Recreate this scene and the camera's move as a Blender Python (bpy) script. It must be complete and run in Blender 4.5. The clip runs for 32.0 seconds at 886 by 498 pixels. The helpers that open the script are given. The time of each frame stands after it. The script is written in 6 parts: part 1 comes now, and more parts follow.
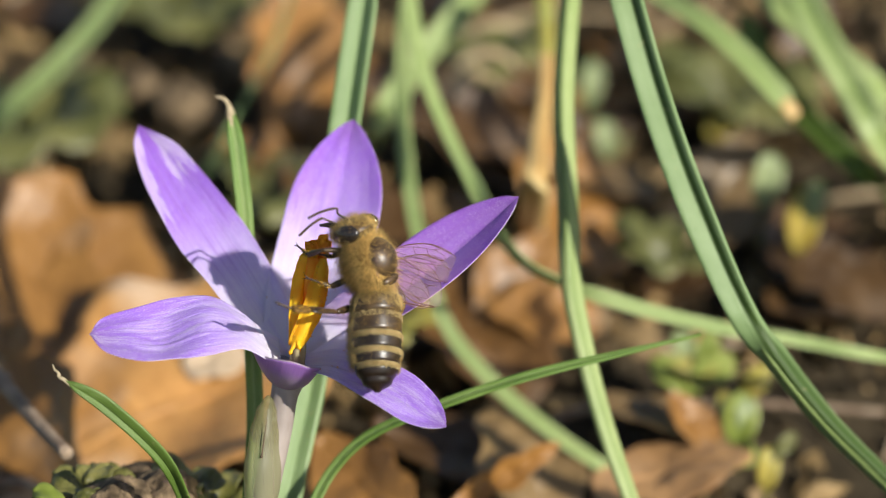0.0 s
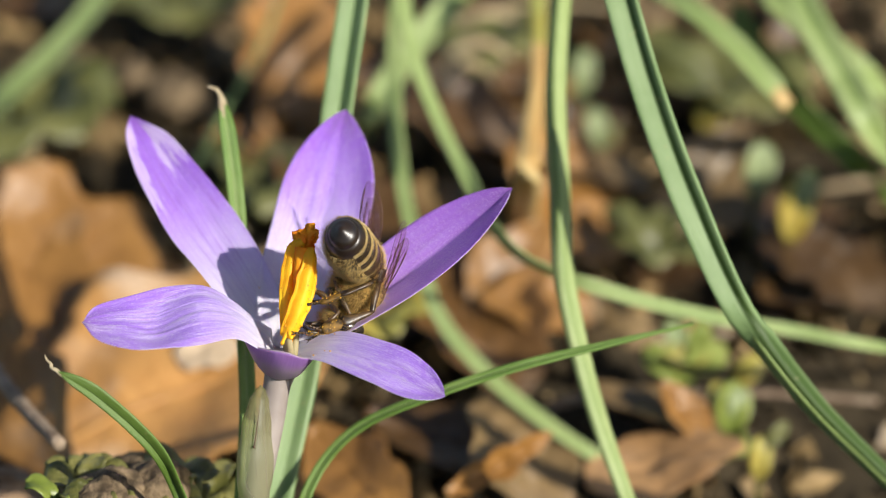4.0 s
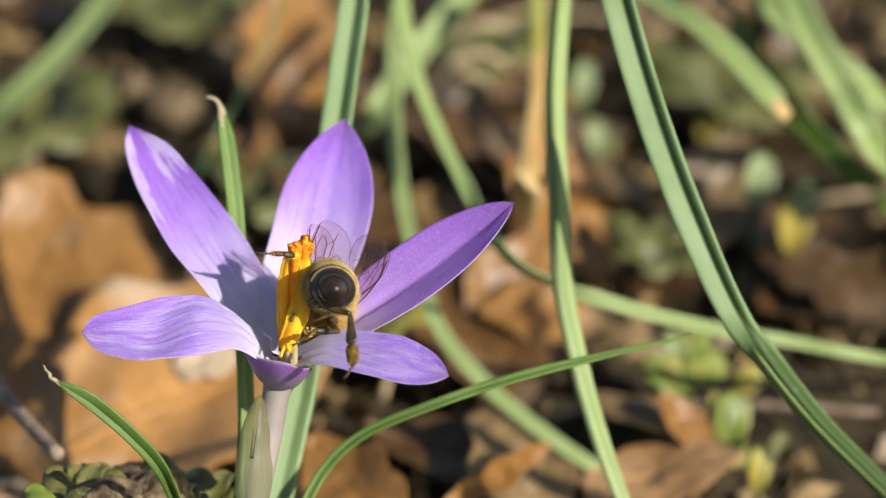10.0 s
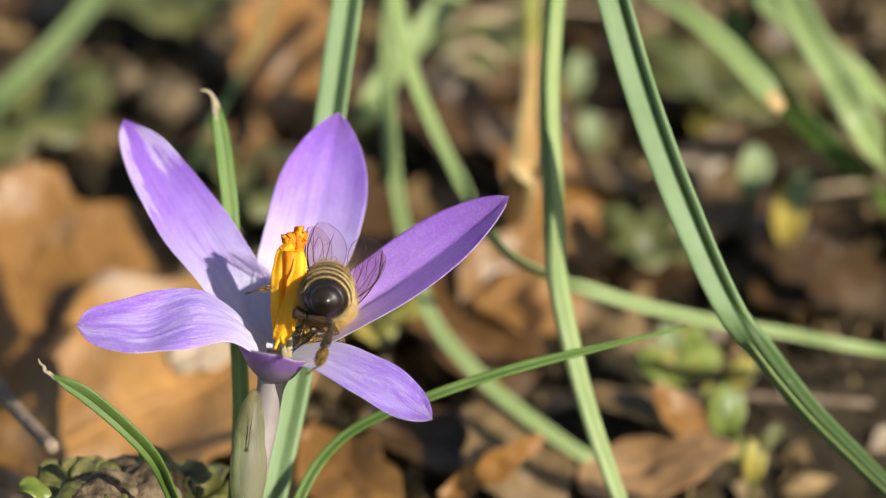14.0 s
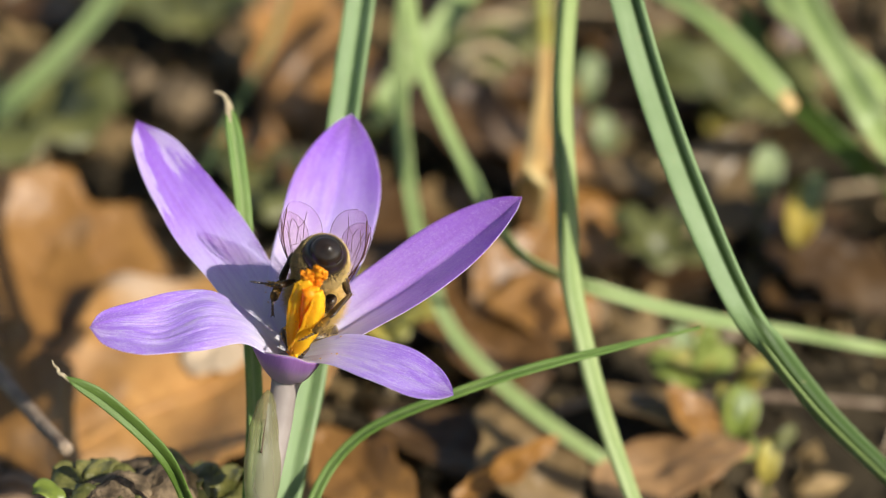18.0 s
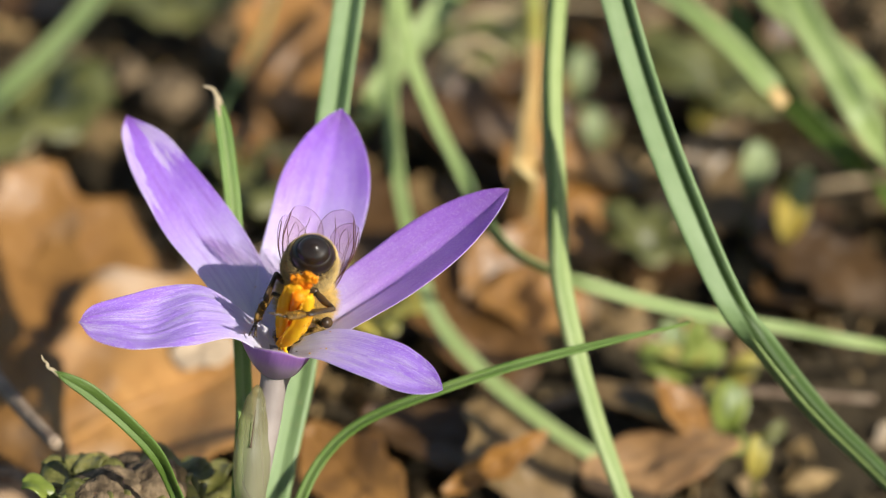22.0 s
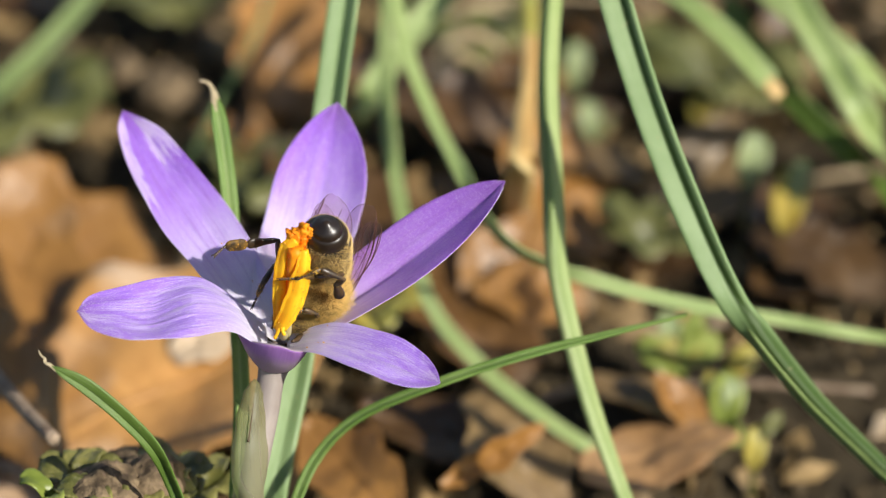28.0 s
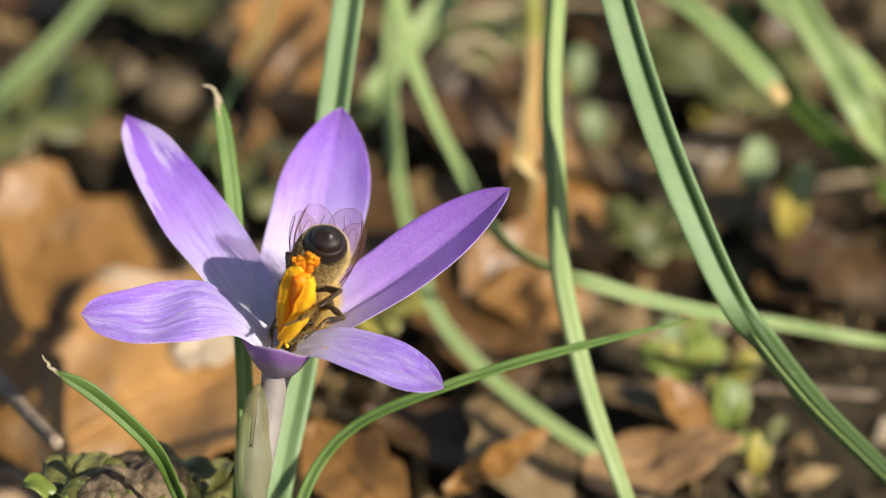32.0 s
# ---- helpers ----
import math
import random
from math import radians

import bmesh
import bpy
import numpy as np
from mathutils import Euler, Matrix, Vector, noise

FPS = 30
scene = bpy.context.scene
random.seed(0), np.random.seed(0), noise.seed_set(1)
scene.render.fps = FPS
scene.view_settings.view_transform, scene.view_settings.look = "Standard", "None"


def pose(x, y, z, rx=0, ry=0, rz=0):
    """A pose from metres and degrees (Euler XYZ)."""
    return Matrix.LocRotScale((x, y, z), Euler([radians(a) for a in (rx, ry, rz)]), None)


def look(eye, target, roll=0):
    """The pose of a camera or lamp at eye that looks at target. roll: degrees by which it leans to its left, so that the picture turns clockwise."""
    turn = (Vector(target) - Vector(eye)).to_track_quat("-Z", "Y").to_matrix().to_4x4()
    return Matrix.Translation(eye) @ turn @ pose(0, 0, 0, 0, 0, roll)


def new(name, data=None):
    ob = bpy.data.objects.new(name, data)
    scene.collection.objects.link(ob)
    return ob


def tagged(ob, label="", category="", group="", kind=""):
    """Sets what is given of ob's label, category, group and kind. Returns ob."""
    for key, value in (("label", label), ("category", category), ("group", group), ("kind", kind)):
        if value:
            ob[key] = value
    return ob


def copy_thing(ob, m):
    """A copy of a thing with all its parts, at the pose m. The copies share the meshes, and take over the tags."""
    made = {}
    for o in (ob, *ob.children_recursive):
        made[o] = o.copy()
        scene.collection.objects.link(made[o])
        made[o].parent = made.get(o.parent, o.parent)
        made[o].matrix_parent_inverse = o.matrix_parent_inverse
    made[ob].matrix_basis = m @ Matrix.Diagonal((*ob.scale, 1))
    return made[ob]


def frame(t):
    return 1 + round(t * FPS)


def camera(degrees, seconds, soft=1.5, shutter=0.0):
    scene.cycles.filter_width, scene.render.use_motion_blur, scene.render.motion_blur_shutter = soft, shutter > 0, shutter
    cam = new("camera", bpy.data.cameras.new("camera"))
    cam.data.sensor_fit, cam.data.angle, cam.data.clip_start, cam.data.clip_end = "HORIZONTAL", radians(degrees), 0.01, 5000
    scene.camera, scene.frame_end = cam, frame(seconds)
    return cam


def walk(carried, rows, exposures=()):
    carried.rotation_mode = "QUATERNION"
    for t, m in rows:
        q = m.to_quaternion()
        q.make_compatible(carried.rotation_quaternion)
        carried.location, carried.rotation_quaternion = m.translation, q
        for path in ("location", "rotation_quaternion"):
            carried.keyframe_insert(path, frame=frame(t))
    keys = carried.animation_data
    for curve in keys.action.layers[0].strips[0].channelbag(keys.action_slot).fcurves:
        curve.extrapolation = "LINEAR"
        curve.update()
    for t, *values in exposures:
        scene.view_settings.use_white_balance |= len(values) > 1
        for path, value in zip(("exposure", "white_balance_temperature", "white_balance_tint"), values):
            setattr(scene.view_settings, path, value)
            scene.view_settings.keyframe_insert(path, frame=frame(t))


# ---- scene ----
# A bee gathers pollen in an open purple crocus on leaf litter. Lengths inside the
# builders are millimetres (MM turns them into metres); x right, y away, z up.
MM = 0.001
cam = camera(18, 32.0, soft=1.1)
EYE = (0.01233, -0.17733, 0.1691)
walk(cam, [
    (0, pose(*EYE, 55.000, -0.009, 0.006)),
    (0.5, pose(*EYE, 54.969, -0.040, -0.023)),
    (1, pose(*EYE, 54.870, -0.039, -0.056)),
    (1.5, pose(*EYE, 54.814, -0.052, -0.096)),
    (2, pose(*EYE, 54.727, -0.069, -0.155)),
    (2.5, pose(*EYE, 54.668, -0.066, -0.176)),
    (3, pose(*EYE, 54.688, -0.028, -0.192)),
    (3.5, pose(*EYE, 54.747, -0.017, -0.188)),
    (5.5, pose(*EYE, 54.827, 0.055, -0.099)),
    (6, pose(*EYE, 54.807, 0.121, -0.046)),
    (6.5, pose(*EYE, 54.893, 0.128, -0.076)),
    (7, pose(*EYE, 54.979, 0.073, -0.113)),
    (7.5, pose(*EYE, 54.956, 0.029, -0.096)),
    (8, pose(*EYE, 54.958, -0.020, -0.100)),
    (8.5, pose(*EYE, 54.995, -0.054, -0.106)),
    (9, pose(*EYE, 54.995, -0.041, -0.108)),
    (9.5, pose(*EYE, 54.992, -0.077, -0.113)),
    (10, pose(*EYE, 55.009, -0.113, -0.138)),
    (10.5, pose(*EYE, 55.014, -0.134, -0.153)),
    (11, pose(*EYE, 54.906, -0.125, -0.148)),
    (11.5, pose(*EYE, 54.856, -0.100, -0.179)),
    (12, pose(*EYE, 54.817, -0.080, -0.221)),
    (12.5, pose(*EYE, 54.793, -0.058, -0.244)),
    (13, pose(*EYE, 54.776, -0.036, -0.260)),
    (13.5, pose(*EYE, 54.821, -0.069, -0.288)),
    (14, pose(*EYE, 54.855, -0.073, -0.310)),
    (14.5, pose(*EYE, 54.842, -0.049, -0.243)),
    (16.5, pose(*EYE, 54.948, 0.056, -0.125)),
    (17, pose(*EYE, 54.985, 0.073, -0.120)),
    (17.5, pose(*EYE, 54.953, 0.121, -0.137)),
    (18, pose(*EYE, 54.878, 0.181, -0.154)),
    (18.5, pose(*EYE, 54.847, 0.215, -0.244)),
    (19, pose(*EYE, 54.887, 0.199, -0.302)),
    (19.5, pose(*EYE, 54.835, 0.215, -0.350)),
    (20, pose(*EYE, 54.814, 0.191, -0.351)),
    (20.5, pose(*EYE, 54.881, 0.131, -0.328)),
    (21, pose(*EYE, 54.904, 0.066, -0.264)),
    (21.5, pose(*EYE, 54.836, 0.040, -0.250)),
    (22, pose(*EYE, 54.775, 0.012, -0.297)),
    (22.5, pose(*EYE, 54.706, -0.003, -0.356)),
    (23, pose(*EYE, 54.639, -0.016, -0.393)),
    (23.5, pose(*EYE, 54.622, -0.024, -0.487)),
    (24, pose(*EYE, 54.632, -0.049, -0.574)),
    (24.5, pose(*EYE, 54.582, 0.006, -0.594)),
    (25, pose(*EYE, 54.575, 0.037, -0.589)),
    (25.5, pose(*EYE, 54.566, 0.079, -0.600)),
    (27.5, pose(*EYE, 54.607, 0.129, -0.567)),
    (28, pose(*EYE, 54.639, 0.187, -0.500)),
    (28.5, pose(*EYE, 54.678, 0.237, -0.437)),
    (29, pose(*EYE, 54.719, 0.229, -0.417)),
    (29.5, pose(*EYE, 54.710, 0.254, -0.421)),
    (30, pose(*EYE, 54.716, 0.270, -0.425)),
    (30.5, pose(*EYE, 54.786, 0.288, -0.466)),
    (31, pose(*EYE, 54.790, 0.273, -0.450)),
    (31.5, pose(*EYE, 54.749, 0.248, -0.431)),
    (32, pose(*EYE, 54.734, 0.220, -0.433)),
])
cam.data.dof.use_dof = True
cam.data.dof.focus_distance = 0.2195
cam.data.dof.aperture_fstop = 17.0

# ---- light ----
SUN_DIR = Vector((0.66, -0.49, 0.575)).normalized()
world = bpy.data.worlds.new("sky")
scene.world = world
world.use_nodes = True
sky = world.node_tree.nodes.new("ShaderNodeTexSky")
sky.sky_type = "NISHITA"
sky.sun_disc = False
sky.sun_elevation = math.asin(SUN_DIR.z)
sky.sun_rotation = math.atan2(SUN_DIR.x, SUN_DIR.y)
back = world.node_tree.nodes["Background"]
world.node_tree.links.new(sky.outputs[0], back.inputs[0])
back.inputs[1].default_value = 0.096
sun = new("sun", bpy.data.lights.new("sun", "SUN"))
sun.data.energy = 5.5
sun.data.angle = radians(0.53)
sun.data.color = (1.0, 0.95, 0.86)
sun.matrix_world = look(SUN_DIR * 3, (0, 0, 0))
scene.view_settings.exposure = 0.35


# ---- materials ----
class Mat:
    """A node material with short calls for the nodes it needs."""

    def __init__(self, name, rough=0.6, spec=0.4):
        self.m = bpy.data.materials.new(name)
        self.m.use_nodes = True
        self.t = self.m.node_tree
        self.b = self.t.nodes["Principled BSDF"]
        self.out = self.t.nodes["Material Output"]
        self.b.inputs["Roughness"].default_value = rough
        self.b.inputs["Specular IOR Level"].default_value = spec

    def put(self, socket, value):
        if isinstance(value, bpy.types.NodeSocket):
            self.t.links.new(value, socket)
        elif isinstance(value, tuple) and len(value) == 3 and socket.type == "RGBA":
            socket.default_value = (*value, 1)
        else:
            socket.default_value = value

    def node(self, kind, out=0, **ins):
        n = self.t.nodes.new(kind)
        for k, v in ins.items():
            self.put(n.inputs[k.replace("_", " ")], v)
        return n.outputs[out]

    def coord(self, which="Object", scale=(1, 1, 1)):
        n = self.t.nodes.new("ShaderNodeTexCoord")
        return self.node("ShaderNodeMapping", Vector=n.outputs[which], Scale=scale)

    def noise(self, vec, scale, detail=3.0, rough=0.55, dist=0.0):
        return self.node("ShaderNodeTexNoise", Vector=vec, Scale=scale, Detail=detail, Roughness=rough, Distortion=dist)

    def ramp(self, fac, *stops):
        n = self.t.nodes.new("ShaderNodeValToRGB")
        self.t.links.new(fac, n.inputs[0])
        el = n.color_ramp.elements
        while len(el) < len(stops):
            el.new(0.5)
        for e, (p, c) in zip(el, stops):
            e.position, e.color = p, (*c, 1) if isinstance(c, tuple) else (c, c, c, 1)
        return n.outputs[0]

    def mix(self, fac, a, b, blend="MIX"):
        n = self.t.nodes.new("ShaderNodeMix")
        n.data_type, n.blend_type = "RGBA", blend
        self.put(n.inputs[0], fac)
        self.put(n.inputs[6], a)
        self.put(n.inputs[7], b)
        return n.outputs[2]

    def math(self, op, a, b=0.5):
        n = self.t.nodes.new("ShaderNodeMath")
        n.operation = op
        self.put(n.inputs[0], a)
        self.put(n.inputs[1], b)
        return n.outputs[0]

    def axis(self, vec, i):
        n = self.t.nodes.new("ShaderNodeSeparateXYZ")
        self.t.links.new(vec, n.inputs[0])
        return n.outputs[i]

    def random(self):
        return self.t.nodes.new("ShaderNodeObjectInfo").outputs["Random"]

    def island(self):
        return self.t.nodes.new("ShaderNodeNewGeometry").outputs["Random Per Island"]

    def color(self, c):
        self.put(self.b.inputs["Base Color"], c)
        return self

    def bump(self, height, strength=0.4, dist=0.0002):
        n = self.t.nodes.new("ShaderNodeBump")
        self.put(n.inputs["Height"], height)
        n.inputs["Strength"].default_value, n.inputs["Distance"].default_value = strength, dist
        self.t.links.new(n.outputs[0], self.b.inputs["Normal"])
        self.normal = n.outputs[0]
        return self

    def thin(self, color, amount):
        """Light passes through: part of the surface is translucent."""
        tr = self.t.nodes.new("ShaderNodeBsdfTranslucent")
        self.put(tr.inputs[0], color)
        mx = self.t.nodes.new("ShaderNodeMixShader")
        self.put(mx.inputs[0], amount)
        self.t.links.new(self.b.outputs[0], mx.inputs[1])
        self.t.links.new(tr.outputs[0], mx.inputs[2])
        self.t.links.new(mx.outputs[0], self.out.inputs[0])
        return self


def tepal_material(name="tepal_violet", worn=False, silk=0.0, pale=0.0, rose=0.0):
    """Silky violet with fine veins; white at the throat, deep at the tip and rim. Cell glitter and silk sheen are
    painted into the colour.
    """
    k = Mat(name, 0.34 - 0.05 * silk, 0.5 + 0.1 * silk)
    uv = k.coord("UV")
    v = k.axis(uv, 1)
    side = k.math("ABSOLUTE", k.math("SUBTRACT", k.axis(uv, 0), 0.5))
    fine = k.noise(k.coord("UV", (70, 2.0 + silk, 1)), 1.0, 5, 0.68, 0.3 + silk * 0.25)
    broad = k.noise(k.coord("UV", (9, 1.1 + silk * 0.5, 1)), 1.0, 3, 0.5, 0.6 + silk * 0.2)
    lines = k.math("ABSOLUTE", k.math("SUBTRACT", k.noise(k.coord("UV", (13, 0.8, 1)), 1.0, 2, 0.5, 0.4), 0.5))
    grain = k.noise(k.coord("Object"), 8500, 2, 0.75)
    cloud = k.noise(k.coord("Object"), 420, 4, 0.6)
    tint = lambda c: (min(c[0] + 0.05 * rose * c[0] + 0.06 * rose, 1), c[1] * (1 - 0.12 * rose), c[2] * (1 - 0.13 * rose))
    base = k.ramp(v, (0.0, (0.97, 0.95, 0.95)), (0.18 + pale * 0.24, (0.81, 0.76, 0.96)), (0.42 + pale * 0.25, tint((0.55, 0.36, 0.92))),
                  (0.78 + pale * 0.08, tint((0.365, 0.14, 0.78))), (1.0, (0.20, 0.025, 0.38)))
    low = k.ramp(v, (0.12, 0.0), (0.45, 1.0))
    c = k.mix(k.math("MULTIPLY", low, k.ramp(fine, (0.42, 0.0), (0.62, 0.5 - 0.2 * pale + 0.1 * silk))), base, tint((0.36, 0.15, 0.80)))
    c = k.mix(k.math("MULTIPLY", low, k.ramp(lines, (0.004, 0.55), (0.02, 0.0))), c, tint((0.27, 0.09, 0.58)))
    c = k.mix(k.ramp(broad, (0.5, 0.0), (0.72, 0.35)), c, (0.70, 0.57, 0.98))
    c = k.mix(k.math("MULTIPLY", low, k.ramp(cloud, (0.38, 0.22), (0.55, 0.0))), c, tint((0.33, 0.12, 0.70)))
    c = k.mix(k.math("MULTIPLY", k.ramp(side, (0.28, 0.0), (0.5, 0.7)), k.ramp(v, (0.3 + pale * 0.2, 0.15), (0.75, 1.0))), c, tint((0.34, 0.11, 0.76)))
    # Sparkle of the petal cells, mixed into the colour as light and dark grain.
    c = k.mix(k.ramp(grain, (0.52, 0.0), (0.68, 0.55)), c, (0.92, 0.86, 1.0))
    c = k.mix(k.math("MULTIPLY", low, k.ramp(grain, (0.32, 0.25), (0.45, 0.0))), c, tint((0.30, 0.11, 0.68)))
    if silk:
        # Silk sheen painted as whitish and deep violet streaks.
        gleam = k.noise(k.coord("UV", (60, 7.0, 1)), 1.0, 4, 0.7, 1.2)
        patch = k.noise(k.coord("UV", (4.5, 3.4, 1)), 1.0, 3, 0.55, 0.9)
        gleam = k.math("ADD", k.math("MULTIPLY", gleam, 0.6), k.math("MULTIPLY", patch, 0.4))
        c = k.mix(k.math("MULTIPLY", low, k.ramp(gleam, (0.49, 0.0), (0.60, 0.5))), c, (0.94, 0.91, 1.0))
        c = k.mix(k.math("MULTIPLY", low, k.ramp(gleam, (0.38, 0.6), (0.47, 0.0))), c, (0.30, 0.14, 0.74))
    if worn:
        c = k.mix(k.math("MULTIPLY", k.ramp(v, (0.25, 0.0), (0.6, 1.0)), 0.8), c, (0.84, 0.76, 0.95), "MULTIPLY")
        ragged = k.math("MULTIPLY", k.math("SUBTRACT", k.noise(k.coord("UV", (9, 7, 1)), 1.0, 6, 0.75), 0.5), 0.75)
        across = k.math("ADD", k.axis(uv, 0), ragged)
        rim = k.math("MULTIPLY", k.ramp(across, (0.16, 1.0), (0.20, 0.0)), k.ramp(k.math("ADD", v, ragged), (0.5, 0.0), (0.56, 1.0)))
        flank = k.math("MULTIPLY", k.ramp(across, (0.56, 0.0), (0.62, 1.0)), k.ramp(k.math("ADD", v, ragged), (0.74, 0.0), (0.78, 1.0)))
        bare = k.math("MULTIPLY", k.math("MAXIMUM", rim, flank), k.ramp(v, (0.90, 1.0), (0.96, 0.0)))
        c = k.mix(k.math("MULTIPLY", bare, 0.62), c, (0.88, 0.80, 0.95))
        c = k.mix(k.math("MULTIPLY", low, k.ramp(lines, (0.006, 0.5), (0.028, 0.0))), c, tint((0.33, 0.15, 0.62)))
    k.color(c)
    k.bump(k.math("ADD", k.math("ADD", fine, k.math("MULTIPLY", broad, silk * 2.5)), k.math("MULTIPLY", grain, 1.3)), 0.9, 0.0001)
    k.b.inputs["Sheen Weight"].default_value = 0.12 + 0.12 * silk
    k.b.inputs["Sheen Roughness"].default_value = 0.3
    k.thin(k.mix(0.6, c, k.ramp(v, (0.15, (0.98, 0.95, 0.93)), (0.5, (0.88, 0.64, 1.0)))), 0.4)
    return k.m


def outer_material():
    """Outer face of the cup: violet at the rim, fading into the pale tube."""
    k = Mat("tepal_outer", 0.42, 0.4)
    fine = k.noise(k.coord("UV", (26, 1.2, 1)), 1.0, 4, 0.6, 0.3)
    v = k.axis(k.coord("UV"), 1)
    c = k.ramp(v, (0.0, (0.42, 0.37, 0.36)), (0.48, (0.40, 0.33, 0.40)), (0.72, (0.31, 0.15, 0.45)), (1.0, (0.32, 0.14, 0.49)))
    c = k.mix(k.ramp(fine, (0.4, 0.0), (0.7, 0.5)), c, (0.50, 0.30, 0.62))
    k.color(c).bump(fine, 0.4, 0.0001).thin(k.mix(0.6, c, (0.92, 0.80, 0.92)), 0.55)
    return k.m


def leaf_material(name, green, pale, mid, band=0.12, at=0.5):
    """A linear leaf: pale stripe along the middle, or one painted dark as shade; long fine ribs."""
    k = Mat(name, 0.48, 0.4)
    uv = k.coord("UV")
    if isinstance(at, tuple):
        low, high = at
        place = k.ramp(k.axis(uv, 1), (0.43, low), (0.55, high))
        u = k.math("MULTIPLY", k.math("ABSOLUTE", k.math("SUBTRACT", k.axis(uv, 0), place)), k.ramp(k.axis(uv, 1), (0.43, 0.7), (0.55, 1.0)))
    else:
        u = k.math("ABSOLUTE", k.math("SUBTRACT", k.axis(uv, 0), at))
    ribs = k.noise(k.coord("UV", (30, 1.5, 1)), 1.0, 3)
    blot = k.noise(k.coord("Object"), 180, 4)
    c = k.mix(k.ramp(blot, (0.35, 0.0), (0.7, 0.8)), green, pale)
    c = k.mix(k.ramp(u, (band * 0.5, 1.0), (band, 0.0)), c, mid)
    c = k.mix(k.ramp(ribs, (0.5, 0.0), (0.8, 0.35)), c, pale)
    c = k.mix(k.ramp(k.noise(k.coord("Object"), 900, 2), (0.68, 0.0), (0.78, 0.5)), c, (0.30, 0.27, 0.12))
    glow = k.mix(1.0, c, (1.15, 1.35, 0.45), "MULTIPLY")
    k.color(c).bump(ribs, 0.6, 0.0001).thin(glow, 0.14)
    return k.m


def litter_material(name, dark, light, warm, highlight=0.35):
    """Dead leaf: veined browns with stains, a little gloss; pale blotches paint highlights."""
    k = Mat(name, 0.44, 0.5)
    vec = k.coord("Object")
    a, b = k.noise(vec, 90, 5, 0.6, 0.4), k.noise(vec, 900, 3)
    r = k.random()
    c = k.mix(k.ramp(a, (0.3, 0.0), (0.7, 1.0)), dark, light)
    c = k.mix(k.math("MULTIPLY", r, 0.7), c, warm)
    c = k.mix(k.ramp(b, (0.55, 0.0), (0.75, 0.45)), c, tuple(x * 0.4 for x in dark))
    # Pale blotches put bright sunlit patches into the leaf colour.
    pale = k.noise(vec, 55, 3, 0.5, 0.8)
    c = k.mix(k.ramp(pale, (0.5, 0.0), (0.66, highlight)), c, (0.78, 0.62, 0.46))
    vein = k.math("ABSOLUTE", k.math("SUBTRACT", k.noise(k.coord("UV", (5, 16, 1)), 1.0, 1, 0.4, 0.3), 0.5))
    c = k.mix(k.ramp(vein, (0.006, 0.35), (0.03, 0.0)), c, dark)
    c = k.mix(1.0, c, (0.79, 0.74, 0.68), "MULTIPLY")
    k.color(c).bump(k.math("ADD", a, k.math("MULTIPLY", b, 0.4)), 0.6, 0.0006).thin(c, 0.12)
    return k.m


def soil_material():
    k = Mat("soil", 0.9, 0.2)
    vec = k.coord("Object")
    a, b = k.noise(vec, 60, 5), k.noise(vec, 700, 4)
    c = k.ramp(a, (0.25, (0.012, 0.009, 0.005)), (0.55, (0.034, 0.025, 0.013)), (0.8, (0.052, 0.037, 0.019)))
    c = k.mix(k.ramp(b, (0.4, 0.0), (0.75, 0.7)), c, (0.062, 0.046, 0.024))
    k.color(c).bump(k.math("ADD", a, b), 0.9, 0.0012)
    return k.m


def simple(name, c1, c2, scale, rough=0.6, spec=0.4, bump=0.3, dist=0.0002, thin=0.0, island=False):
    k = Mat(name, rough, spec)
    vec = k.coord("Object")
    n = k.noise(vec, scale, 4)
    c = k.mix(k.ramp(n, (0.35, 0.0), (0.68, 1.0)), c1, c2)
    if island:
        c = k.mix(k.ramp(k.island(), (0.0, 0.0), (1.0, 0.75)), c, c2)
    k.color(c).bump(k.noise(vec, scale * 3, 3), bump, dist)
    if thin:
        k.thin(c, thin)
    return k.m


def wing_material():
    k = Mat("wing_membrane", 0.3, 0.5)
    k.color((0.5, 0.38, 0.38))
    clear = k.t.nodes.new("ShaderNodeBsdfTransparent")
    clear.inputs[0].default_value = (0.97, 0.93, 0.94, 1)
    mx = k.t.nodes.new("ShaderNodeMixShader")
    k.put(mx.inputs[0], k.ramp(k.noise(k.coord("Object"), 500, 2), (0.3, 0.05), (0.7, 0.10)))
    k.t.links.new(clear.outputs[0], mx.inputs[1])
    k.t.links.new(k.b.outputs[0], mx.inputs[2])
    k.t.links.new(mx.outputs[0], k.out.inputs[0])
    return k.m


def shell_material():
    """Chitin of the abdomen: glossy brown-black."""
    k = Mat("bee_shell", 0.34, 0.45)
    n = k.noise(k.coord("Object"), 900, 3)
    k.color(k.ramp(n, (0.3, (0.007, 0.005, 0.004)), (0.7, (0.024, 0.014, 0.008))))
    k.bump(k.noise(k.coord("Object"), 9000, 2), 0.25, 0.00003)
    return k.m


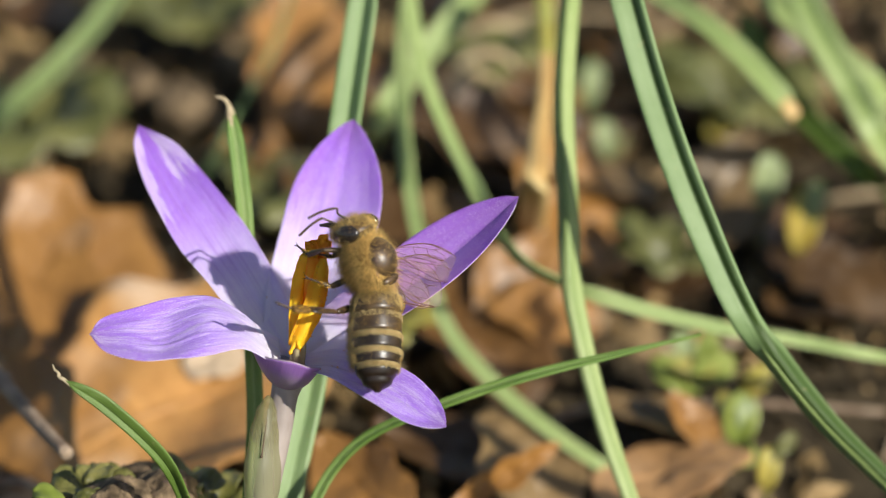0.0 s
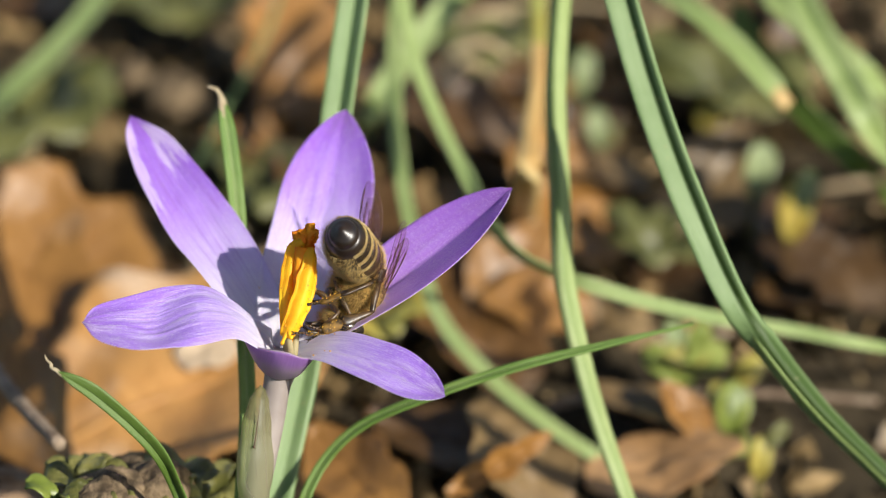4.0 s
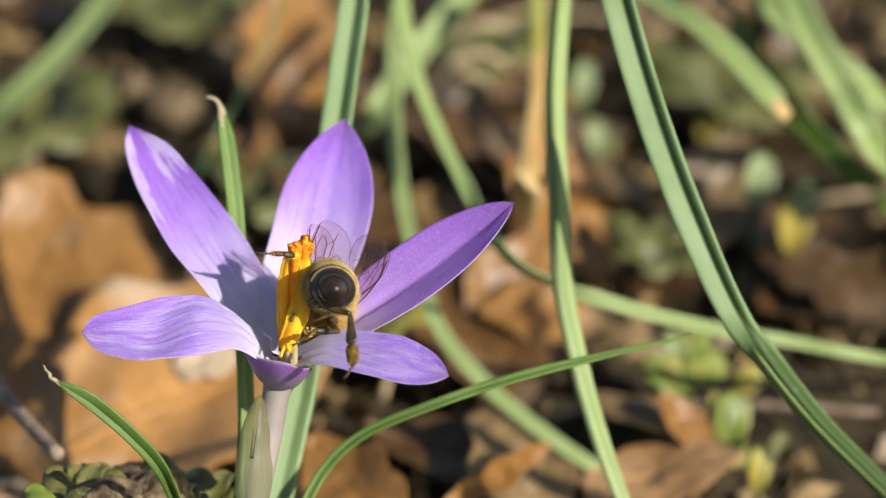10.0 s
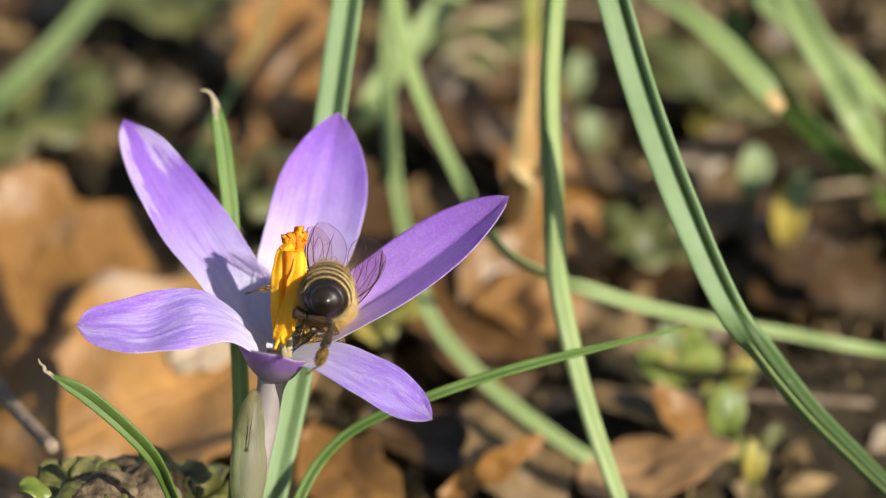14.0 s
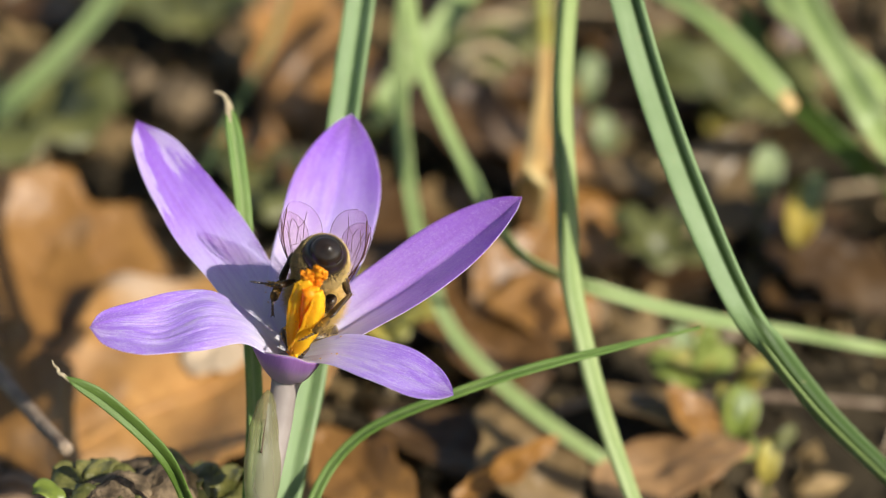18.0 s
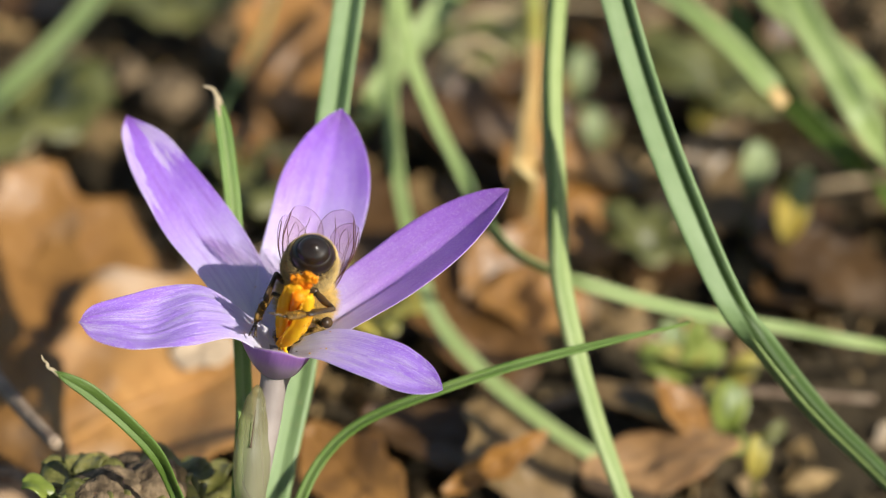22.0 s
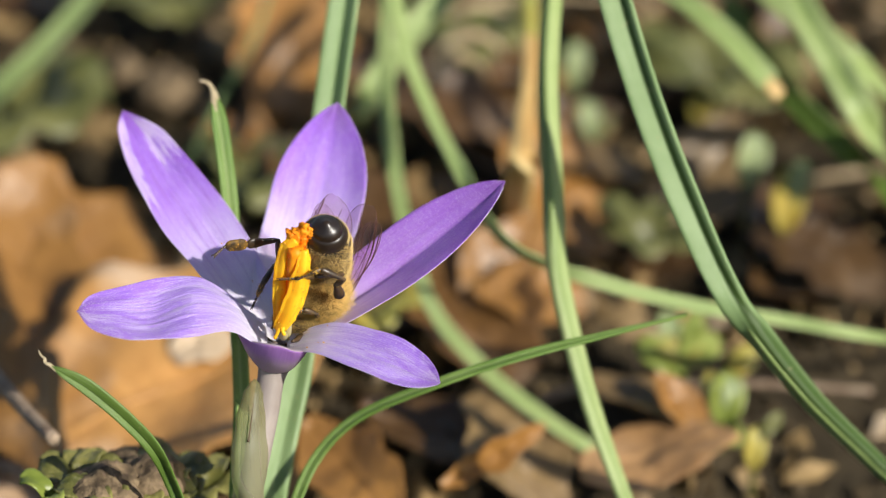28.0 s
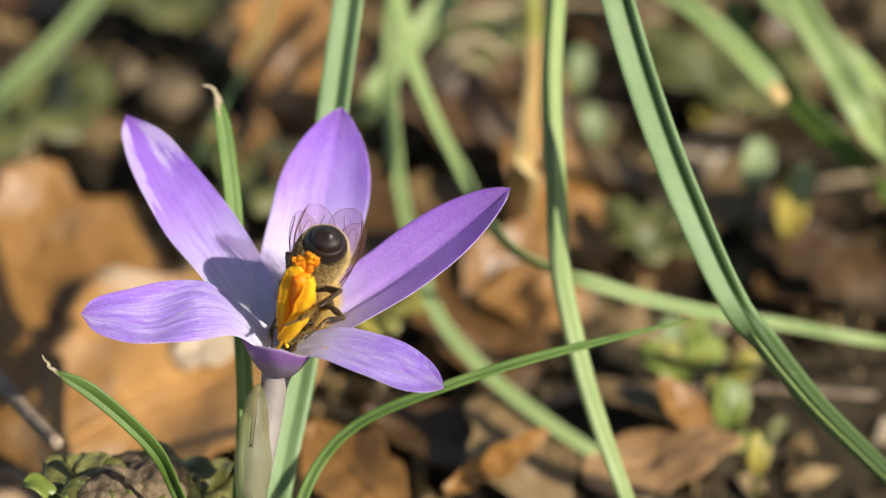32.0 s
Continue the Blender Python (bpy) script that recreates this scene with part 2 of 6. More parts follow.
def sheath_material():
    """Papery membrane: olive-beige, half clear, faintly streaked along its length."""
    k = Mat("sheath_membrane", 0.42, 0.4)
    streak = k.noise(k.coord("UV", (22, 0.4, 1)), 1.0, 3, 0.5)
    blot = k.noise(k.coord("Object"), 520, 3)
    v = k.axis(k.coord("UV"), 1)
    vein = k.math("ABSOLUTE", k.math("SUBTRACT", k.noise(k.coord("UV", (14, 0.3, 1)), 1.0, 1, 0.5), 0.5))
    c = k.mix(k.ramp(streak, (0.3, 0.0), (0.75, 1.0)), (0.235, 0.225, 0.10), (0.30, 0.285, 0.15))
    c = k.mix(k.ramp(vein, (0.003, 0.25), (0.012, 0.0)), c, (0.13, 0.10, 0.05))
    c = k.mix(k.ramp(blot, (0.56, 0.0), (0.72, 0.6)), c, (0.38, 0.37, 0.25))
    c = k.mix(k.ramp(v, (0.17, 0.0), (0.3, 0.6)), c, k.mix(k.ramp(streak, (0.3, 0.0), (0.7, 1.0)), (0.28, 0.30, 0.17), (0.41, 0.42, 0.28)))
    k.color(c).bump(streak, 0.3, 0.00006).thin(c, 0.35)
    clear = k.t.nodes.new("ShaderNodeBsdfTransparent")
    clear.inputs[0].default_value = (0.92, 0.9, 0.78, 1)
    last = k.out.inputs[0].links[0].from_socket
    mx = k.t.nodes.new("ShaderNodeMixShader")
    k.put(mx.inputs[0], k.ramp(streak, (0.3, 0.38), (0.7, 0.58)))
    k.t.links.new(last, mx.inputs[1])
    k.t.links.new(clear.outputs[0], mx.inputs[2])
    k.t.links.new(mx.outputs[0], k.out.inputs[0])
    return k.m


TEPAL = tepal_material(rose=0.5)
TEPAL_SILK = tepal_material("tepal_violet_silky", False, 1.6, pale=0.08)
TEPAL_PALE = tepal_material("tepal_violet_pale", pale=1.0, rose=0.15)
TEPAL_OUTER = outer_material()
TEPAL_WORN = tepal_material("tepal_violet_worn", True, pale=0.5, rose=0.25)
LEAF = leaf_material("crocus_leaf_green", (0.145, 0.225, 0.08), (0.215, 0.30, 0.13), (0.165, 0.25, 0.09), 0.16)
# The near-black mid stripe puts the channel's shade into the leaf colour.
LEAF_CHANNEL_SHADE = leaf_material("leaf_channel_shade", (0.145, 0.225, 0.08), (0.215, 0.30, 0.13), (0.035, 0.07, 0.008), 0.17, (0.76, 0.7))
LEAF_DARK = leaf_material("leaf_dark_green", (0.10, 0.18, 0.028), (0.18, 0.27, 0.06), (0.23, 0.31, 0.10), 0.12)
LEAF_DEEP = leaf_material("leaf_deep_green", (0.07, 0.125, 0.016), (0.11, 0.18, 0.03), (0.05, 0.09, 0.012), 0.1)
LEAF_PALE = leaf_material("leaf_pale_green", (0.235, 0.31, 0.105), (0.36, 0.42, 0.18), (0.18, 0.25, 0.07), 0.18)
LEAF_DRY = leaf_material("leaf_yellowing", (0.40, 0.24, 0.08), (0.52, 0.35, 0.13), (0.56, 0.42, 0.18), 0.2)
TUBE = simple("tube_pale", (0.31, 0.26, 0.23), (0.42, 0.36, 0.32), 300, 0.45, 0.4, 0.2, 0.0002, 0.3)
SHEATH = sheath_material()
ANTHER = simple("anther_yellow", (0.96, 0.47, 0.012), (1.0, 0.72, 0.03), 330, 0.55, 0.35, 0.5, 0.0002, 0.4)
FILAMENT = simple("filament_pale", (0.40, 0.34, 0.16), (0.54, 0.46, 0.26), 500, 0.5, 0.4, 0.2, 0.0001, 0.35)
STAIN = simple("brown_stain", (0.05, 0.03, 0.012), (0.10, 0.06, 0.03), 900)
STYLE_M = simple("style_orange", (1.0, 0.31, 0.008), (1.0, 0.46, 0.018), 700, 0.5, 0.3, 0.4, 0.0002, 0.4)
STIGMA = simple("stigma_orange", (1.0, 0.27, 0.008), (1.0, 0.44, 0.015), 900, 0.55, 0.3, 0.6, 0.0002, 0.3)
POLLEN = simple("pollen", (0.66, 0.32, 0.03), (0.88, 0.54, 0.07), 3000, 0.8, 0.2, 0.6, 0.0001)
SOIL = soil_material()
CRUMB = simple("soil_crumbs", (0.014, 0.010, 0.005), (0.078, 0.056, 0.029), 300, 0.9, 0.2, 0.6, 0.0004, 0.0, True)
FLAT_LITTER = litter_material("flat_brown_litter", (0.36, 0.20, 0.085), (0.60, 0.37, 0.17), (0.54, 0.31, 0.13))
OAK = litter_material("oak_litter", (0.17, 0.082, 0.02), (0.42, 0.225, 0.062), (0.40, 0.20, 0.048))
PALE_LITTER = litter_material("pale_litter", (0.12, 0.08, 0.034), (0.28, 0.19, 0.083), (0.29, 0.20, 0.09))
TAN_LITTER = litter_material("tan_litter", (0.36, 0.155, 0.04), (0.78, 0.49, 0.20), (0.70, 0.38, 0.12), 0.8)
# Near-white browns: the glare on the tan leaf, put into colour.
GLARE_LITTER = litter_material("glare_litter", (0.62, 0.46, 0.29), (0.88, 0.76, 0.60), (0.82, 0.66, 0.46), 0.6)
# Dark leaf browns; on leaves labelled so, the colour also carries their shade.
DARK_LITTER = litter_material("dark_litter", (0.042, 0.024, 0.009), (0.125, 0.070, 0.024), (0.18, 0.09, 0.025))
TIP_TAN = simple("withered_tip_tan", (0.26, 0.20, 0.11), (0.52, 0.43, 0.28), 900, 0.6, 0.3, 0.6, 0.0002, 0.2)
SHRED = simple("litter_shreds", (0.045, 0.029, 0.012), (0.34, 0.228, 0.10), 400, 0.5, 0.5, 0.5, 0.0004, 0.0, True)
STRAW = simple("straw_dry", (0.30, 0.21, 0.11), (0.55, 0.43, 0.26), 300, 0.6, 0.4, 0.5, 0.0003)
TWIG = simple("twig_bark", (0.15, 0.10, 0.065), (0.34, 0.26, 0.18), 400, 0.8, 0.3, 0.8, 0.0005)
HERB = simple("seedling_green", (0.15, 0.20, 0.025), (0.36, 0.40, 0.10), 160, 0.4, 0.45, 0.3, 0.0003, 0.3)
HERB_PALE = simple("seedling_pale", (0.19, 0.25, 0.09), (0.36, 0.40, 0.21), 160, 0.35, 0.5, 0.3, 0.0003, 0.3)
CLOD = simple("soil_clod", (0.06, 0.042, 0.024), (0.23, 0.165, 0.095), 700, 0.9, 0.2, 0.7, 0.0004)
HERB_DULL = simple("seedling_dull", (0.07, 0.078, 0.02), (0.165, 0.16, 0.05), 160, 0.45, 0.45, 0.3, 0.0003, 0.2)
HERB_MOSS = simple("rosette_moss_green", (0.075, 0.08, 0.016), (0.25, 0.23, 0.065), 420, 0.4, 0.5, 0.6, 0.0005, 0.2)
HERB_YELLOW = simple("seedling_yellow", (0.40, 0.29, 0.04), (0.34, 0.36, 0.10), 160, 0.4, 0.45, 0.3, 0.0003, 0.3)
SHELL = shell_material()
CHITIN = simple("bee_chitin", (0.018, 0.011, 0.006), (0.085, 0.048, 0.018), 1200, 0.4, 0.45, 0.3, 0.00005)
WAX_BROWN = simple("bee_brown_segment", (0.022, 0.013, 0.006), (0.085, 0.05, 0.018), 700, 0.36, 0.5, 0.3, 0.00004)
POLLEN_GOLD = simple("pollen_basket_gold", (0.022, 0.012, 0.004), (0.19, 0.10, 0.014), 2600, 0.6, 0.3, 0.8, 0.00008)
PALE_HAIR = simple("bee_band_hair", (0.42, 0.31, 0.115), (0.80, 0.64, 0.33), 1800, 0.75, 0.2, 0.0, 0.0001, 0.35, True)
LEG_HAIR = simple("bee_leg_hair", (0.09, 0.05, 0.012), (0.45, 0.28, 0.06), 1800, 0.7, 0.2, 0.0, 0.0001, 0.2, True)
FUR = simple("bee_fur", (0.30, 0.18, 0.045), (0.95, 0.71, 0.27), 1800, 0.75, 0.2, 0.0, 0.0001, 0.48, True)
FUZZ = simple("bee_thorax_down", (0.15, 0.088, 0.026), (0.30, 0.19, 0.06), 1500, 0.8, 0.2, 0.6, 0.0001)
PLATE = simple("bee_belly_plate", (0.09, 0.058, 0.02), (0.24, 0.16, 0.06), 900, 0.5, 0.4, 0.3, 0.0001)
BELLY = simple("bee_belly_fur", (0.34, 0.22, 0.065), (0.82, 0.62, 0.27), 1800, 0.75, 0.2, 0.0, 0.0001, 0.35, True)
BAND = simple("bee_hair_band", (0.36, 0.26, 0.11), (0.56, 0.44, 0.22), 2500, 0.8, 0.2, 0.8, 0.00008)
EYE_M = simple("bee_eye", (0.010, 0.008, 0.007), (0.030, 0.022, 0.016), 4000, 0.18, 0.6, 0.2, 0.00002)
WING = wing_material()
VEIN = simple("wing_vein", (0.09, 0.035, 0.025), (0.15, 0.065, 0.04), 900, 0.4, 0.4, 0.0, 0.0001)


# ---- building helpers ----
def thing(name, at, label, category, group="", kind=""):
    """An Empty at a place in millimetres that carries the parts of one thing."""
    ob = new(name)
    ob.empty_display_size = 0.002
    ob.location = Vector(at) * MM
    ob["at"] = [float(a) for a in at]
    return tagged(ob, label, category, group, kind)


def part(name, bm, material, parent, label="", origin=None, smooth=True):
    """One mesh object from a bmesh in millimetres of the parent's own space (or of the origin given)."""
    me = bpy.data.meshes.new(name)
    bmesh.ops.scale(bm, vec=(MM, MM, MM), verts=bm.verts)
    bm.to_mesh(me)
    bm.free()
    if smooth:
        me.polygons.foreach_set("use_smooth", [True] * len(me.polygons))
    me.materials.append(material)
    ob = new(name, me)
    ob.parent = parent
    if origin is not None:
        ob.location = Vector(origin) * MM
    return tagged(ob, label)


def spline(pts, n):
    """n + 1 points of a smooth curve through pts."""
    p = [Vector(a) for a in pts]
    p = [2 * p[0] - p[1]] + p + [2 * p[-1] - p[-2]]
    segs, out = len(p) - 3, []
    for i in range(n + 1):
        f = i / n * segs
        j = min(int(f), segs - 1)
        f -= j
        a, b, c, d = p[j:j + 4]
        out.append(0.5 * (2 * b + (c - a) * f + (2 * a - 5 * b + 4 * c - d) * f * f + (3 * b - a - 3 * c + d) * f ** 3))
    return out


def lerp(table, f):
    """A value from (position, value) pairs, smoothed."""
    for (a, x), (b, y) in zip(table, table[1:]):
        if f <= b:
            k = min(max((f - a) / (b - a), 0), 1)
            k = k * k * (3 - 2 * k)
            return x + (y - x) * k
    return table[-1][1]


def grid_faces(bm, rows, closed=False, uv=None):
    """Quads between rows of vertices; uv(i, j) gives each corner's place."""
    made = []
    layer = bm.loops.layers.uv.verify() if uv else None
    for i in range(len(rows) - 1):
        n = len(rows[i])
        for j in range(n if closed else n - 1):
            k = (j + 1) % n
            ids = ((i, j), (i, j + 1), (i + 1, j + 1), (i + 1, j))
            vs = [rows[a][b % n] for a, b in ids]
            if len(set(vs)) < 3:
                continue
            try:
                fc = bm.faces.new(list(dict.fromkeys(vs)))
            except ValueError:
                continue
            made.append(fc)
            if uv and len(fc.loops) == 4:
                for lp, (a, b) in zip(fc.loops, ids):
                    lp[layer].uv = uv(a, b)
    return made


def tube_bm(pts, radius, n=16, sides=8, flat=1.0, bm=None):
    """A round stem along pts; radius is a number or (position, radius) pairs."""
    bm = bm or bmesh.new()
    c = spline(pts, n)
    up, rows = Vector((0.31, 0.17, 0.94)), []
    for i, p in enumerate(c):
        t = (c[min(i + 1, n)] - c[max(i - 1, 0)]).normalized()
        a = t.cross(up).normalized()
        b = a.cross(t)
        r = radius if isinstance(radius, (int, float)) else lerp(radius, i / n)
        rows.append([bm.verts.new(p + a * r * math.cos(2 * math.pi * j / sides) + b * r * flat * math.sin(2 * math.pi * j / sides)) for j in range(sides)])
    grid_faces(bm, rows, True, lambda i, j: (j / sides, i / n))
    bm.faces.new(rows[0][::-1])
    bm.faces.new(rows[-1])
    return bm


def sheet_bm(surface, nu, nv, thick):
    """A closed thin shell on surface(u, v), u from -1 to 1 and v from 0 to 1."""
    bm = bmesh.new()
    grid = [[Vector(surface(-1 + 2 * j / nu, i / nv)) for j in range(nu + 1)] for i in range(nv + 1)]
    norm = []
    for i in range(nv + 1):
        line = []
        for j in range(nu + 1):
            a = grid[min(i + 1, nv)][j] - grid[max(i - 1, 0)][j]
            b = grid[i][min(j + 1, nu)] - grid[i][max(j - 1, 0)]
            nn = b.cross(a)
            line.append(nn.normalized() if nn.length > 1e-9 else (line[-1] if line else Vector((0, 0, 1))))
        norm.append(line)
    edge = lambda j: 0.25 + 0.75 * (1 - abs(-1 + 2 * j / nu) ** 4)
    top = [[bm.verts.new(grid[i][j] + norm[i][j] * thick / 2 * edge(j)) for j in range(nu + 1)] for i in range(nv + 1)]
    low = [[bm.verts.new(grid[i][j] - norm[i][j] * thick / 2 * edge(j)) for j in range(nu + 1)] for i in range(nv + 1)]
    uv = lambda i, j: (j / nu, i / nv)
    grid_faces(bm, top, False, uv)
    for fc in grid_faces(bm, low, False, uv):
        fc.normal_flip()
    for i in range(nv):
        for j in (0, nu):
            bm.faces.new((top[i][j], top[i + 1][j], low[i + 1][j], low[i][j]))
    for j in range(nu):
        for i in (0, nv):
            bm.faces.new((top[i][j], top[i][j + 1], low[i][j + 1], low[i][j]))
    bmesh.ops.recalc_face_normals(bm, faces=bm.faces)
    return bm


def ball_bm(center, radii, seg=16, rings=10, bm=None, turn=None):
    """An ellipsoid."""
    bm = bm or bmesh.new()
    m = Matrix.Translation(center) @ (turn or Matrix()) @ Matrix.Diagonal((*radii, 1))
    bmesh.ops.create_uvsphere(bm, u_segments=seg, v_segments=rings, radius=1, matrix=m)
    return bm


# ---- ground ----
def relief(x, y):
    """Height of the soil in millimetres."""
    far = max(0.0, 1 - math.hypot(x, y - 60) / 260)
    v = Vector((x, y, 0))
    h = 3.5 * noise.noise(v * 0.022) + 2.6 * noise.noise(v * 0.07 + Vector((7, 3, 0))) + 0.8 * noise.noise(v * 0.21)
    mound = 17.0 * math.exp(-((x + 15) ** 2 + (y + 1) ** 2) / 150)
    return h * (0.25 + 0.75 * far) + mound - 1.5


def ground():
    fine = [-170 + 2.5 * i for i in range(137)]
    wide = [171 * 1.28 ** i for i in range(1, 31)]
    xs = [-w for w in wide[::-1]] + fine + wide
    ys = [60 - w for w in wide[::-1]] + [60 + a for a in fine] + [60 + w for w in wide]
    bm = bmesh.new()
    rows = [[bm.verts.new((x, y, relief(x, y))) for x in xs] for y in ys]
    grid_faces(bm, rows)
    ob = part("ground", bm, SOIL, None)
    return tagged(ob, "dark crumbly garden soil under dead leaves", "ground", kind="structure")


ground()


# ---- crocus ----
def tepal_surface(pts, normals, half, cup, shape=2.2, base=0.3, wave=0.0, fold=0.0, seed=0, tip=0.72, ripple=0.0):
    """A pointed oval blade on a curved middle line; its inner face looks along normals (base, tip)."""
    c = spline(pts, 60)
    n0, n1 = Vector(normals[0]), Vector(normals[1])

    def surface(u, v):
        i = min(int(v * 60), 59)
        p = c[i].lerp(c[i + 1], v * 60 - i)
        t = (c[min(i + 2, 60)] - c[max(i - 1, 0)]).normalized()
        n = n0.lerp(n1, v)
        w = t.cross(n).normalized()
        n = w.cross(t).normalized()
        if v < 0.58:
            k = v / 0.58
            s = base + (1 - base) * math.sin(k * math.pi / 2)
        else:
            k = (v - 0.58) / 0.42
            s = max(1 - k ** shape, 0) ** tip
        h = half * s
        lift = cup * h * (u * u - 0.12) - 0.10 * half * math.exp(-(u / 0.13) ** 2) * (1 - v)
        lift += fold * h * max(u - 0.05, 0)
        lift += wave * math.sin(v * 7 + seed) * u + 0.10 * noise.noise(Vector((u * 2.2, v * 5, seed)))
        lift += ripple * s * math.sin(u * 9.5 + 2.6 * math.sin(v * 5.5 + seed) + 3 * v) * min(v * 4, 1)
        return p + w * h * u + n * lift
    return surface


crocus = thing("crocus", (-2.67, -6.08, 0), "open purple crocus with yellow anthers and narrow green leaves", "flower")
ROOT = Vector(crocus["at"])
THROAT = Vector((0.0, 0.0, 34.0))


def of_crocus(bm):
    bmesh.ops.translate(bm, vec=-ROOT, verts=bm.verts)
    return bm


def edged_surface(low, high, cup, crest, ripple, seed=0):
    """A tepal between its two edge lines: cupped across, with crests and dips along its middle."""
    a, b = spline([Vector(p) - THROAT for p in low], 60), spline([Vector(p) - THROAT for p in high], 60)

    def surface(u, v):
        i = min(int(v * 60), 59)
        p, q = a[i].lerp(a[i + 1], v * 60 - i), b[i].lerp(b[i + 1], v * 60 - i)
        wide = q - p
        t = (a[min(i + 2, 60)] + b[min(i + 2, 60)] - a[max(i - 1, 0)] - b[max(i - 1, 0)]).normalized()
        n = wide.cross(t)
        n = n.normalized() if n.length > 1e-6 else Vector((0, 0, 1))
        h = wide.length / 2
        lift = cup * h * (u * u - 1) + lerp(crest, v) * (1 - u * u) * min(h, 1)
        lift += 0.08 * noise.noise(Vector((u * 2.2, v * 5, seed))) * min(h, 1)
        lift += ripple * min(h / 2, 1) * (math.sin(u * 11 + 2.2 * math.sin(v * 6 + seed) + 4 * v) + 0.5 * math.sin(u * 27 + 9 * v)) * min(v * 4, 1)
        return p.lerp(q, (u + 1) / 2) + n * lift
    return surface


def edged_tepal(low, high, mat, **more):
    return part("tepal", sheet_bm(edged_surface(low, high, **more), 44, 60, 0.13), mat, crocus, origin=THROAT - ROOT)


def tepal(name, pts, normals, half, cup, mat=None, **more):
    """A tepal whose origin lies in the throat, so that it can nod."""
    sf = tepal_surface([Vector(p) - THROAT for p in pts], normals, half, cup, **more)
    return part(name, sheet_bm(sf, 30, 40, 0.13), mat or TEPAL, crocus, origin=THROAT - ROOT)


TEPALS = {
    "left": edged_tepal([(-1.66, -0.74, 34.72), (-4.06, 2.19, 36.29), (-6.58, 5.30, 37.94), (-8.98, 7.99, 39.33), (-10.77, 10.80, 40.89), (-12.27, 13.72, 42.27), (-13.16, 16.49, 43.78), (-12.88, 18.16, 44.76)],
                        [(1.54, 1.57, 34.03), (0.29, 4.42, 35.48), (-1.44, 7.61, 37.41), (-3.76, 11.03, 39.50), (-5.43, 12.89, 40.76), (-7.46, 14.98, 42.16), (-9.80, 16.98, 43.80), (-12.88, 18.16, 44.76)], TEPAL_WORN, cup=0.30, crest=[(0, 0.0), (1, 0.0)], ripple=0.02, seed=1),
    "back": tepal("tepal", [(0.15, 1.32, 33.27), (1.36, 6.74, 35.78), (2.86, 11.43, 38.12), (4.01, 15.47, 41.28), (4.93, 18.66, 44.95)], ((0, -0.69, 0.72), (-0.1, -0.82, 0.57)), 3.85, 0.30, base=0.66, shape=2.1, tip=0.82, seed=2, mat=TEPAL_PALE),
    "right": tepal("tepal", [(1.08, 1, 33.69), (5.14, 2.56, 35.91), (9.52, 4.65, 38.03), (14.19, 7.14, 40.71), (18.37, 9.17, 43.61)], ((-0.42, -0.44, 0.79), (-0.45, -0.56, 0.7)), 3.35, 0.1, base=0.6, fold=0.55, shape=1.8, seed=3),
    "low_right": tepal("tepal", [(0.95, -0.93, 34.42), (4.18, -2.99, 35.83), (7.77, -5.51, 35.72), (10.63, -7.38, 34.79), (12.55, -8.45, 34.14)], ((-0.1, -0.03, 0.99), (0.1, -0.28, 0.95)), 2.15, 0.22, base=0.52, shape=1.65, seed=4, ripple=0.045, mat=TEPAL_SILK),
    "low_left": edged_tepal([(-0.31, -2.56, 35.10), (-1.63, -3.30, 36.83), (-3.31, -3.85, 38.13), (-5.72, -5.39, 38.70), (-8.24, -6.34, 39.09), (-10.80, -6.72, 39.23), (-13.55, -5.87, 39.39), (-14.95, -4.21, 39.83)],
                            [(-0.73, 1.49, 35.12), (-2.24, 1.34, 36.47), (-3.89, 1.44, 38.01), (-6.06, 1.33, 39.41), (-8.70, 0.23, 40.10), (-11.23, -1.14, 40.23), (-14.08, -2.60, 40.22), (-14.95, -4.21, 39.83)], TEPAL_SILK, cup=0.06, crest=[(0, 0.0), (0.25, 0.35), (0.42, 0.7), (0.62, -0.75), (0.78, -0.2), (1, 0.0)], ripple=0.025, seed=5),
}


def cup_surface(rim, low, bulge):
    """The outside of the cup between the tube (low) and the rim."""
    a, b = spline(low, 40), spline(rim, 40)

    def surface(u, v):
        i = min(int((u + 1) * 20), 39)
        f = (u + 1) * 20 - i
        p, q = a[i].lerp(a[i + 1], f), b[i].lerp(b[i + 1], f)
        out = Vector((0.15 * u, -0.8, -0.35)) * bulge * math.sin(math.pi * v) * (1 - u * u)
        return p.lerp(q, v) + out + Vector((0, -0.05, 0.05)) * math.sin(u * 7 + v * 2)
    return surface


RIM = [Vector(p) - THROAT for p in ((-2.95, -1.78, 36.90), (-1.73, -3.04, 36.85), (-0.54, -3.85, 37.09), (0.79, -4.14, 37.03), (1.95, -3.95, 36.4), (2.75, -3.1, 35.7))]
CUP_LOW = [Vector(p) - THROAT for p in ((-2.72, -1.43, 36.36), (-2.04, -1.95, 34.91), (-1.20, -1.98, 33.47), (-0.07, -2.45, 33.16), (1.33, -2.49, 33.47), (2.5, -2.6, 34.9))]
part("tepal", sheet_bm(cup_surface(RIM, CUP_LOW, 0.45), 36, 16, 0.16), TEPAL_OUTER, crocus, "deep violet outer face of the cup", origin=THROAT - ROOT)

rnd = random.Random(3)
for key, n in (("left", 3), ("low_right", 7), ("back", 3)):
    host = TEPALS[key]
    co = [v.co for v in host.data.vertices]
    bm = bmesh.new()
    for _ in range(n):
        p = co[rnd.randrange(len(co) // 7)] / MM
        ball_bm(p + Vector((0, -0.1, 0.12)), [rnd.uniform(0.04, 0.08)] * 3, 7, 5, bm)
    part("pollen_specks", bm, POLLEN, host, "scattered orange pollen specks")

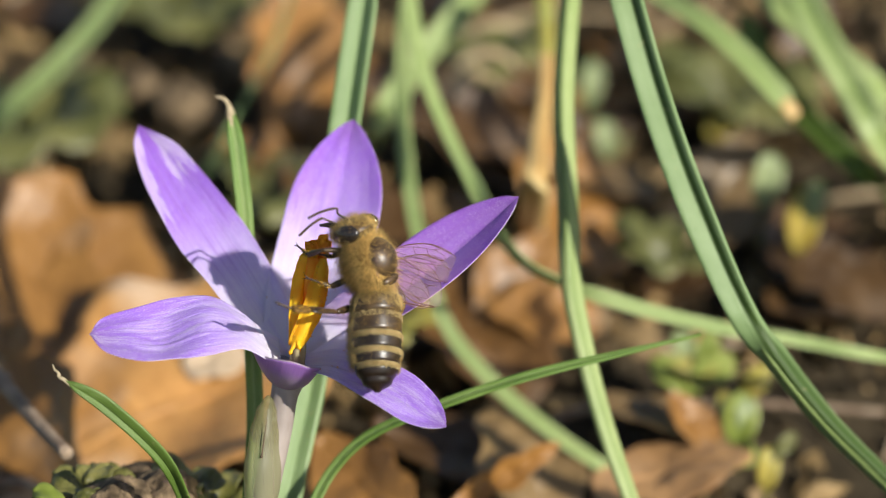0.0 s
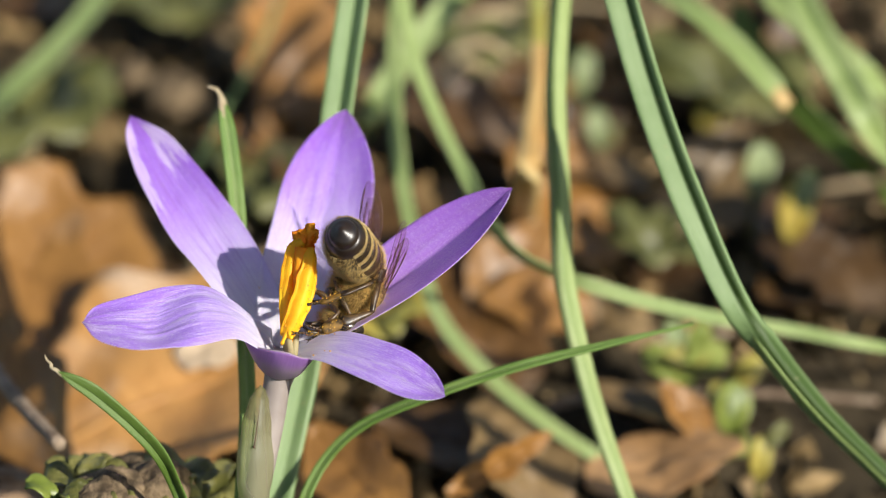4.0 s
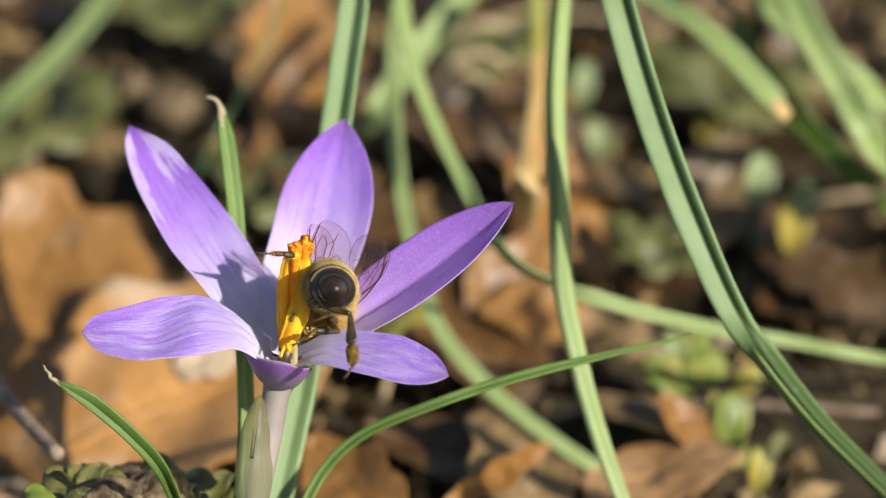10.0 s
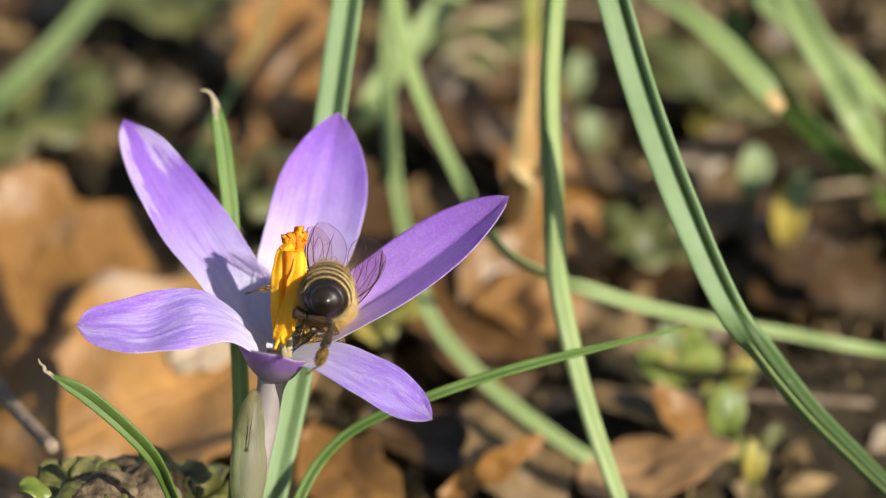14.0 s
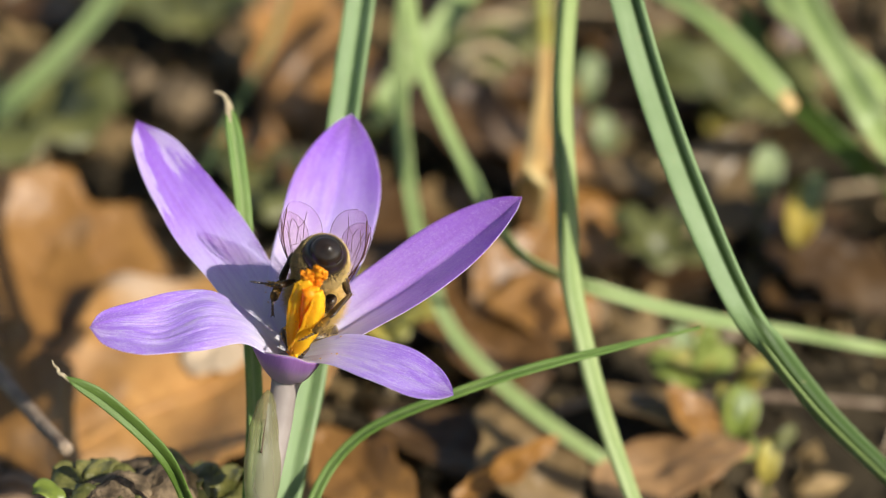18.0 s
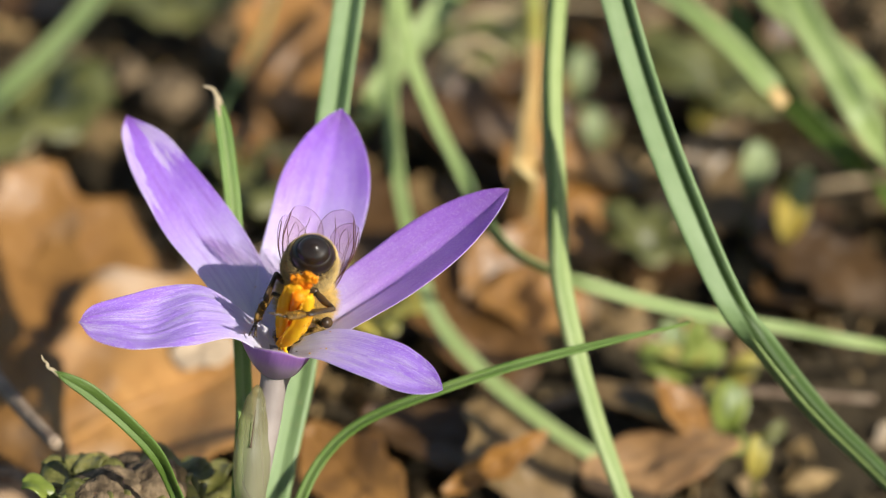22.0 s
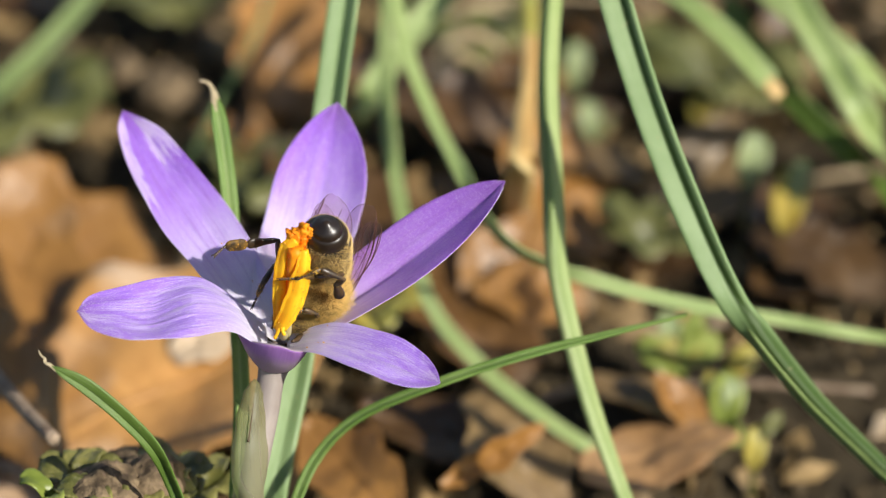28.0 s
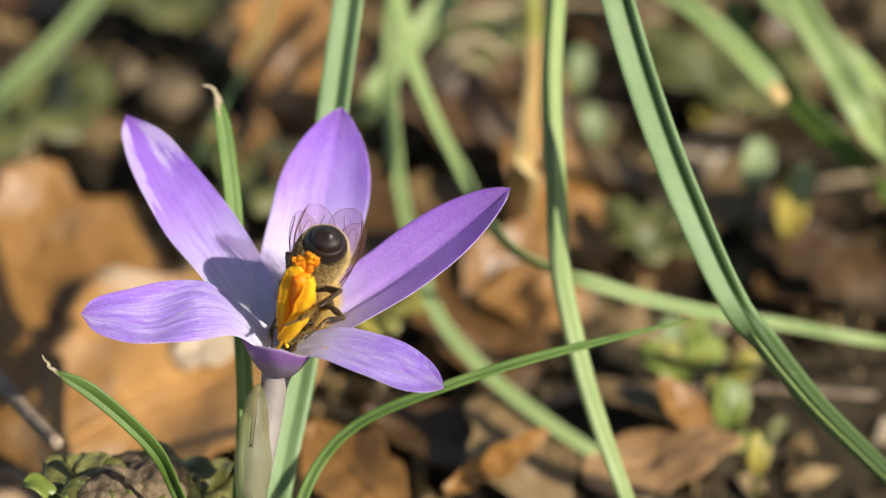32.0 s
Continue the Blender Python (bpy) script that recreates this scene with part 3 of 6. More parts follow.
part("perianth_tube", of_crocus(tube_bm([(0.5, -0.2, 34.2), (0.08, -0.83, 33.04), (-0.19, -1.40, 32.22), (-0.46, -2.17, 31.12), (-0.74, -3.12, 29.58), (-1.38, -4.85, 26.94), (-1.84, -5.99, 24.97), (-2.1, -6.2, 22.5), ROOT + Vector((0.3, -0.2, 15)), ROOT + Vector((0.2, 0, 8)), ROOT], [(0, 2.0), (0.06, 1.6), (0.12, 1.28), (0.25, 1.08), (1, 0.9)], 56, 28)), TUBE, crocus, "pale lilac flower tube")
sheath = part("sheath", of_crocus(tube_bm([(-1.50, -2.33, 32.40), (-1.62, -3.05, 31.37), (-1.80, -4.08, 29.90), (-1.92, -5.16, 28.18), (-2.0, -6.03, 26.59), (-2.1, -6.60, 25.11), (-2.25, -6.85, 23.2), (-2.6, -6.9, 21), ROOT + Vector((-0.1, -0.6, 15)), ROOT + Vector((-0.1, -0.4, 8)), ROOT + Vector((-0.1, -0.4, 0))], [(0, 0.1), (0.03, 0.45), (0.1, 0.9), (0.22, 1.32), (0.35, 1.62), (1, 1.75)], 90, 36, 0.75)), SHEATH, crocus, "papery half-clear olive-beige sheath")
part("stain", of_crocus(tube_bm([(-1.53, -4.46, 31.68), (-1.75, -5.32, 30.50), (-1.90, -5.98, 29.56), (-2.0, -6.25, 29.19)], [(0, 0.02), (0.5, 0.05), (0.8, 0.06), (0.93, 0.13), (1, 0.05)], 20, 6)), STAIN, sheath, "dark brown streak on the sheath")


def blade_bm(pts, width, face, groove=0.35, keel=0.05, roll=0.5, thick=0.35, taper=(0.75, 0.9), n=44, curl=0.0, grow=0.3):
    """A narrow channelled leaf: two rounded halves beside a groove."""
    c = spline(pts, n)
    pair = face if isinstance(face[0], tuple) else (face, face)
    f0, f1 = Vector(pair[0]), Vector(pair[1])

    def surface(u, v):
        f = v * n
        i = min(int(f), n - 1)
        p = c[i].lerp(c[i + 1], f - i)
        t = (c[min(i + 2, n)] - c[max(i - 1, 0)]).normalized()
        w = t.cross(f0.lerp(f1, min(max(v * 1.6 - 0.3, 0), 1))).normalized()
        nn = w.cross(t)
        a = curl * v if isinstance(curl, (int, float)) else lerp(curl, v)
        w, nn = w * math.cos(a) + nn * math.sin(a), nn * math.cos(a) - w * math.sin(a)
        s = taper[0] + (1 - taper[0]) * min(v / grow, 1)
        if v > taper[1]:
            s *= max(1 - ((v - taper[1]) / (1 - taper[1])) ** 1.6, 0.04)
        h = width / 2 * s
        k = keel if isinstance(keel, (int, float)) else lerp(keel, v)
        g = groove if isinstance(groove, (int, float)) else lerp(groove, v)
        rib = 0.012 * math.cos(u * 9) if g < 0.8 else 0.0
        return p + w * h * u + nn * h * (g * (0.275 * (u - k) + 0.725 * math.sqrt((u - k) ** 2 + 0.012)) - roll * max(u - 0.88, 0) - 0.3 * max(-u - 0.8, 0) + rib)
    return sheet_bm(surface, 26, n, thick)


def foot_below(p0, p1):
    """The place on the soil where a stem that comes down from p1 to p0 is rooted."""
    d = Vector(p0) - Vector(p1)
    fall = max(-(0.574 * d.y + 0.819 * d.z), 1e-3)
    return Vector((p0[0] + d.x / fall * 0.819 * p0[2] * 0.6, p0[1], 0.0))


for pts, width, face, mat, label, foot in (
    ([(-0.96, 0.05, 18.38), (0.11, 3.91, 22.16), (1.35, 8.61, 26.25), (2.74, 15.95, 33.24), (4.07, 23.51, 41.43), (5.35, 30.48, 47.89), (6.29, 35.53, 53.36)], 2.7, ((0.44, -0.61, 0.66), (-0.1, -0.69, 0.72)), LEAF, "blue-green leaf with a pale channel", (-1.93, -2.86, 0)),
    ([(-3.42, -3.78, 21.63), (-3.08, 0.81, 26.44), (-3.29, 4.77, 30.36), (-4.07, 12.74, 38.34), (-4.49, 15.38, 41.06), (-4.95, 17.68, 43.47), (-5.25, 18.95, 44.77), (-5.40, 19.4, 45.3)], 1.35, (0.45, -0.68, 0.58), LEAF_DARK, "slender dark green leaf with a withered tip", (-3.54, -6.51, 0)),
    ([(-6.97, -9.14, 23.56), (-7.96, -8.12, 26.77), (-9.23, -7.8, 29.83), (-11.36, -7.37, 32.54), (-13.9, -6.74, 34.84), (-15.8, -6.7, 36.42), (-16.8, -6.55, 37.1)], 1.2, (-0.33, -0.39, 0.86), LEAF_DEEP, "curved narrow leaf with a nibbled tip", (-6.12, -10.31, 0)),
    ([(1.44, -2.71, 20.11), (3.34, 0.27, 22.61), (6.58, 1.94, 25.01), (12.15, 2.51, 27.56), (18.87, 3.39, 29.69), (26.56, 4.98, 30.91), (33.49, 6.81, 31.61)], 1.0, (0, -0.44, 0.9), LEAF_DARK, "arching narrow green leaf", (0.15, -7.9, 0)),
):
    low = [Vector(foot).lerp(Vector(pts[0]), k) for k in (0.0, 0.3, 0.6, 0.85)]
    part("leaf", of_crocus(blade_bm(low + list(pts), width, face, **(dict(groove=[(0, 0.5), (0.55, 0.6), (0.75, 0.95), (1, 0.95)], keel=0.12, roll=2.2) if mat is LEAF else dict(groove=1.0 if mat is LEAF_DEEP else 0.6, keel=-0.1, taper=(0.75, 0.8))))), mat, crocus, label)


for pts, r in ((((-5.15, 18.5, 44.3), (-5.25, 18.95, 44.77), (-5.35, 19.38, 45.38), (-5.58, 19.67, 45.97), (-5.93, 19.72, 46.38), (-6.53, 19.63, 46.60)), 0.42), (((-16.2, -6.7, 36.6), (-16.51, -6.62, 36.84), (-16.89, -6.49, 37.19), (-17.24, -6.39, 37.33), (-17.34, -6.12, 37.56), (-17.60, -5.99, 37.74), (-17.78, -5.74, 38.09)), 0.22)):
    part("withered_tip", of_crocus(tube_bm(list(pts), [(0, r), (0.35, r * 1.05), (0.6, r * 0.75), (0.8, r * 0.6), (1, r * 0.25)], 26, 10, 0.6)), TIP_TAN, crocus, "curled tan withered tip")


# anthers and the three-branched style, each hinged low in the throat
HINGE = Vector((0.75, -1.32, 36.48))
STAMENS = []


def pollen_on(host, count, seed):
    """Grains lying on a part's surface."""
    rnd = random.Random(seed)
    bm = bmesh.new()
    vs = host.data.vertices
    for _ in range(count):
        q = vs[rnd.randrange(len(vs))]
        ball_bm(q.co / MM + q.normal * 0.03, [rnd.uniform(0.03, 0.07)] * 3, 5, 4, bm)
    return bm


def strap_bm(pts, half, face, thick, twist=0.0, ends=0.35):
    c = spline(pts, 26)

    def surface(u, v):
        i = min(int(v * 26), 25)
        p = c[i].lerp(c[i + 1], v * 26 - i)
        t = (c[min(i + 2, 26)] - c[max(i - 1, 0)]).normalized()
        w = t.cross(Vector(face)).normalized()
        n = w.cross(t)
        a = twist * v
        w, n = w * math.cos(a) + n * math.sin(a), n * math.cos(a) - w * math.sin(a)
        h = half * (ends + (1 - ends) * math.sin(math.pi * min(max(v * 0.9 + 0.08, 0), 1)) ** 0.7) * (1 + 0.15 * noise.noise(Vector((v * 7, half * 9, 0))) + 0.08 * noise.noise(Vector((v * 16, u * 1.5, half * 5))))
        return p + w * h * u + n * h * (0.26 * math.cos(u * 4.2) + 0.12 * noise.noise(Vector((u * 3, v * 9, half))))
    return sheet_bm(surface, 10, 26, thick)


for pts, half, face, tw in (
    ([(0.56, -1.78, 36.90), (0.60, -0.72, 38.43), (0.64, 0.51, 40.01), (0.77, 1.61, 41.40), (1.08, 2.43, 42.40), (1.61, 2.73, 42.84)], 0.68, (0.45, -0.72, 0.52), 0.5),
    ([(0.58, -2.47, 37.33), (1.30, -1.65, 38.67), (1.92, -0.50, 40.15), (2.26, 0.90, 41.62), (2.34, 2.04, 42.72)], 0.84, (0.1, -0.8, 0.58), -0.5),
    ([(1.01, -1.10, 36.84), (1.36, 0.23, 38.56), (1.76, 1.67, 40.27), (2.11, 2.85, 41.78)], 0.58, (0.1, -0.78, 0.6), 0.3),
):
    STAMENS.append(part("anther", strap_bm([Vector(p) - HINGE for p in pts], half, face, 0.3, tw), ANTHER, crocus, "yellow pollen-dusted anther", origin=HINGE - ROOT))
    part("pollen_specks", pollen_on(STAMENS[-1], 70, len(STAMENS)), POLLEN, STAMENS[-1], "loose yellow pollen grains")
for pts, host in (([(0.75, -1.88, 35.03), (0.61, -1.84, 36.13), (0.49, -1.67, 37.07)], 0), ([(0.99, -2.12, 35.22), (0.86, -2.24, 36.43), (0.75, -2.18, 37.56)], 1), ([(1.20, -1.88, 35.03), (1.30, -1.31, 36.01), (1.30, -0.83, 36.88)], 2)):
    part("filament", tube_bm([Vector(p) - HINGE for p in pts], [(0, 0.34), (0.7, 0.28), (1, 0.2)], 10, 9), FILAMENT, STAMENS[host], "pale cream filament")
for pts in ([(0.67, -2.39, 37.61), (0.46, -2.81, 37.37), (0.28, -3.09, 36.97)], [(0.86, -2.42, 37.74), (0.91, -2.73, 37.65), (1.10, -2.97, 37.49)]):
    part("anther_tail", tube_bm([Vector(p) - HINGE for p in pts], [(0, 0.22), (0.6, 0.13), (0.85, 0.17), (1, 0.05)], 12, 8), ANTHER, STAMENS[1], "frayed yellow tail")
style = tube_bm([Vector(p) - HINGE for p in ((0.99, -1.39, 36.07), (1.14, -0.45, 38.15), (1.36, 0.75, 40.6), (1.62, 2.2, 42.6))], [(0, 0.22), (0.5, 0.3), (0.8, 0.48), (1, 0.6)], 14, 10)
STYLE = part("style", style, STYLE_M, crocus, "orange style", origin=HINGE - ROOT)
STAMENS.append(STYLE)
for a, b, c, w in (((1.54, 2.35, 41.59), (1.26, 2.92, 42.72), (1.06, 3.45, 43.30), 0.42), ((1.70, 2.40, 41.66), (1.56, 2.98, 42.85), (1.48, 3.50, 43.45), 0.4), ((2.0, 2.5, 41.8), (2.10, 3.15, 43.05), (2.18, 3.80, 43.82), 0.46), ((2.1, 2.7, 41.8), (2.36, 3.22, 42.92), (2.56, 3.62, 43.45), 0.4)):
    bm = strap_bm([Vector(p) - HINGE for p in (a, b, c)], w, (0, -0.76, 0.65), 0.22, 0.6, 0.8)
    for v in bm.verts:
        n = v.co
        v.co += Vector((noise.noise(n * 4.3), noise.noise(n * 4.3 + Vector((5, 0, 0))), noise.noise(n * 4.3 + Vector((0, 5, 0))))) * 0.12 + Vector((noise.noise(n * 9), noise.noise(n * 9 + Vector((5, 0, 0))), noise.noise(n * 9 + Vector((0, 5, 0))))) * 0.15
    part("stigma", bm, STIGMA, STYLE, "frilled orange stigma lobe")


# ---- other leaves of the turf ----
def turf_leaf(pts, width, face, mat, label, tip=(), **more):
    foot = pts[0]
    foot = tuple(foot)
    ob = thing("grass_blade", foot, label, "leaf", "narrow leaves round the crocus")
    local = [Vector(p) - Vector(foot) for p in pts]
    part("blade", blade_bm(local, width, face, **more), mat, ob)
    if tip:
        part("withered_tip", blade_bm([Vector(p) - Vector(foot) for p in tip], width * 0.62, face, thick=0.6), LEAF_DRY, ob, "tan withered tip")
    part("midrib", tube_bm([p + Vector((0, 0.11 * width, -0.08 * width)) for p in local], [(0, 0.1 * width), (0.8, 0.08 * width), (1, 0.02)], 40, 8), LEAF_PALE, ob, "pale rib along the leaf's back")
    return ob


turf_leaf([foot_below((30.32, 1.27, 11.41), (28.31, 4.56, 16.11)), (30.32, 1.27, 11.41), (28.31, 4.56, 16.11), (26.25, 7.85, 20.81), (24.58, 11.15, 25.51), (23.14, 14.99, 31), (22.7, 19.93, 36.31), (22.3, 26.59, 42.34), (22.92, 33.93, 47.58), (23.84, 41.12, 50.89)], 1.7, ((0.19, -0.61, 0.77), (-0.32, -0.78, 0.54)), LEAF_PALE, "pale green upright leaf with a light stripe", groove=[(0, -0.6), (0.5, -1.0), (0.7, -2.4), (1, -2.6)], keel=[(0, -0.5), (0.5, -0.35), (0.7, 0.25), (1, 0.3)])
turf_leaf([foot_below((57.1, 1, 11.02), (49.36, 2.86, 18.9)), (57.1, 1, 11.02), (49.36, 2.86, 18.9), (42.91, 3.97, 25.72), (37.33, 6.5, 32.83), (33.17, 11.67, 40.21), (30.01, 17.55, 46.87), (27.52, 23.48, 53.59), (26.38, 28.46, 57.21)], 2.7, (-0.23, -0.6, 0.76), LEAF_CHANNEL_SHADE, "broad blue-green leaf, channel shade in its colour", groove=[(0, -2.3), (0.44, -2.3), (0.52, 0.9), (1, 1.0)], keel=[(0, 0.4), (0.44, 0.4), (0.52, 0.3), (1, 0.32)], curl=[(0, 0.3), (0.44, 0.3), (0.52, 0.0), (1, 0.0)], roll=1.6, taper=(0.34, 0.9), grow=0.62)
turf_leaf([(64.84, 43.26, 0), (53, 27.22, 13.6), (45.06, 26.48, 16.03), (38.17, 25.5, 18.11), (29.86, 24.99, 20.88), (23.23, 25.55, 23.41), (18.94, 26.99, 25.48), (15.71, 33.16, 27.41), (12.97, 41.11, 28.37), (10.44, 48.21, 31.4), (9.04, 55.77, 35.02), (8.88, 62.52, 37.45)], 1.75, ((-0.18, -0.47, 0.87), (0.62, -0.52, 0.58)), LEAF_PALE, "long arching pale green leaf", groove=0.5, keel=0.25, taper=(0.6, 0.97), grow=0.8, curl=[(0, 0.0), (0.38, 0.0), (0.46, 1.45), (0.6, 1.45), (0.68, 0.0), (1, 0.0)])
turf_leaf([(29.66, 25.36, 0), (27.81, 22.81, 3.82), (23.1, 24.61, 6.39), (17.37, 28.1, 9.63), (12.65, 32.22, 13.76), (10.1, 38.54, 19.31), (8.78, 45.63, 24.19), (8.42, 52.81, 29.23), (8.8, 61.93, 35.27)], 1.45, (-0.18, -0.54, 0.82), LEAF_PALE, "blurred pale green leaf bending to the soil", groove=0.5, keel=0.25)
turf_leaf([(29.94, 155.42, 0), (29.8, 71.36, 31.3), (33.47, 61.93, 31.79), (37.27, 56.98, 31.69), (40.88, 53.44, 30.12), (43.75, 50.72, 27.98), (45.76, 49.48, 26.21)], 2.5, (0.09, -0.55, 0.83), LEAF_PALE, "pale leaf with a tan withered end", groove=0.9, keel=0.0, tip=[(44.71, 49.59, 27.41), (45.36, 49.19, 26.84), (46.03, 48.92, 26.11)])
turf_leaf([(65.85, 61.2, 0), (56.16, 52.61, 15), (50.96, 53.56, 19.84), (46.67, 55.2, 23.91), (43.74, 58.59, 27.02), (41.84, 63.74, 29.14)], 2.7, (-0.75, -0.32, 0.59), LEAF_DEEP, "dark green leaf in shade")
turf_leaf([(64.22, 66.38, 0), (54.89, 48.3, 22.79), (51.2, 52.04, 28.12), (48.21, 57.04, 31.78), (46.52, 63.69, 34.29)], 3.2, (-0.18, -0.54, 0.82), LEAF_PALE, "wide pale green arching leaf", groove=0.5, keel=0.25)
turf_leaf([(68.86, 77.21, 0), (55.84, 56.21, 23.61), (49.29, 59.39, 28.16), (43.52, 65.03, 30.98)], 2.6, (-0.09, -0.55, 0.83), LEAF_PALE, "pale green leaf leaning over", groove=0.5, keel=0.25)
turf_leaf([(-39.45, 79.41, 0), (-34.83, 74.36, 9.45), (-29.12, 77.47, 13.88), (-24.98, 82.83, 16.3), (-21.78, 89.29, 18.55)], 3.0, (-0.36, -0.44, 0.82), LEAF_PALE, "wide soft green leaf leaning over", groove=0.5, keel=0.25)
turf_leaf([(-15.03, 68.47, 0), (-11.21, 59.23, 13.98), (-7.6, 66.56, 17.48), (-4.94, 73.34, 20.18), (-3.2, 82.29, 22.51)], 1.9, (-0.9, -0.18, 0.39), LEAF, "dark green leaf behind the flower")
turf_leaf([(3.33, 81.7, 0), (5.82, 61.69, 17.49), (9.8, 66.84, 21.37), (15.01, 73.96, 24.55), (18.64, 82.25, 25.94)], 2.6, (0.18, -0.54, 0.82), LEAF_PALE, "pale leaf crossing behind the flower", groove=0.5, keel=0.25)
stalk = thing("withered_stalk", (21.38, 66.37, 0), "withered tan stalk standing upright, green at its top", "stalk")
STALK = [Vector(p) - Vector((21.38, 66.37, 0)) for p in ((21.38, 66.37, 0), (21.0, 50.0, 14.0), (21.01, 40.66, 23.64), (21.48, 45.30, 25.04), (22.26, 52.95, 27.24), (22.46, 59.22, 29.22), (22.25, 66.76, 31.28))]
part("stem", tube_bm(STALK[:6], [(0, 1.5), (0.4, 1.45), (0.62, 1.05), (0.75, 0.8), (1, 0.72)], 40, 14, 0.6), LEAF_DRY, stalk)
part("green_top", tube_bm(STALK[4:], [(0, 0.5), (0.45, 0.78), (1, 1.05)], 20, 14, 0.6), HERB_YELLOW, stalk, "yellow-green upper end")


# ---- litter ----
def dead_leaf(at, length, width, turn, tilt, roll, mat, label, lobes=4, curl=0.5, seed=0):
    """A dry lobed leaf, curled, with a raised midrib."""
    rnd = random.Random(seed)
    ph = rnd.uniform(0, 6)

    def surface(u, v):
        lobe = 1 + 0.17 * math.sin(v * lobes * 2 * math.pi + ph + (0.9 if u > 0 else 0)) * (0.3 + 0.7 * v) + 0.22 * noise.noise(Vector((v * 4.5, 2.0 if u > 0 else -2.0, seed)))
        s = math.sin(math.pi * min(v * 0.93 + 0.05, 1)) ** 0.7 * lobe
        h = width / 2 * s
        x = h * u
        y = (v - 0.5) * length
        z = curl * width * 0.32 * (u * u * s + 0.7 * (v - 0.5) ** 2) - 0.35 * math.exp(-(u / 0.05) ** 2)
        z += 1.7 * noise.noise(Vector((x * 0.11, y * 0.11, seed))) + 0.35 * noise.noise(Vector((x * 0.5, y * 0.5, seed + 9)))
        z += 0.3 * abs(math.sin(v * 16 + abs(u) * 3)) * (1 - abs(u)) * 0.5
        return Vector((x, y, z))
    ob = thing("dead_leaf", at, label, "dead leaf", "fallen leaves on the soil")
    ob.matrix_basis = pose(at[0] * MM, at[1] * MM, at[2] * MM, tilt, roll, turn)
    part("leaf_blade", sheet_bm(surface, 20, 36, 0.3), mat, ob)
    rib = [surface(0, v / 8) + Vector((0, 0, -0.1)) for v in range(9)]
    part("midrib", tube_bm(rib, [(0, 0.03 * width), (1, 0.008 * width)], 16, 6), mat, ob)
    return ob


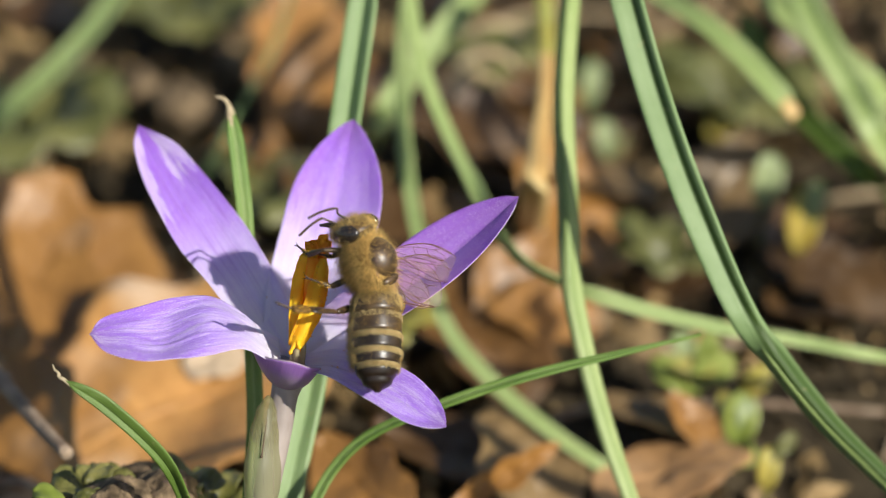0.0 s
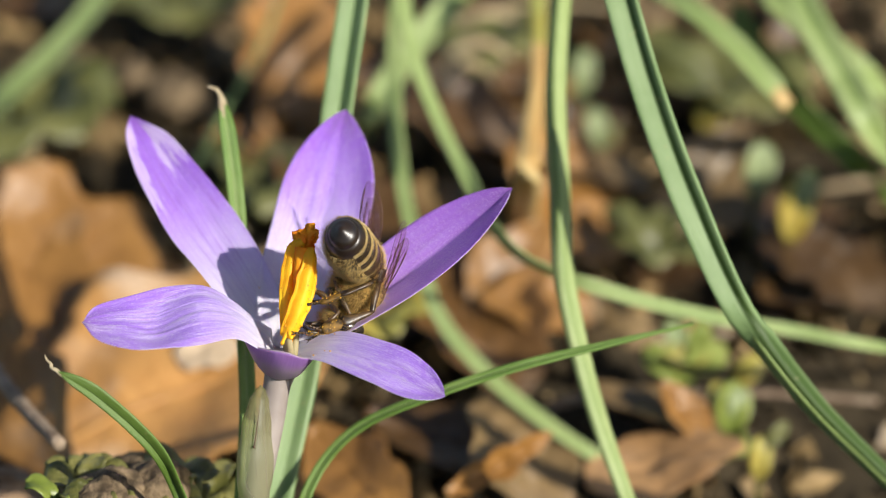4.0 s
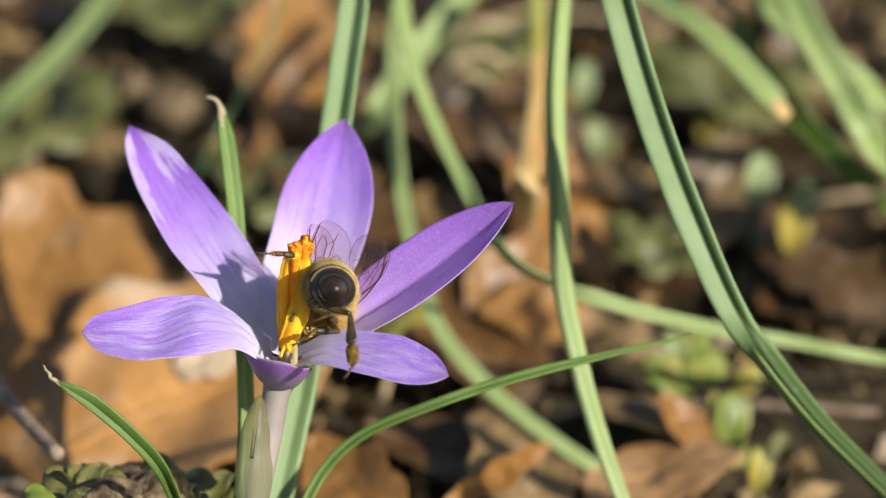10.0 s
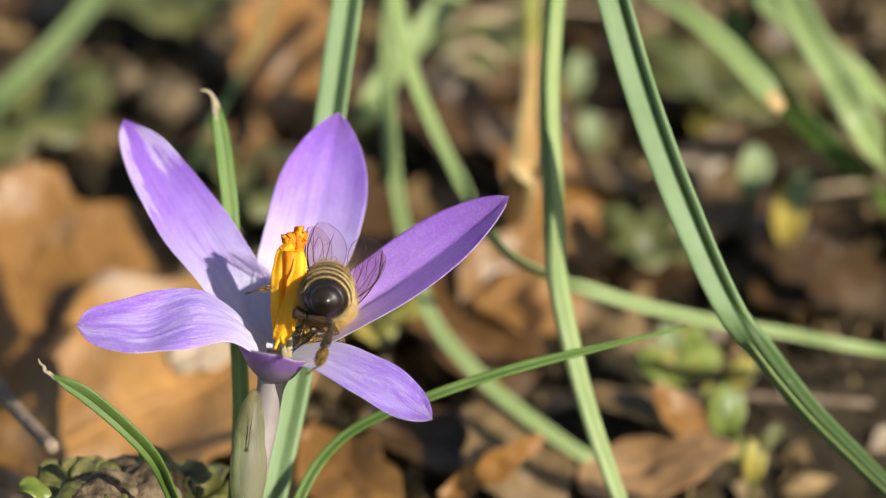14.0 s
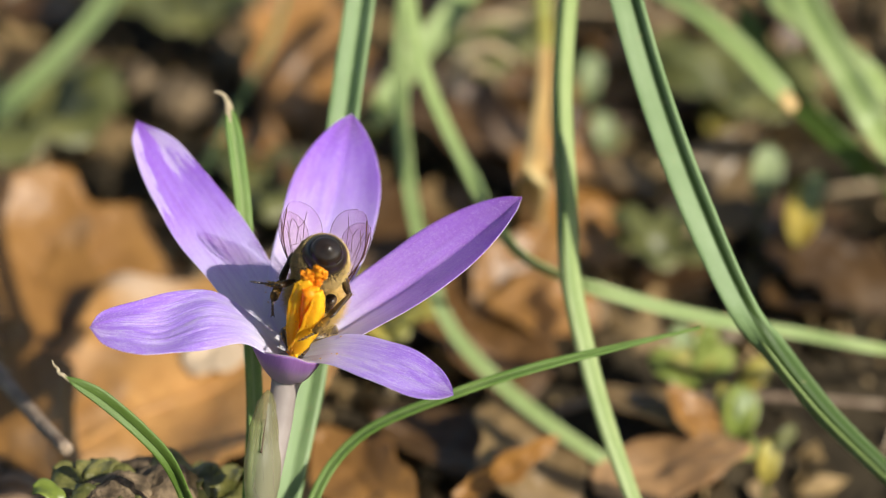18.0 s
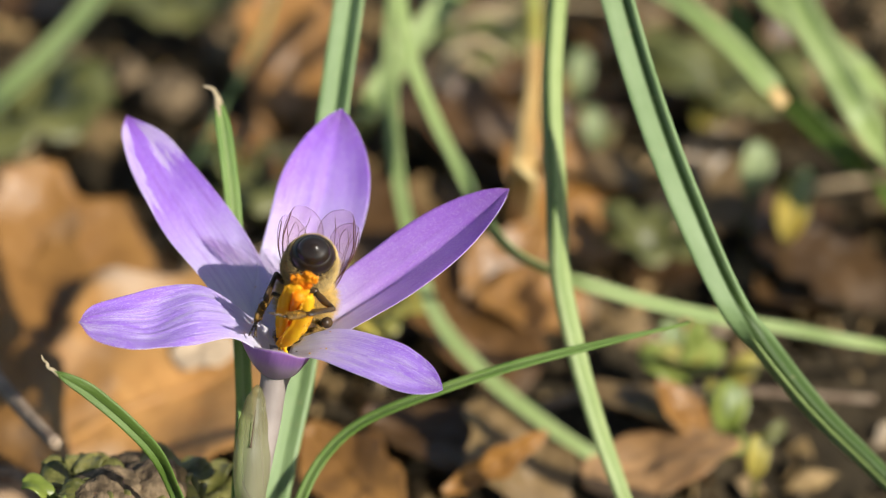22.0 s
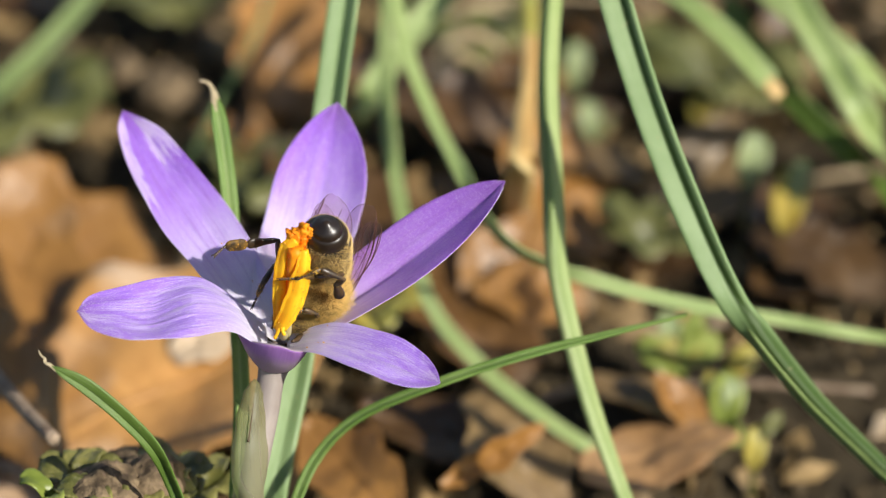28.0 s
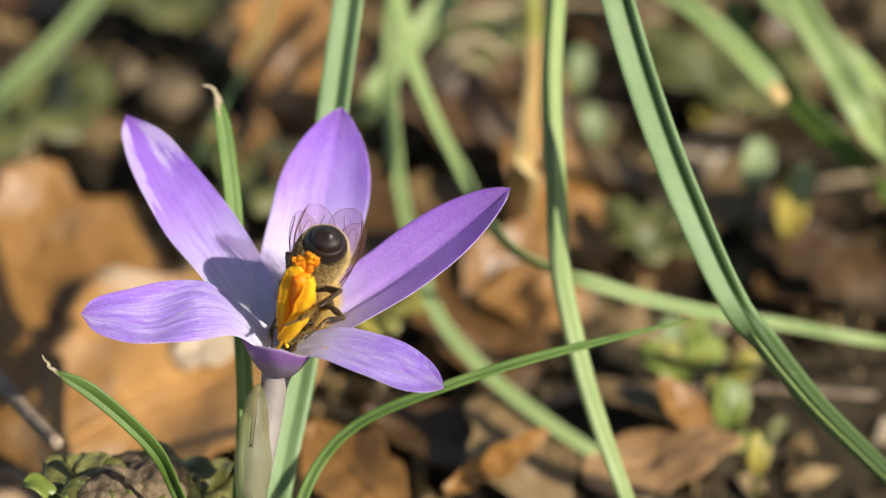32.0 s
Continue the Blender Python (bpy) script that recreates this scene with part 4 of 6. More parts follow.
for at, length, width, turn, tilt, roll, mat, label, more in (
    ((-25.46, 45.52, 7), 34, 22, 55, 26, -6, OAK, "large orange-brown dead oak leaf, lobed and curled", dict(seed=1, lobes=4)),
    ((-13.4, 29.73, 6), 40, 27, -70, 20, 10, TAN_LITTER, "tan dead oak leaf in the sun", dict(seed=2, lobes=3, curl=0.3)),
    # Added piece; its pale colour stands for a highlight on the tan leaf.
    ((-8.8, 34.0, 9.2), 7.5, 5.5, -62, 34, 26, GLARE_LITTER, "added pale leaf piece standing for a sunlit highlight", dict(seed=61, lobes=1, curl=0.3)),
    ((19.90, 20.98, 5.00), 15, 10, 35, 16, 8, PALE_LITTER, "brown dead leaf half under a green blade", dict(seed=51, lobes=2, curl=0.4)),
    ((13.18, 25.48, 4.00), 16, 9, 70, 12, -8, DARK_LITTER, "dark brown dead leaf near the flower, shade in its colour", dict(seed=52, lobes=1, curl=0.5)),
    ((22.17, 45.44, 5.00), 12, 8, 100, 14, -6, OAK, "russet dead leaf between the blades", dict(seed=54, lobes=2, curl=0.4)),
    ((-2.8, 90.24, 5), 24, 14, 20, 40, 10, OAK, "orange-brown dead leaf on edge", dict(seed=3)),
    ((33.39, 21.14, 5), 15, 9, -84, 10, -2, FLAT_LITTER, "flat brown dead leaf with straight edges", dict(seed=4, lobes=0.2, curl=0.1)),
    ((17.95, 16.3, 9), 11, 2.6, -42, 30, 50, OAK, "curled orange-brown leaf fragment", dict(seed=5, lobes=3, curl=1.2)),
    ((4.96, 17.76, 6), 15, 8, 30, 14, -15, OAK, "torn orange-brown leaf piece", dict(seed=6, lobes=2)),
    ((13.91, 76.97, 6), 26, 15, 80, 30, 0, DARK_LITTER, "dark red-brown dead leaf, shade in its colour", dict(seed=7)),
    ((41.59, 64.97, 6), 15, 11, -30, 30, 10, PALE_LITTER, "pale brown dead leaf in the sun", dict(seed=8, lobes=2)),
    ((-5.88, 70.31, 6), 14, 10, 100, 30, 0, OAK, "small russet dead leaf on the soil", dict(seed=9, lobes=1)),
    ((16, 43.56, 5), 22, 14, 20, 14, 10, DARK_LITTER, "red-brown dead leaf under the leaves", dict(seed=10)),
    ((52.7, 52.59, 4), 16, 9, 60, 6, -10, DARK_LITTER, "grey-brown crumpled dead leaf", dict(seed=11)),
    ((-30.1, 44.06, 6), 26, 16, -20, 24, 15, OAK, "brown lobed dead leaf, half shaded", dict(seed=13)),
    # Added leaf, turned from the sun to darken shadowed ground at the left.
    ((-27.01, 30.16, 6), 22, 11, 25, 8, -38, OAK, "added brown leaf on edge, standing in for shadow", dict(seed=16, lobes=2, curl=0.3)),
    ((25.58, 62.86, 6), 17, 13, 40, 30, 12, OAK, "warm brown dead leaf in the sun", dict(seed=17, lobes=2, curl=0.3)),
    ((20.3, 49.25, 5), 15, 10, -20, 20, 14, OAK, "rust-brown crumbling dead leaf", dict(seed=18, lobes=2)),
    ((29.9, 67.09, 6), 12, 9, 110, 26, 8, PALE_LITTER, "light brown crumpled dead leaf", dict(seed=19, lobes=2)),
    ((35.32, 27.02, 6), 7, 5, 40, 24, 4, OAK, "small triangular orange-brown leaf piece", dict(seed=20, lobes=1)),
    ((51.26, 56.97, 3), 13, 9, 80, 4, -14, DARK_LITTER, "dull brown dead leaf under a sprout", dict(seed=23, lobes=2, curl=0.4)),
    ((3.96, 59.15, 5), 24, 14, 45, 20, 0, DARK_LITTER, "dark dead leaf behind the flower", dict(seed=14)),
    ((32.34, 29.3, 5), 14, 7, 70, 10, 10, PALE_LITTER, "thin pale brown leaf strip", dict(seed=15, lobes=1)),
):
    dead_leaf(at, length, width, turn, tilt, roll, mat, label, **more)

# torn pieces between the large leaves, three shapes used again and again
rnd = random.Random(21)
KINDS = [dead_leaf((0, -60, 2), ln, wd, 0, 0, 0, mat, label, lobes=lb, curl=cu, seed=sd) for ln, wd, mat, label, lb, cu, sd in (
    (13, 8, DARK_LITTER, "dark brown torn leaf piece", 1, 0.9, 31), (10, 7, PALE_LITTER, "pale brown curled leaf piece", 2, 1.1, 32),
    (15, 6, OAK, "orange-brown twisted leaf piece", 1, 1.2, 33), (9, 8, DARK_LITTER, "small dark brown leaf scrap", 2, 0.6, 34), (12, 5, PALE_LITTER, "narrow straw-coloured dead leaf strip", 1, 0.8, 35))]
for i in range(120):
    x, y = rnd.uniform(-75, 110), rnd.uniform(18, 200)
    if x > 15 and y < 45:
        y += 70
    m = pose(x * MM, y * MM, (relief(x, y) + rnd.uniform(1, 3)) * MM, rnd.uniform(-35, 45), rnd.uniform(-35, 35), rnd.uniform(0, 360))
    if i < 5:
        KINDS[i].matrix_basis = m
    else:
        copy_thing(KINDS[rnd.choice((0, 0, 1, 2, 3, 3, 4))], m)


def twig(pts, r, label):
    ob = thing("twig", pts[0], label, "twig", "fallen twigs")
    part("stem", tube_bm([Vector(p) - Vector(pts[0]) for p in pts], [(0, r), (0.3, r * 0.85), (0.34, r * 1.15), (0.4, r * 0.8), (1, r * 0.7)], 26, 8), TWIG, ob)
    return ob


twig([(-31.94, 24.03, 19.5), (-26.43, 16.6, 19.35), (-22.59, 9.91, 20.26), (-18.94, 3.53, 21.61)], 0.85, "grey-brown twig with a broken pale end")
twig([(-30.29, 22.13, 2), (-27.12, 22.56, 3), (-23.7, 20.13, 3)], 0.6, "short brown twig on the soil")
twig([(22.95, 33.07, 2), (28.38, 33.99, 3), (34.98, 35.31, 3)], 0.5, "thin pale dry stalk on the soil")
twig([(32.27, 34.82, 2), (43.02, 34, 3), (54.93, 33.95, 2)], 0.5, "thin dry stalk on the soil")


def stuff(name, count, size, mat, label, seed, box, flat=0.6):
    """Many small pieces scattered on the soil, one mesh."""
    rnd = random.Random(seed)
    bm = bmesh.new()
    for _ in range(count):
        x, y = rnd.uniform(*box[0]), rnd.uniform(*box[1])
        s = size * rnd.uniform(0.4, 1.3) ** 1.5
        if flat < 0.3 and x > 18 and y < 45 and rnd.random() < 0.75:
            continue
        m = Matrix.Translation((x, y, relief(x, y) + s * 0.3)) @ Euler([rnd.uniform(0, 6) for _ in range(3)]).to_matrix().to_4x4() @ Matrix.Diagonal((s, s * rnd.uniform(0.5, 1), s * flat * rnd.uniform(0.5, 1), 1))
        vs = [bm.verts.new(m @ (Vector(d) * rnd.uniform(0.7, 1.15))) for d in ((1, 0, 0), (-1, 0, 0), (0, 1, 0), (0, -1, 0), (0, 0, 1), (0, 0, -1))]
        for a in (0, 1):
            for b in (2, 3):
                for c in (4, 5):
                    bm.faces.new((vs[a], vs[b], vs[c]))
    bmesh.ops.recalc_face_normals(bm, faces=bm.faces)
    ob = part(name, bm, mat, None, smooth=False)
    return tagged(ob, label, "soil litter", kind="stuff")


stuff("soil_crumbs", 9000, 1.1, CRUMB, "small dark crumbs of soil and grit", 5, ((-95, 120), (-25, 210)))
stuff("leaf_shreds", 5200, 2.4, SHRED, "brown shreds of dead leaves and straw", 6, ((-95, 120), (0, 210)), 0.12)


def seedling(at, size, mat, label, leaves=6, seed=0, rise=0.5):
    """A small weed: a rosette of spoon-shaped leaves on short stalks."""
    rnd = random.Random(seed)
    ob = thing("seedling", at, label, "seedling", "weeds on the soil")
    for i in range(leaves):
        a = i * 2.4 + rnd.uniform(-0.3, 0.3)
        s = size * rnd.uniform(0.7, 1.1)
        up = rise * rnd.uniform(0.5, 1.3)
        d = Vector((math.cos(a), math.sin(a), 0))
        pts = [Vector((0, 0, -1)), d * s * 0.3 + Vector((0, 0, s * up * 0.6)), d * s * 0.75 + Vector((0, 0, s * up)), d * s * 1.15 + Vector((0, 0, s * up * 0.8))]
        sf = tepal_surface(pts, ((0, 0, 1), (d.x * 0.3, d.y * 0.3, 1)), s * 0.42, 0.25, base=0.12, shape=3.2, wave=0.12 * s, seed=i)
        part("leaf", sheet_bm(sf, 8, 12, 0.3), mat, ob)
    return ob


for at, size, mat, label, leaves, rise in (
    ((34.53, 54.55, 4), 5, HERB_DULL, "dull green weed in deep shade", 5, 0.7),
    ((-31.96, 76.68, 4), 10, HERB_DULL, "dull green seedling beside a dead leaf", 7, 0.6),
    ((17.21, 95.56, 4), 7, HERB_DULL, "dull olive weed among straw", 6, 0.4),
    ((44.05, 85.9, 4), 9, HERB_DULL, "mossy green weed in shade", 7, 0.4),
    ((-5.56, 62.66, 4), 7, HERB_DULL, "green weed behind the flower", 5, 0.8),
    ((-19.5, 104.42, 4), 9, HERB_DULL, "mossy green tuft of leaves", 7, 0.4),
    ((7.15, 41.29, 6), 6, HERB_YELLOW, "yellow seedling with a red flush", 5, 0.5),
):
    seedling(at, size, mat, label, leaves, int(size * 10) + leaves, rise)
def sprout(at, label, leaves):
    """A young plant: oval leaves on short stalks, each (across, up, long, wide, lean, material)."""
    ob = thing("sprout", (at[0], at[1], 0), label, "seedling", "young sprouts on the soil")
    rt, upw, near = Vector((1, 0, 0)), Vector((0, 0.57, 0.82)), Vector((0, -0.82, 0.57))
    top = Vector((0, 0, at[2]))
    for i, (x, y, long, wide, lean, mat) in enumerate(leaves):
        d = rt * math.sin(lean) + upw * math.cos(lean)
        c = top + rt * x + upw * y
        a = c - d * long / 2
        part("stalk", tube_bm([(0, 0, -2), Vector((a.x * 0.5, a.y * 0.5, a.z * 0.55)), a], 0.3, 8, 6), HERB_DULL, ob)
        pts = [a, c - d * long * 0.2 + near * 0.3, c + d * long * 0.2 + near * 0.3, c + d * long / 2]
        sf = tepal_surface(pts, (tuple(near + upw * 0.5), tuple(near + rt * 0.4)), wide * 0.42, 0.45, base=0.2, shape=2.2, wave=0.2, seed=i)
        part("leaf", sheet_bm(sf, 10, 14, 0.35), mat, ob)
    return ob


for at, label, leaves in (
    ((45.35, 60.85, 11), "pale green oval leaf in the sun", [(0, 0, 5.6, 4.0, 0.2, HERB_PALE)]),
    ((49.02, 57.03, 9), "yellow-green sprout with broad oval leaves", [(-0.2, -0.2, 7.0, 4.4, 0.15, HERB_YELLOW), (0.7, 1.4, 4.6, 3.0, 0.3, HERB_PALE)]),
    ((29.74, 76.41, 6), "grey-green upright oval leaf", [(0, 0, 4.4, 3.0, -0.2, HERB_PALE), (1.5, -0.8, 2.8, 1.6, 0.6, HERB_DULL)]),
    ((28.69, 87.42, 6), "pale grey-green leaf standing among straw", [(0, 0, 5.6, 3.0, 0.1, HERB_PALE)]),
    ((42.69, 81.4, 5), "small dull yellow-green sprout", [(0, 0, 4.6, 4.2, 0.4, HERB_YELLOW)]),
    ((36.77, 35.87, 6), "small fresh green weed with round leaves", [(-1.5, 2.1, 2.8, 2.7, -0.3, HERB_PALE), (-2.2, -0.8, 5.4, 3.8, -1.0, HERB), (-1.2, -0.3, 3.6, 2.4, -0.8, HERB_YELLOW), (1.2, -0.3, 5.0, 3.6, 1.1, HERB), (0.8, 1.9, 3.2, 2.4, 0.5, HERB), (1.0, -0.6, 2.2, 1.5, 1.3, HERB_YELLOW)]),
    ((40.2, 29.13, 5), "pale green sprout with oval leaves", [(0, 0, 5.2, 4.2, 0.1, HERB), (0.5, 0.3, 3.4, 2.6, 0.1, HERB_PALE), (-1.2, 0.6, 4.2, 2.0, -0.2, HERB_YELLOW), (0.6, -3.0, 3.0, 2.2, 2.8, HERB)]),
    ((42.35, 23.09, 4), "withering orange-yellow sprout on brown litter", [(0, 0, 4.2, 2.7, 0.1, HERB_YELLOW), (1.4, 2.0, 3.4, 1.8, 0.7, HERB_DULL)]),
    ((42.17, 34.95, 5), "straw-coloured round leaf of a seedling", [(0, 0, 3.8, 3.0, 0.9, HERB_YELLOW)]),
):
    sprout(at, label, leaves)
for at, size, n in (((-16.25, -2.13, 23.99), 3.2, 7), ((-8.42, -0.66, 22.6), 3.6, 6), ((-13.5, -0.58, 22.71), 3.0, 6), ((-17.91, -5.99, 25.44), 2.6, 3), ((-6.35, 1.25, 20.1), 3.4, 5), ((-14.4, -5.89, 25.59), 2.6, 6), ((-11.23, -4.45, 24.15), 2.8, 7), ((-9.28, -3.89, 23.21), 3.0, 6)):
    seedling((at[0], at[1], at[2] - 2), size, HERB if n == 3 else HERB_MOSS, "crinkled dull green rosette on a soil mound", n, n + int(at[0] * 7), 0.4)


def clod(at, r, seed):
    """A lump of dry soil."""
    bm = bmesh.new()
    bmesh.ops.create_icosphere(bm, subdivisions=4, radius=r)
    for v in bm.verts:
        n = v.co.normalized()
        v.co *= 1 + 0.22 * noise.noise(n * 2 + Vector((seed, 0, 0))) + 0.12 * noise.noise(n * 6 + Vector((0, seed, 0))) + 0.05 * noise.noise(n * 17)
        v.co.z *= 0.7
    ob = part("soil_clod", bm, CLOD, None)
    ob.location = Vector(at) * MM
    return tagged(ob, "dry grey-brown crumbling clod of soil", "clod", "soil clods")


for at, r, seed in (((-13.95, -5.31, 22.93), 3.2, 1), ((-16.63, -0.82, 20.62), 2.6, 2), ((-10.39, -2.62, 21.54), 3.2, 3), ((-12.67, 1.2, 20.02), 2.6, 10), ((25.19, 49.51, 2), 3.4, 7), ((-22.21, 90.65, 4), 2.6, 8), ((-16.81, 86.47, 4), 3.2, 9)):
    clod(at, r, seed)

rnd = random.Random(8)
for i in range(26):
    x, y, a, ln = rnd.uniform(-70, 105), rnd.uniform(25, 190), rnd.uniform(0, 3.14), rnd.uniform(8, 26)
    d = Vector((math.cos(a), math.sin(a), 0)) * ln / 2
    c = Vector((x, y, relief(x, y) + rnd.uniform(1.5, 4)))
    straw = thing("straw", c - d, "thin pale dry straw on the litter", "straw", "dry straws")
    part("stem", tube_bm([Vector((0, 0, -1)), d + Vector((0, 0, rnd.uniform(0, 2))), 2 * d + Vector((0, 0, rnd.uniform(-1, 2)))], [(0, 0.4), (1, 0.25)], 10, 6), STRAW, straw)


for pts, r in ((((12.09, 78.53, 11.47), (13.89, 78.14, 14.40), (16.90, 78.83, 15.39), (19.66, 79.92, 13.46), (21.35, 83.65, 8.32)), 1.0), (((12.99, 74.26, 12.35), (15.08, 75.81, 14.56), (17.51, 77.17, 13.02), (18.80, 79.19, 8.92)), 0.9), (((14.55, 86.84, 12.88), (17.64, 87.55, 13.89), (21.41, 88.85, 12.27)), 0.8)):
    curl = thing("straw", pts[0], "curled straw-coloured dead grass blade", "straw", "dry straws")
    part("stem", tube_bm([Vector(p) - Vector(pts[0]) for p in pts], [(0, r), (0.7, r * 0.8), (1, r * 0.4)], 24, 8, 0.4), STRAW, curl)


# ---- honeybee ----
bee = thing("honeybee", (0, 0, 0), "striped honeybee dusted with pollen, gathering in the flower", "bee")
bee.scale = (1.06, 1.06, 1.06)


def fur_bm(spots, length, rnd, width=0.035, lay=(0, 0, 0)):
    """Fine tapering hairs from (place, normal) pairs."""
    verts, faces = [], []
    for p, n in spots:
        d = (n + Vector([rnd.uniform(-0.5, 0.5) for _ in range(3)]) + Vector(lay)).normalized()
        s = d.orthogonal().normalized()
        s.rotate(Matrix.Rotation(rnd.uniform(0, 6.28), 3, d))
        q = d.cross(s) * width * 0.6
        l = length * rnd.uniform(0.6, 1.2)
        k = len(verts)
        tip = p + d * l + Vector((0, 0, -0.1 * l))
        verts += [p + s * width, p - s * width, p + q, tip]
        faces += [(k, k + 1, k + 3), (k + 1, k + 2, k + 3), (k + 2, k, k + 3)]
    me = bpy.data.meshes.new("fur_tmp")
    me.from_pydata([tuple(v) for v in verts], [], faces)
    bm = bmesh.new()
    bm.from_mesh(me)
    bpy.data.meshes.remove(me)
    return bm


def on_ball(center, radii, count, rnd, keep=lambda d: True):
    out = []
    while len(out) < count:
        d = Vector([rnd.gauss(0, 1) for _ in range(3)]).normalized()
        if keep(d):
            r = Vector(radii)
            out.append((Vector(center) + Vector((d.x * r.x, d.y * r.y, d.z * r.z)), Vector((d.x / r.x, d.y / r.y, d.z / r.z)).normalized()))
    return out


def honeybee():
    rnd = random.Random(11)
    parts = {}
    # thorax with its coat
    thorax = part("thorax", ball_bm((0, 2.1, 0.2), (1.85, 2.15, 1.75), 24, 16), FUZZ, bee, "brown thorax under dense golden fur")
    part("scutellum", ball_bm((0, 0.72, 1.42), (1.0, 0.42, 0.42)), CHITIN, thorax)
    part("bald_patch", ball_bm((0.08, 2.25, 0.74), (1.62, 1.74, 1.46), 28, 18), CHITIN, thorax, "glossy dark bald patch")
    bare = lambda d: d.z > 0.3 and ((d.x - 0.1) / 0.92) ** 2 + ((d.y - 0.05) / 0.9) ** 2 < rnd.uniform(0.7, 1.1) and rnd.random() < 0.97
    part("fur", fur_bm(on_ball((0, 2.1, 0.2), (1.85, 2.15, 1.75), 12000, rnd, lambda d: not bare(d)), 0.9, rnd, 0.013, (0, -0.25, 0)), FUR, thorax, "golden brown fur")
    part("patch_down", fur_bm(on_ball((0.08, 2.25, 0.74), (1.55, 1.66, 1.4), 700, rnd, lambda d: d.z > 0.2), 0.25, rnd, 0.01), FUR, thorax, "sparse golden down")
    # head
    head = part("head", ball_bm((0, 4.85, -0.35), (1.7, 0.85, 1.55), 20, 14), CHITIN, bee, "dark triangular head")
    for s in (-1, 1):
        part("eye", ball_bm((s * 1.35, 4.85, -0.1), (0.55, 0.7, 1.15), 16, 12), EYE_M, head, "glossy black compound eye")
        feeler = [(-0.1, 5.55, -0.3), (-0.6, 6.3, -0.75), (-0.80, 6.8, -0.65), (-1.59, 6.93, -1.4), (-2.32, 6.8, -2.22)] if s > 0 else [(-0.6, 5.4, -0.9), (-1.1, 6.15, -1.53), (-1.5, 6.42, -1.7), (-2.21, 6.18, -2.38), (-2.81, 5.75, -3.08)]
        part("antenna", tube_bm(feeler, [(0, 0.1), (0.4, 0.07), (0.46, 0.1), (1, 0.09)], 26, 8), CHITIN, head, "black elbowed antenna")
    part("fur", fur_bm(on_ball((0, 4.85, -0.35), (1.7, 0.85, 1.55), 3200, rnd), 0.5, rnd, 0.012), FUR, head)
    part("tongue", tube_bm([(0, 5.2, -1.6), (0, 5.5, -2.4), (0, 5.6, -3.1)], [(0, 0.3), (1, 0.12)], 8, 7), CHITIN, head, "brown tongue")
    # abdomen in overlapping rings, hinged at the waist
    prof = [(0, 0.8), (0.05, 1.3), (0.16, 1.76), (0.42, 1.93), (0.62, 1.9), (0.8, 1.62), (0.92, 1.12), (1.0, 0.2)]
    length = 8.1

    def ring(v, grow=0.0):
        r = lerp(prof, v) + grow
        y = 0.6 - length * v
        drop = -0.35 * math.sin(math.pi * v) - 0.6 * v * v
        return [Vector((r * math.cos(a), y, drop + 0.92 * r * math.sin(a))) for a in [2 * math.pi * j / 28 for j in range(28)]]

    def dorsal_strip(v0, v1, grow):
        bm = bmesh.new()
        rows = []
        for i in range(5):
            v = v0 + (v1 - v0) * i / 4
            r = lerp(prof, v) + grow * (1 if 0 < i < 4 else 0.2)
            drop = -0.35 * math.sin(math.pi * v) - 0.6 * v * v
            rows.append([bm.verts.new((r * math.cos(a), 0.6 - length * v, drop + 0.92 * r * math.sin(a))) for a in [radians(2 + 176 * j / 30) for j in range(31)]])
        grid_faces(bm, rows)
        bmesh.ops.recalc_face_normals(bm, faces=bm.faces)
        return bm

    def barrel(v0, v1, flare, grow=0.0, n=6):
        bm = bmesh.new()
        rows = [[bm.verts.new(p) for p in ring(v0 + (v1 - v0) * i / n, grow + flare * (i / n))] for i in range(n + 1)]
        grid_faces(bm, rows, True)
        bm.faces.new(rows[0])
        bm.faces.new(rows[-1])
        bmesh.ops.recalc_face_normals(bm, faces=bm.faces)
        return bm
    cuts = [0.0, 0.27, 0.45, 0.6, 0.73, 0.86, 1.0]
    abdomen = part("abdomen", barrel(0.0, cuts[1] + 0.03, 0.05), WAX_BROWN, bee, "glossy dark abdomen with pale bands")
    for i in range(1, 6):
        part("segment", barrel(cuts[i], min(cuts[i + 1] + 0.025, 1.0), (0.05 if i < 4 else 0.012) if i < 5 else 0.0, 0.0), WAX_BROWN if i == 1 else SHELL, abdomen)
        if i < 5:
            a = cuts[i] + 0.028
            if i > 1:
                part("hair_band", dorsal_strip(a, a + 0.045, 0.03), BAND, abdomen, "pale straw band of short hairs")
            spots = []
            for _ in range(2800 if i > 1 else 900):
                v = a + 0.05 * rnd.random() ** 1.3 - 0.002
                a2 = rnd.uniform(0.05, 3.09)
                r2 = lerp(prof, v) + 0.04
                p = Vector((r2 * math.cos(a2), 0.6 - length * v, -0.35 * math.sin(math.pi * v) - 0.6 * v * v + 0.92 * r2 * math.sin(a2)))
                nrm = Vector((p.x, 0, p.z)).normalized()
                spots.append((p, nrm))
            part("band_hair", fur_bm(spots, 0.22, rnd, 0.011, (0, -1.6, 0)), PALE_HAIR, abdomen)
    for i in range(4):
        a, b = cuts[i], min(cuts[i + 1] + 0.01, 0.76)
        bm = bmesh.new()
        rows = []
        for j in range(6):
            v = max(a + (b - a) * j / 5, 0.03)
            r = lerp(prof, v) + 0.05 + 0.03 * (j / 5)
            drop = -0.35 * math.sin(math.pi * v) - 0.6 * v * v
            half = 78 * min(1, (1 - v) * 2.2)
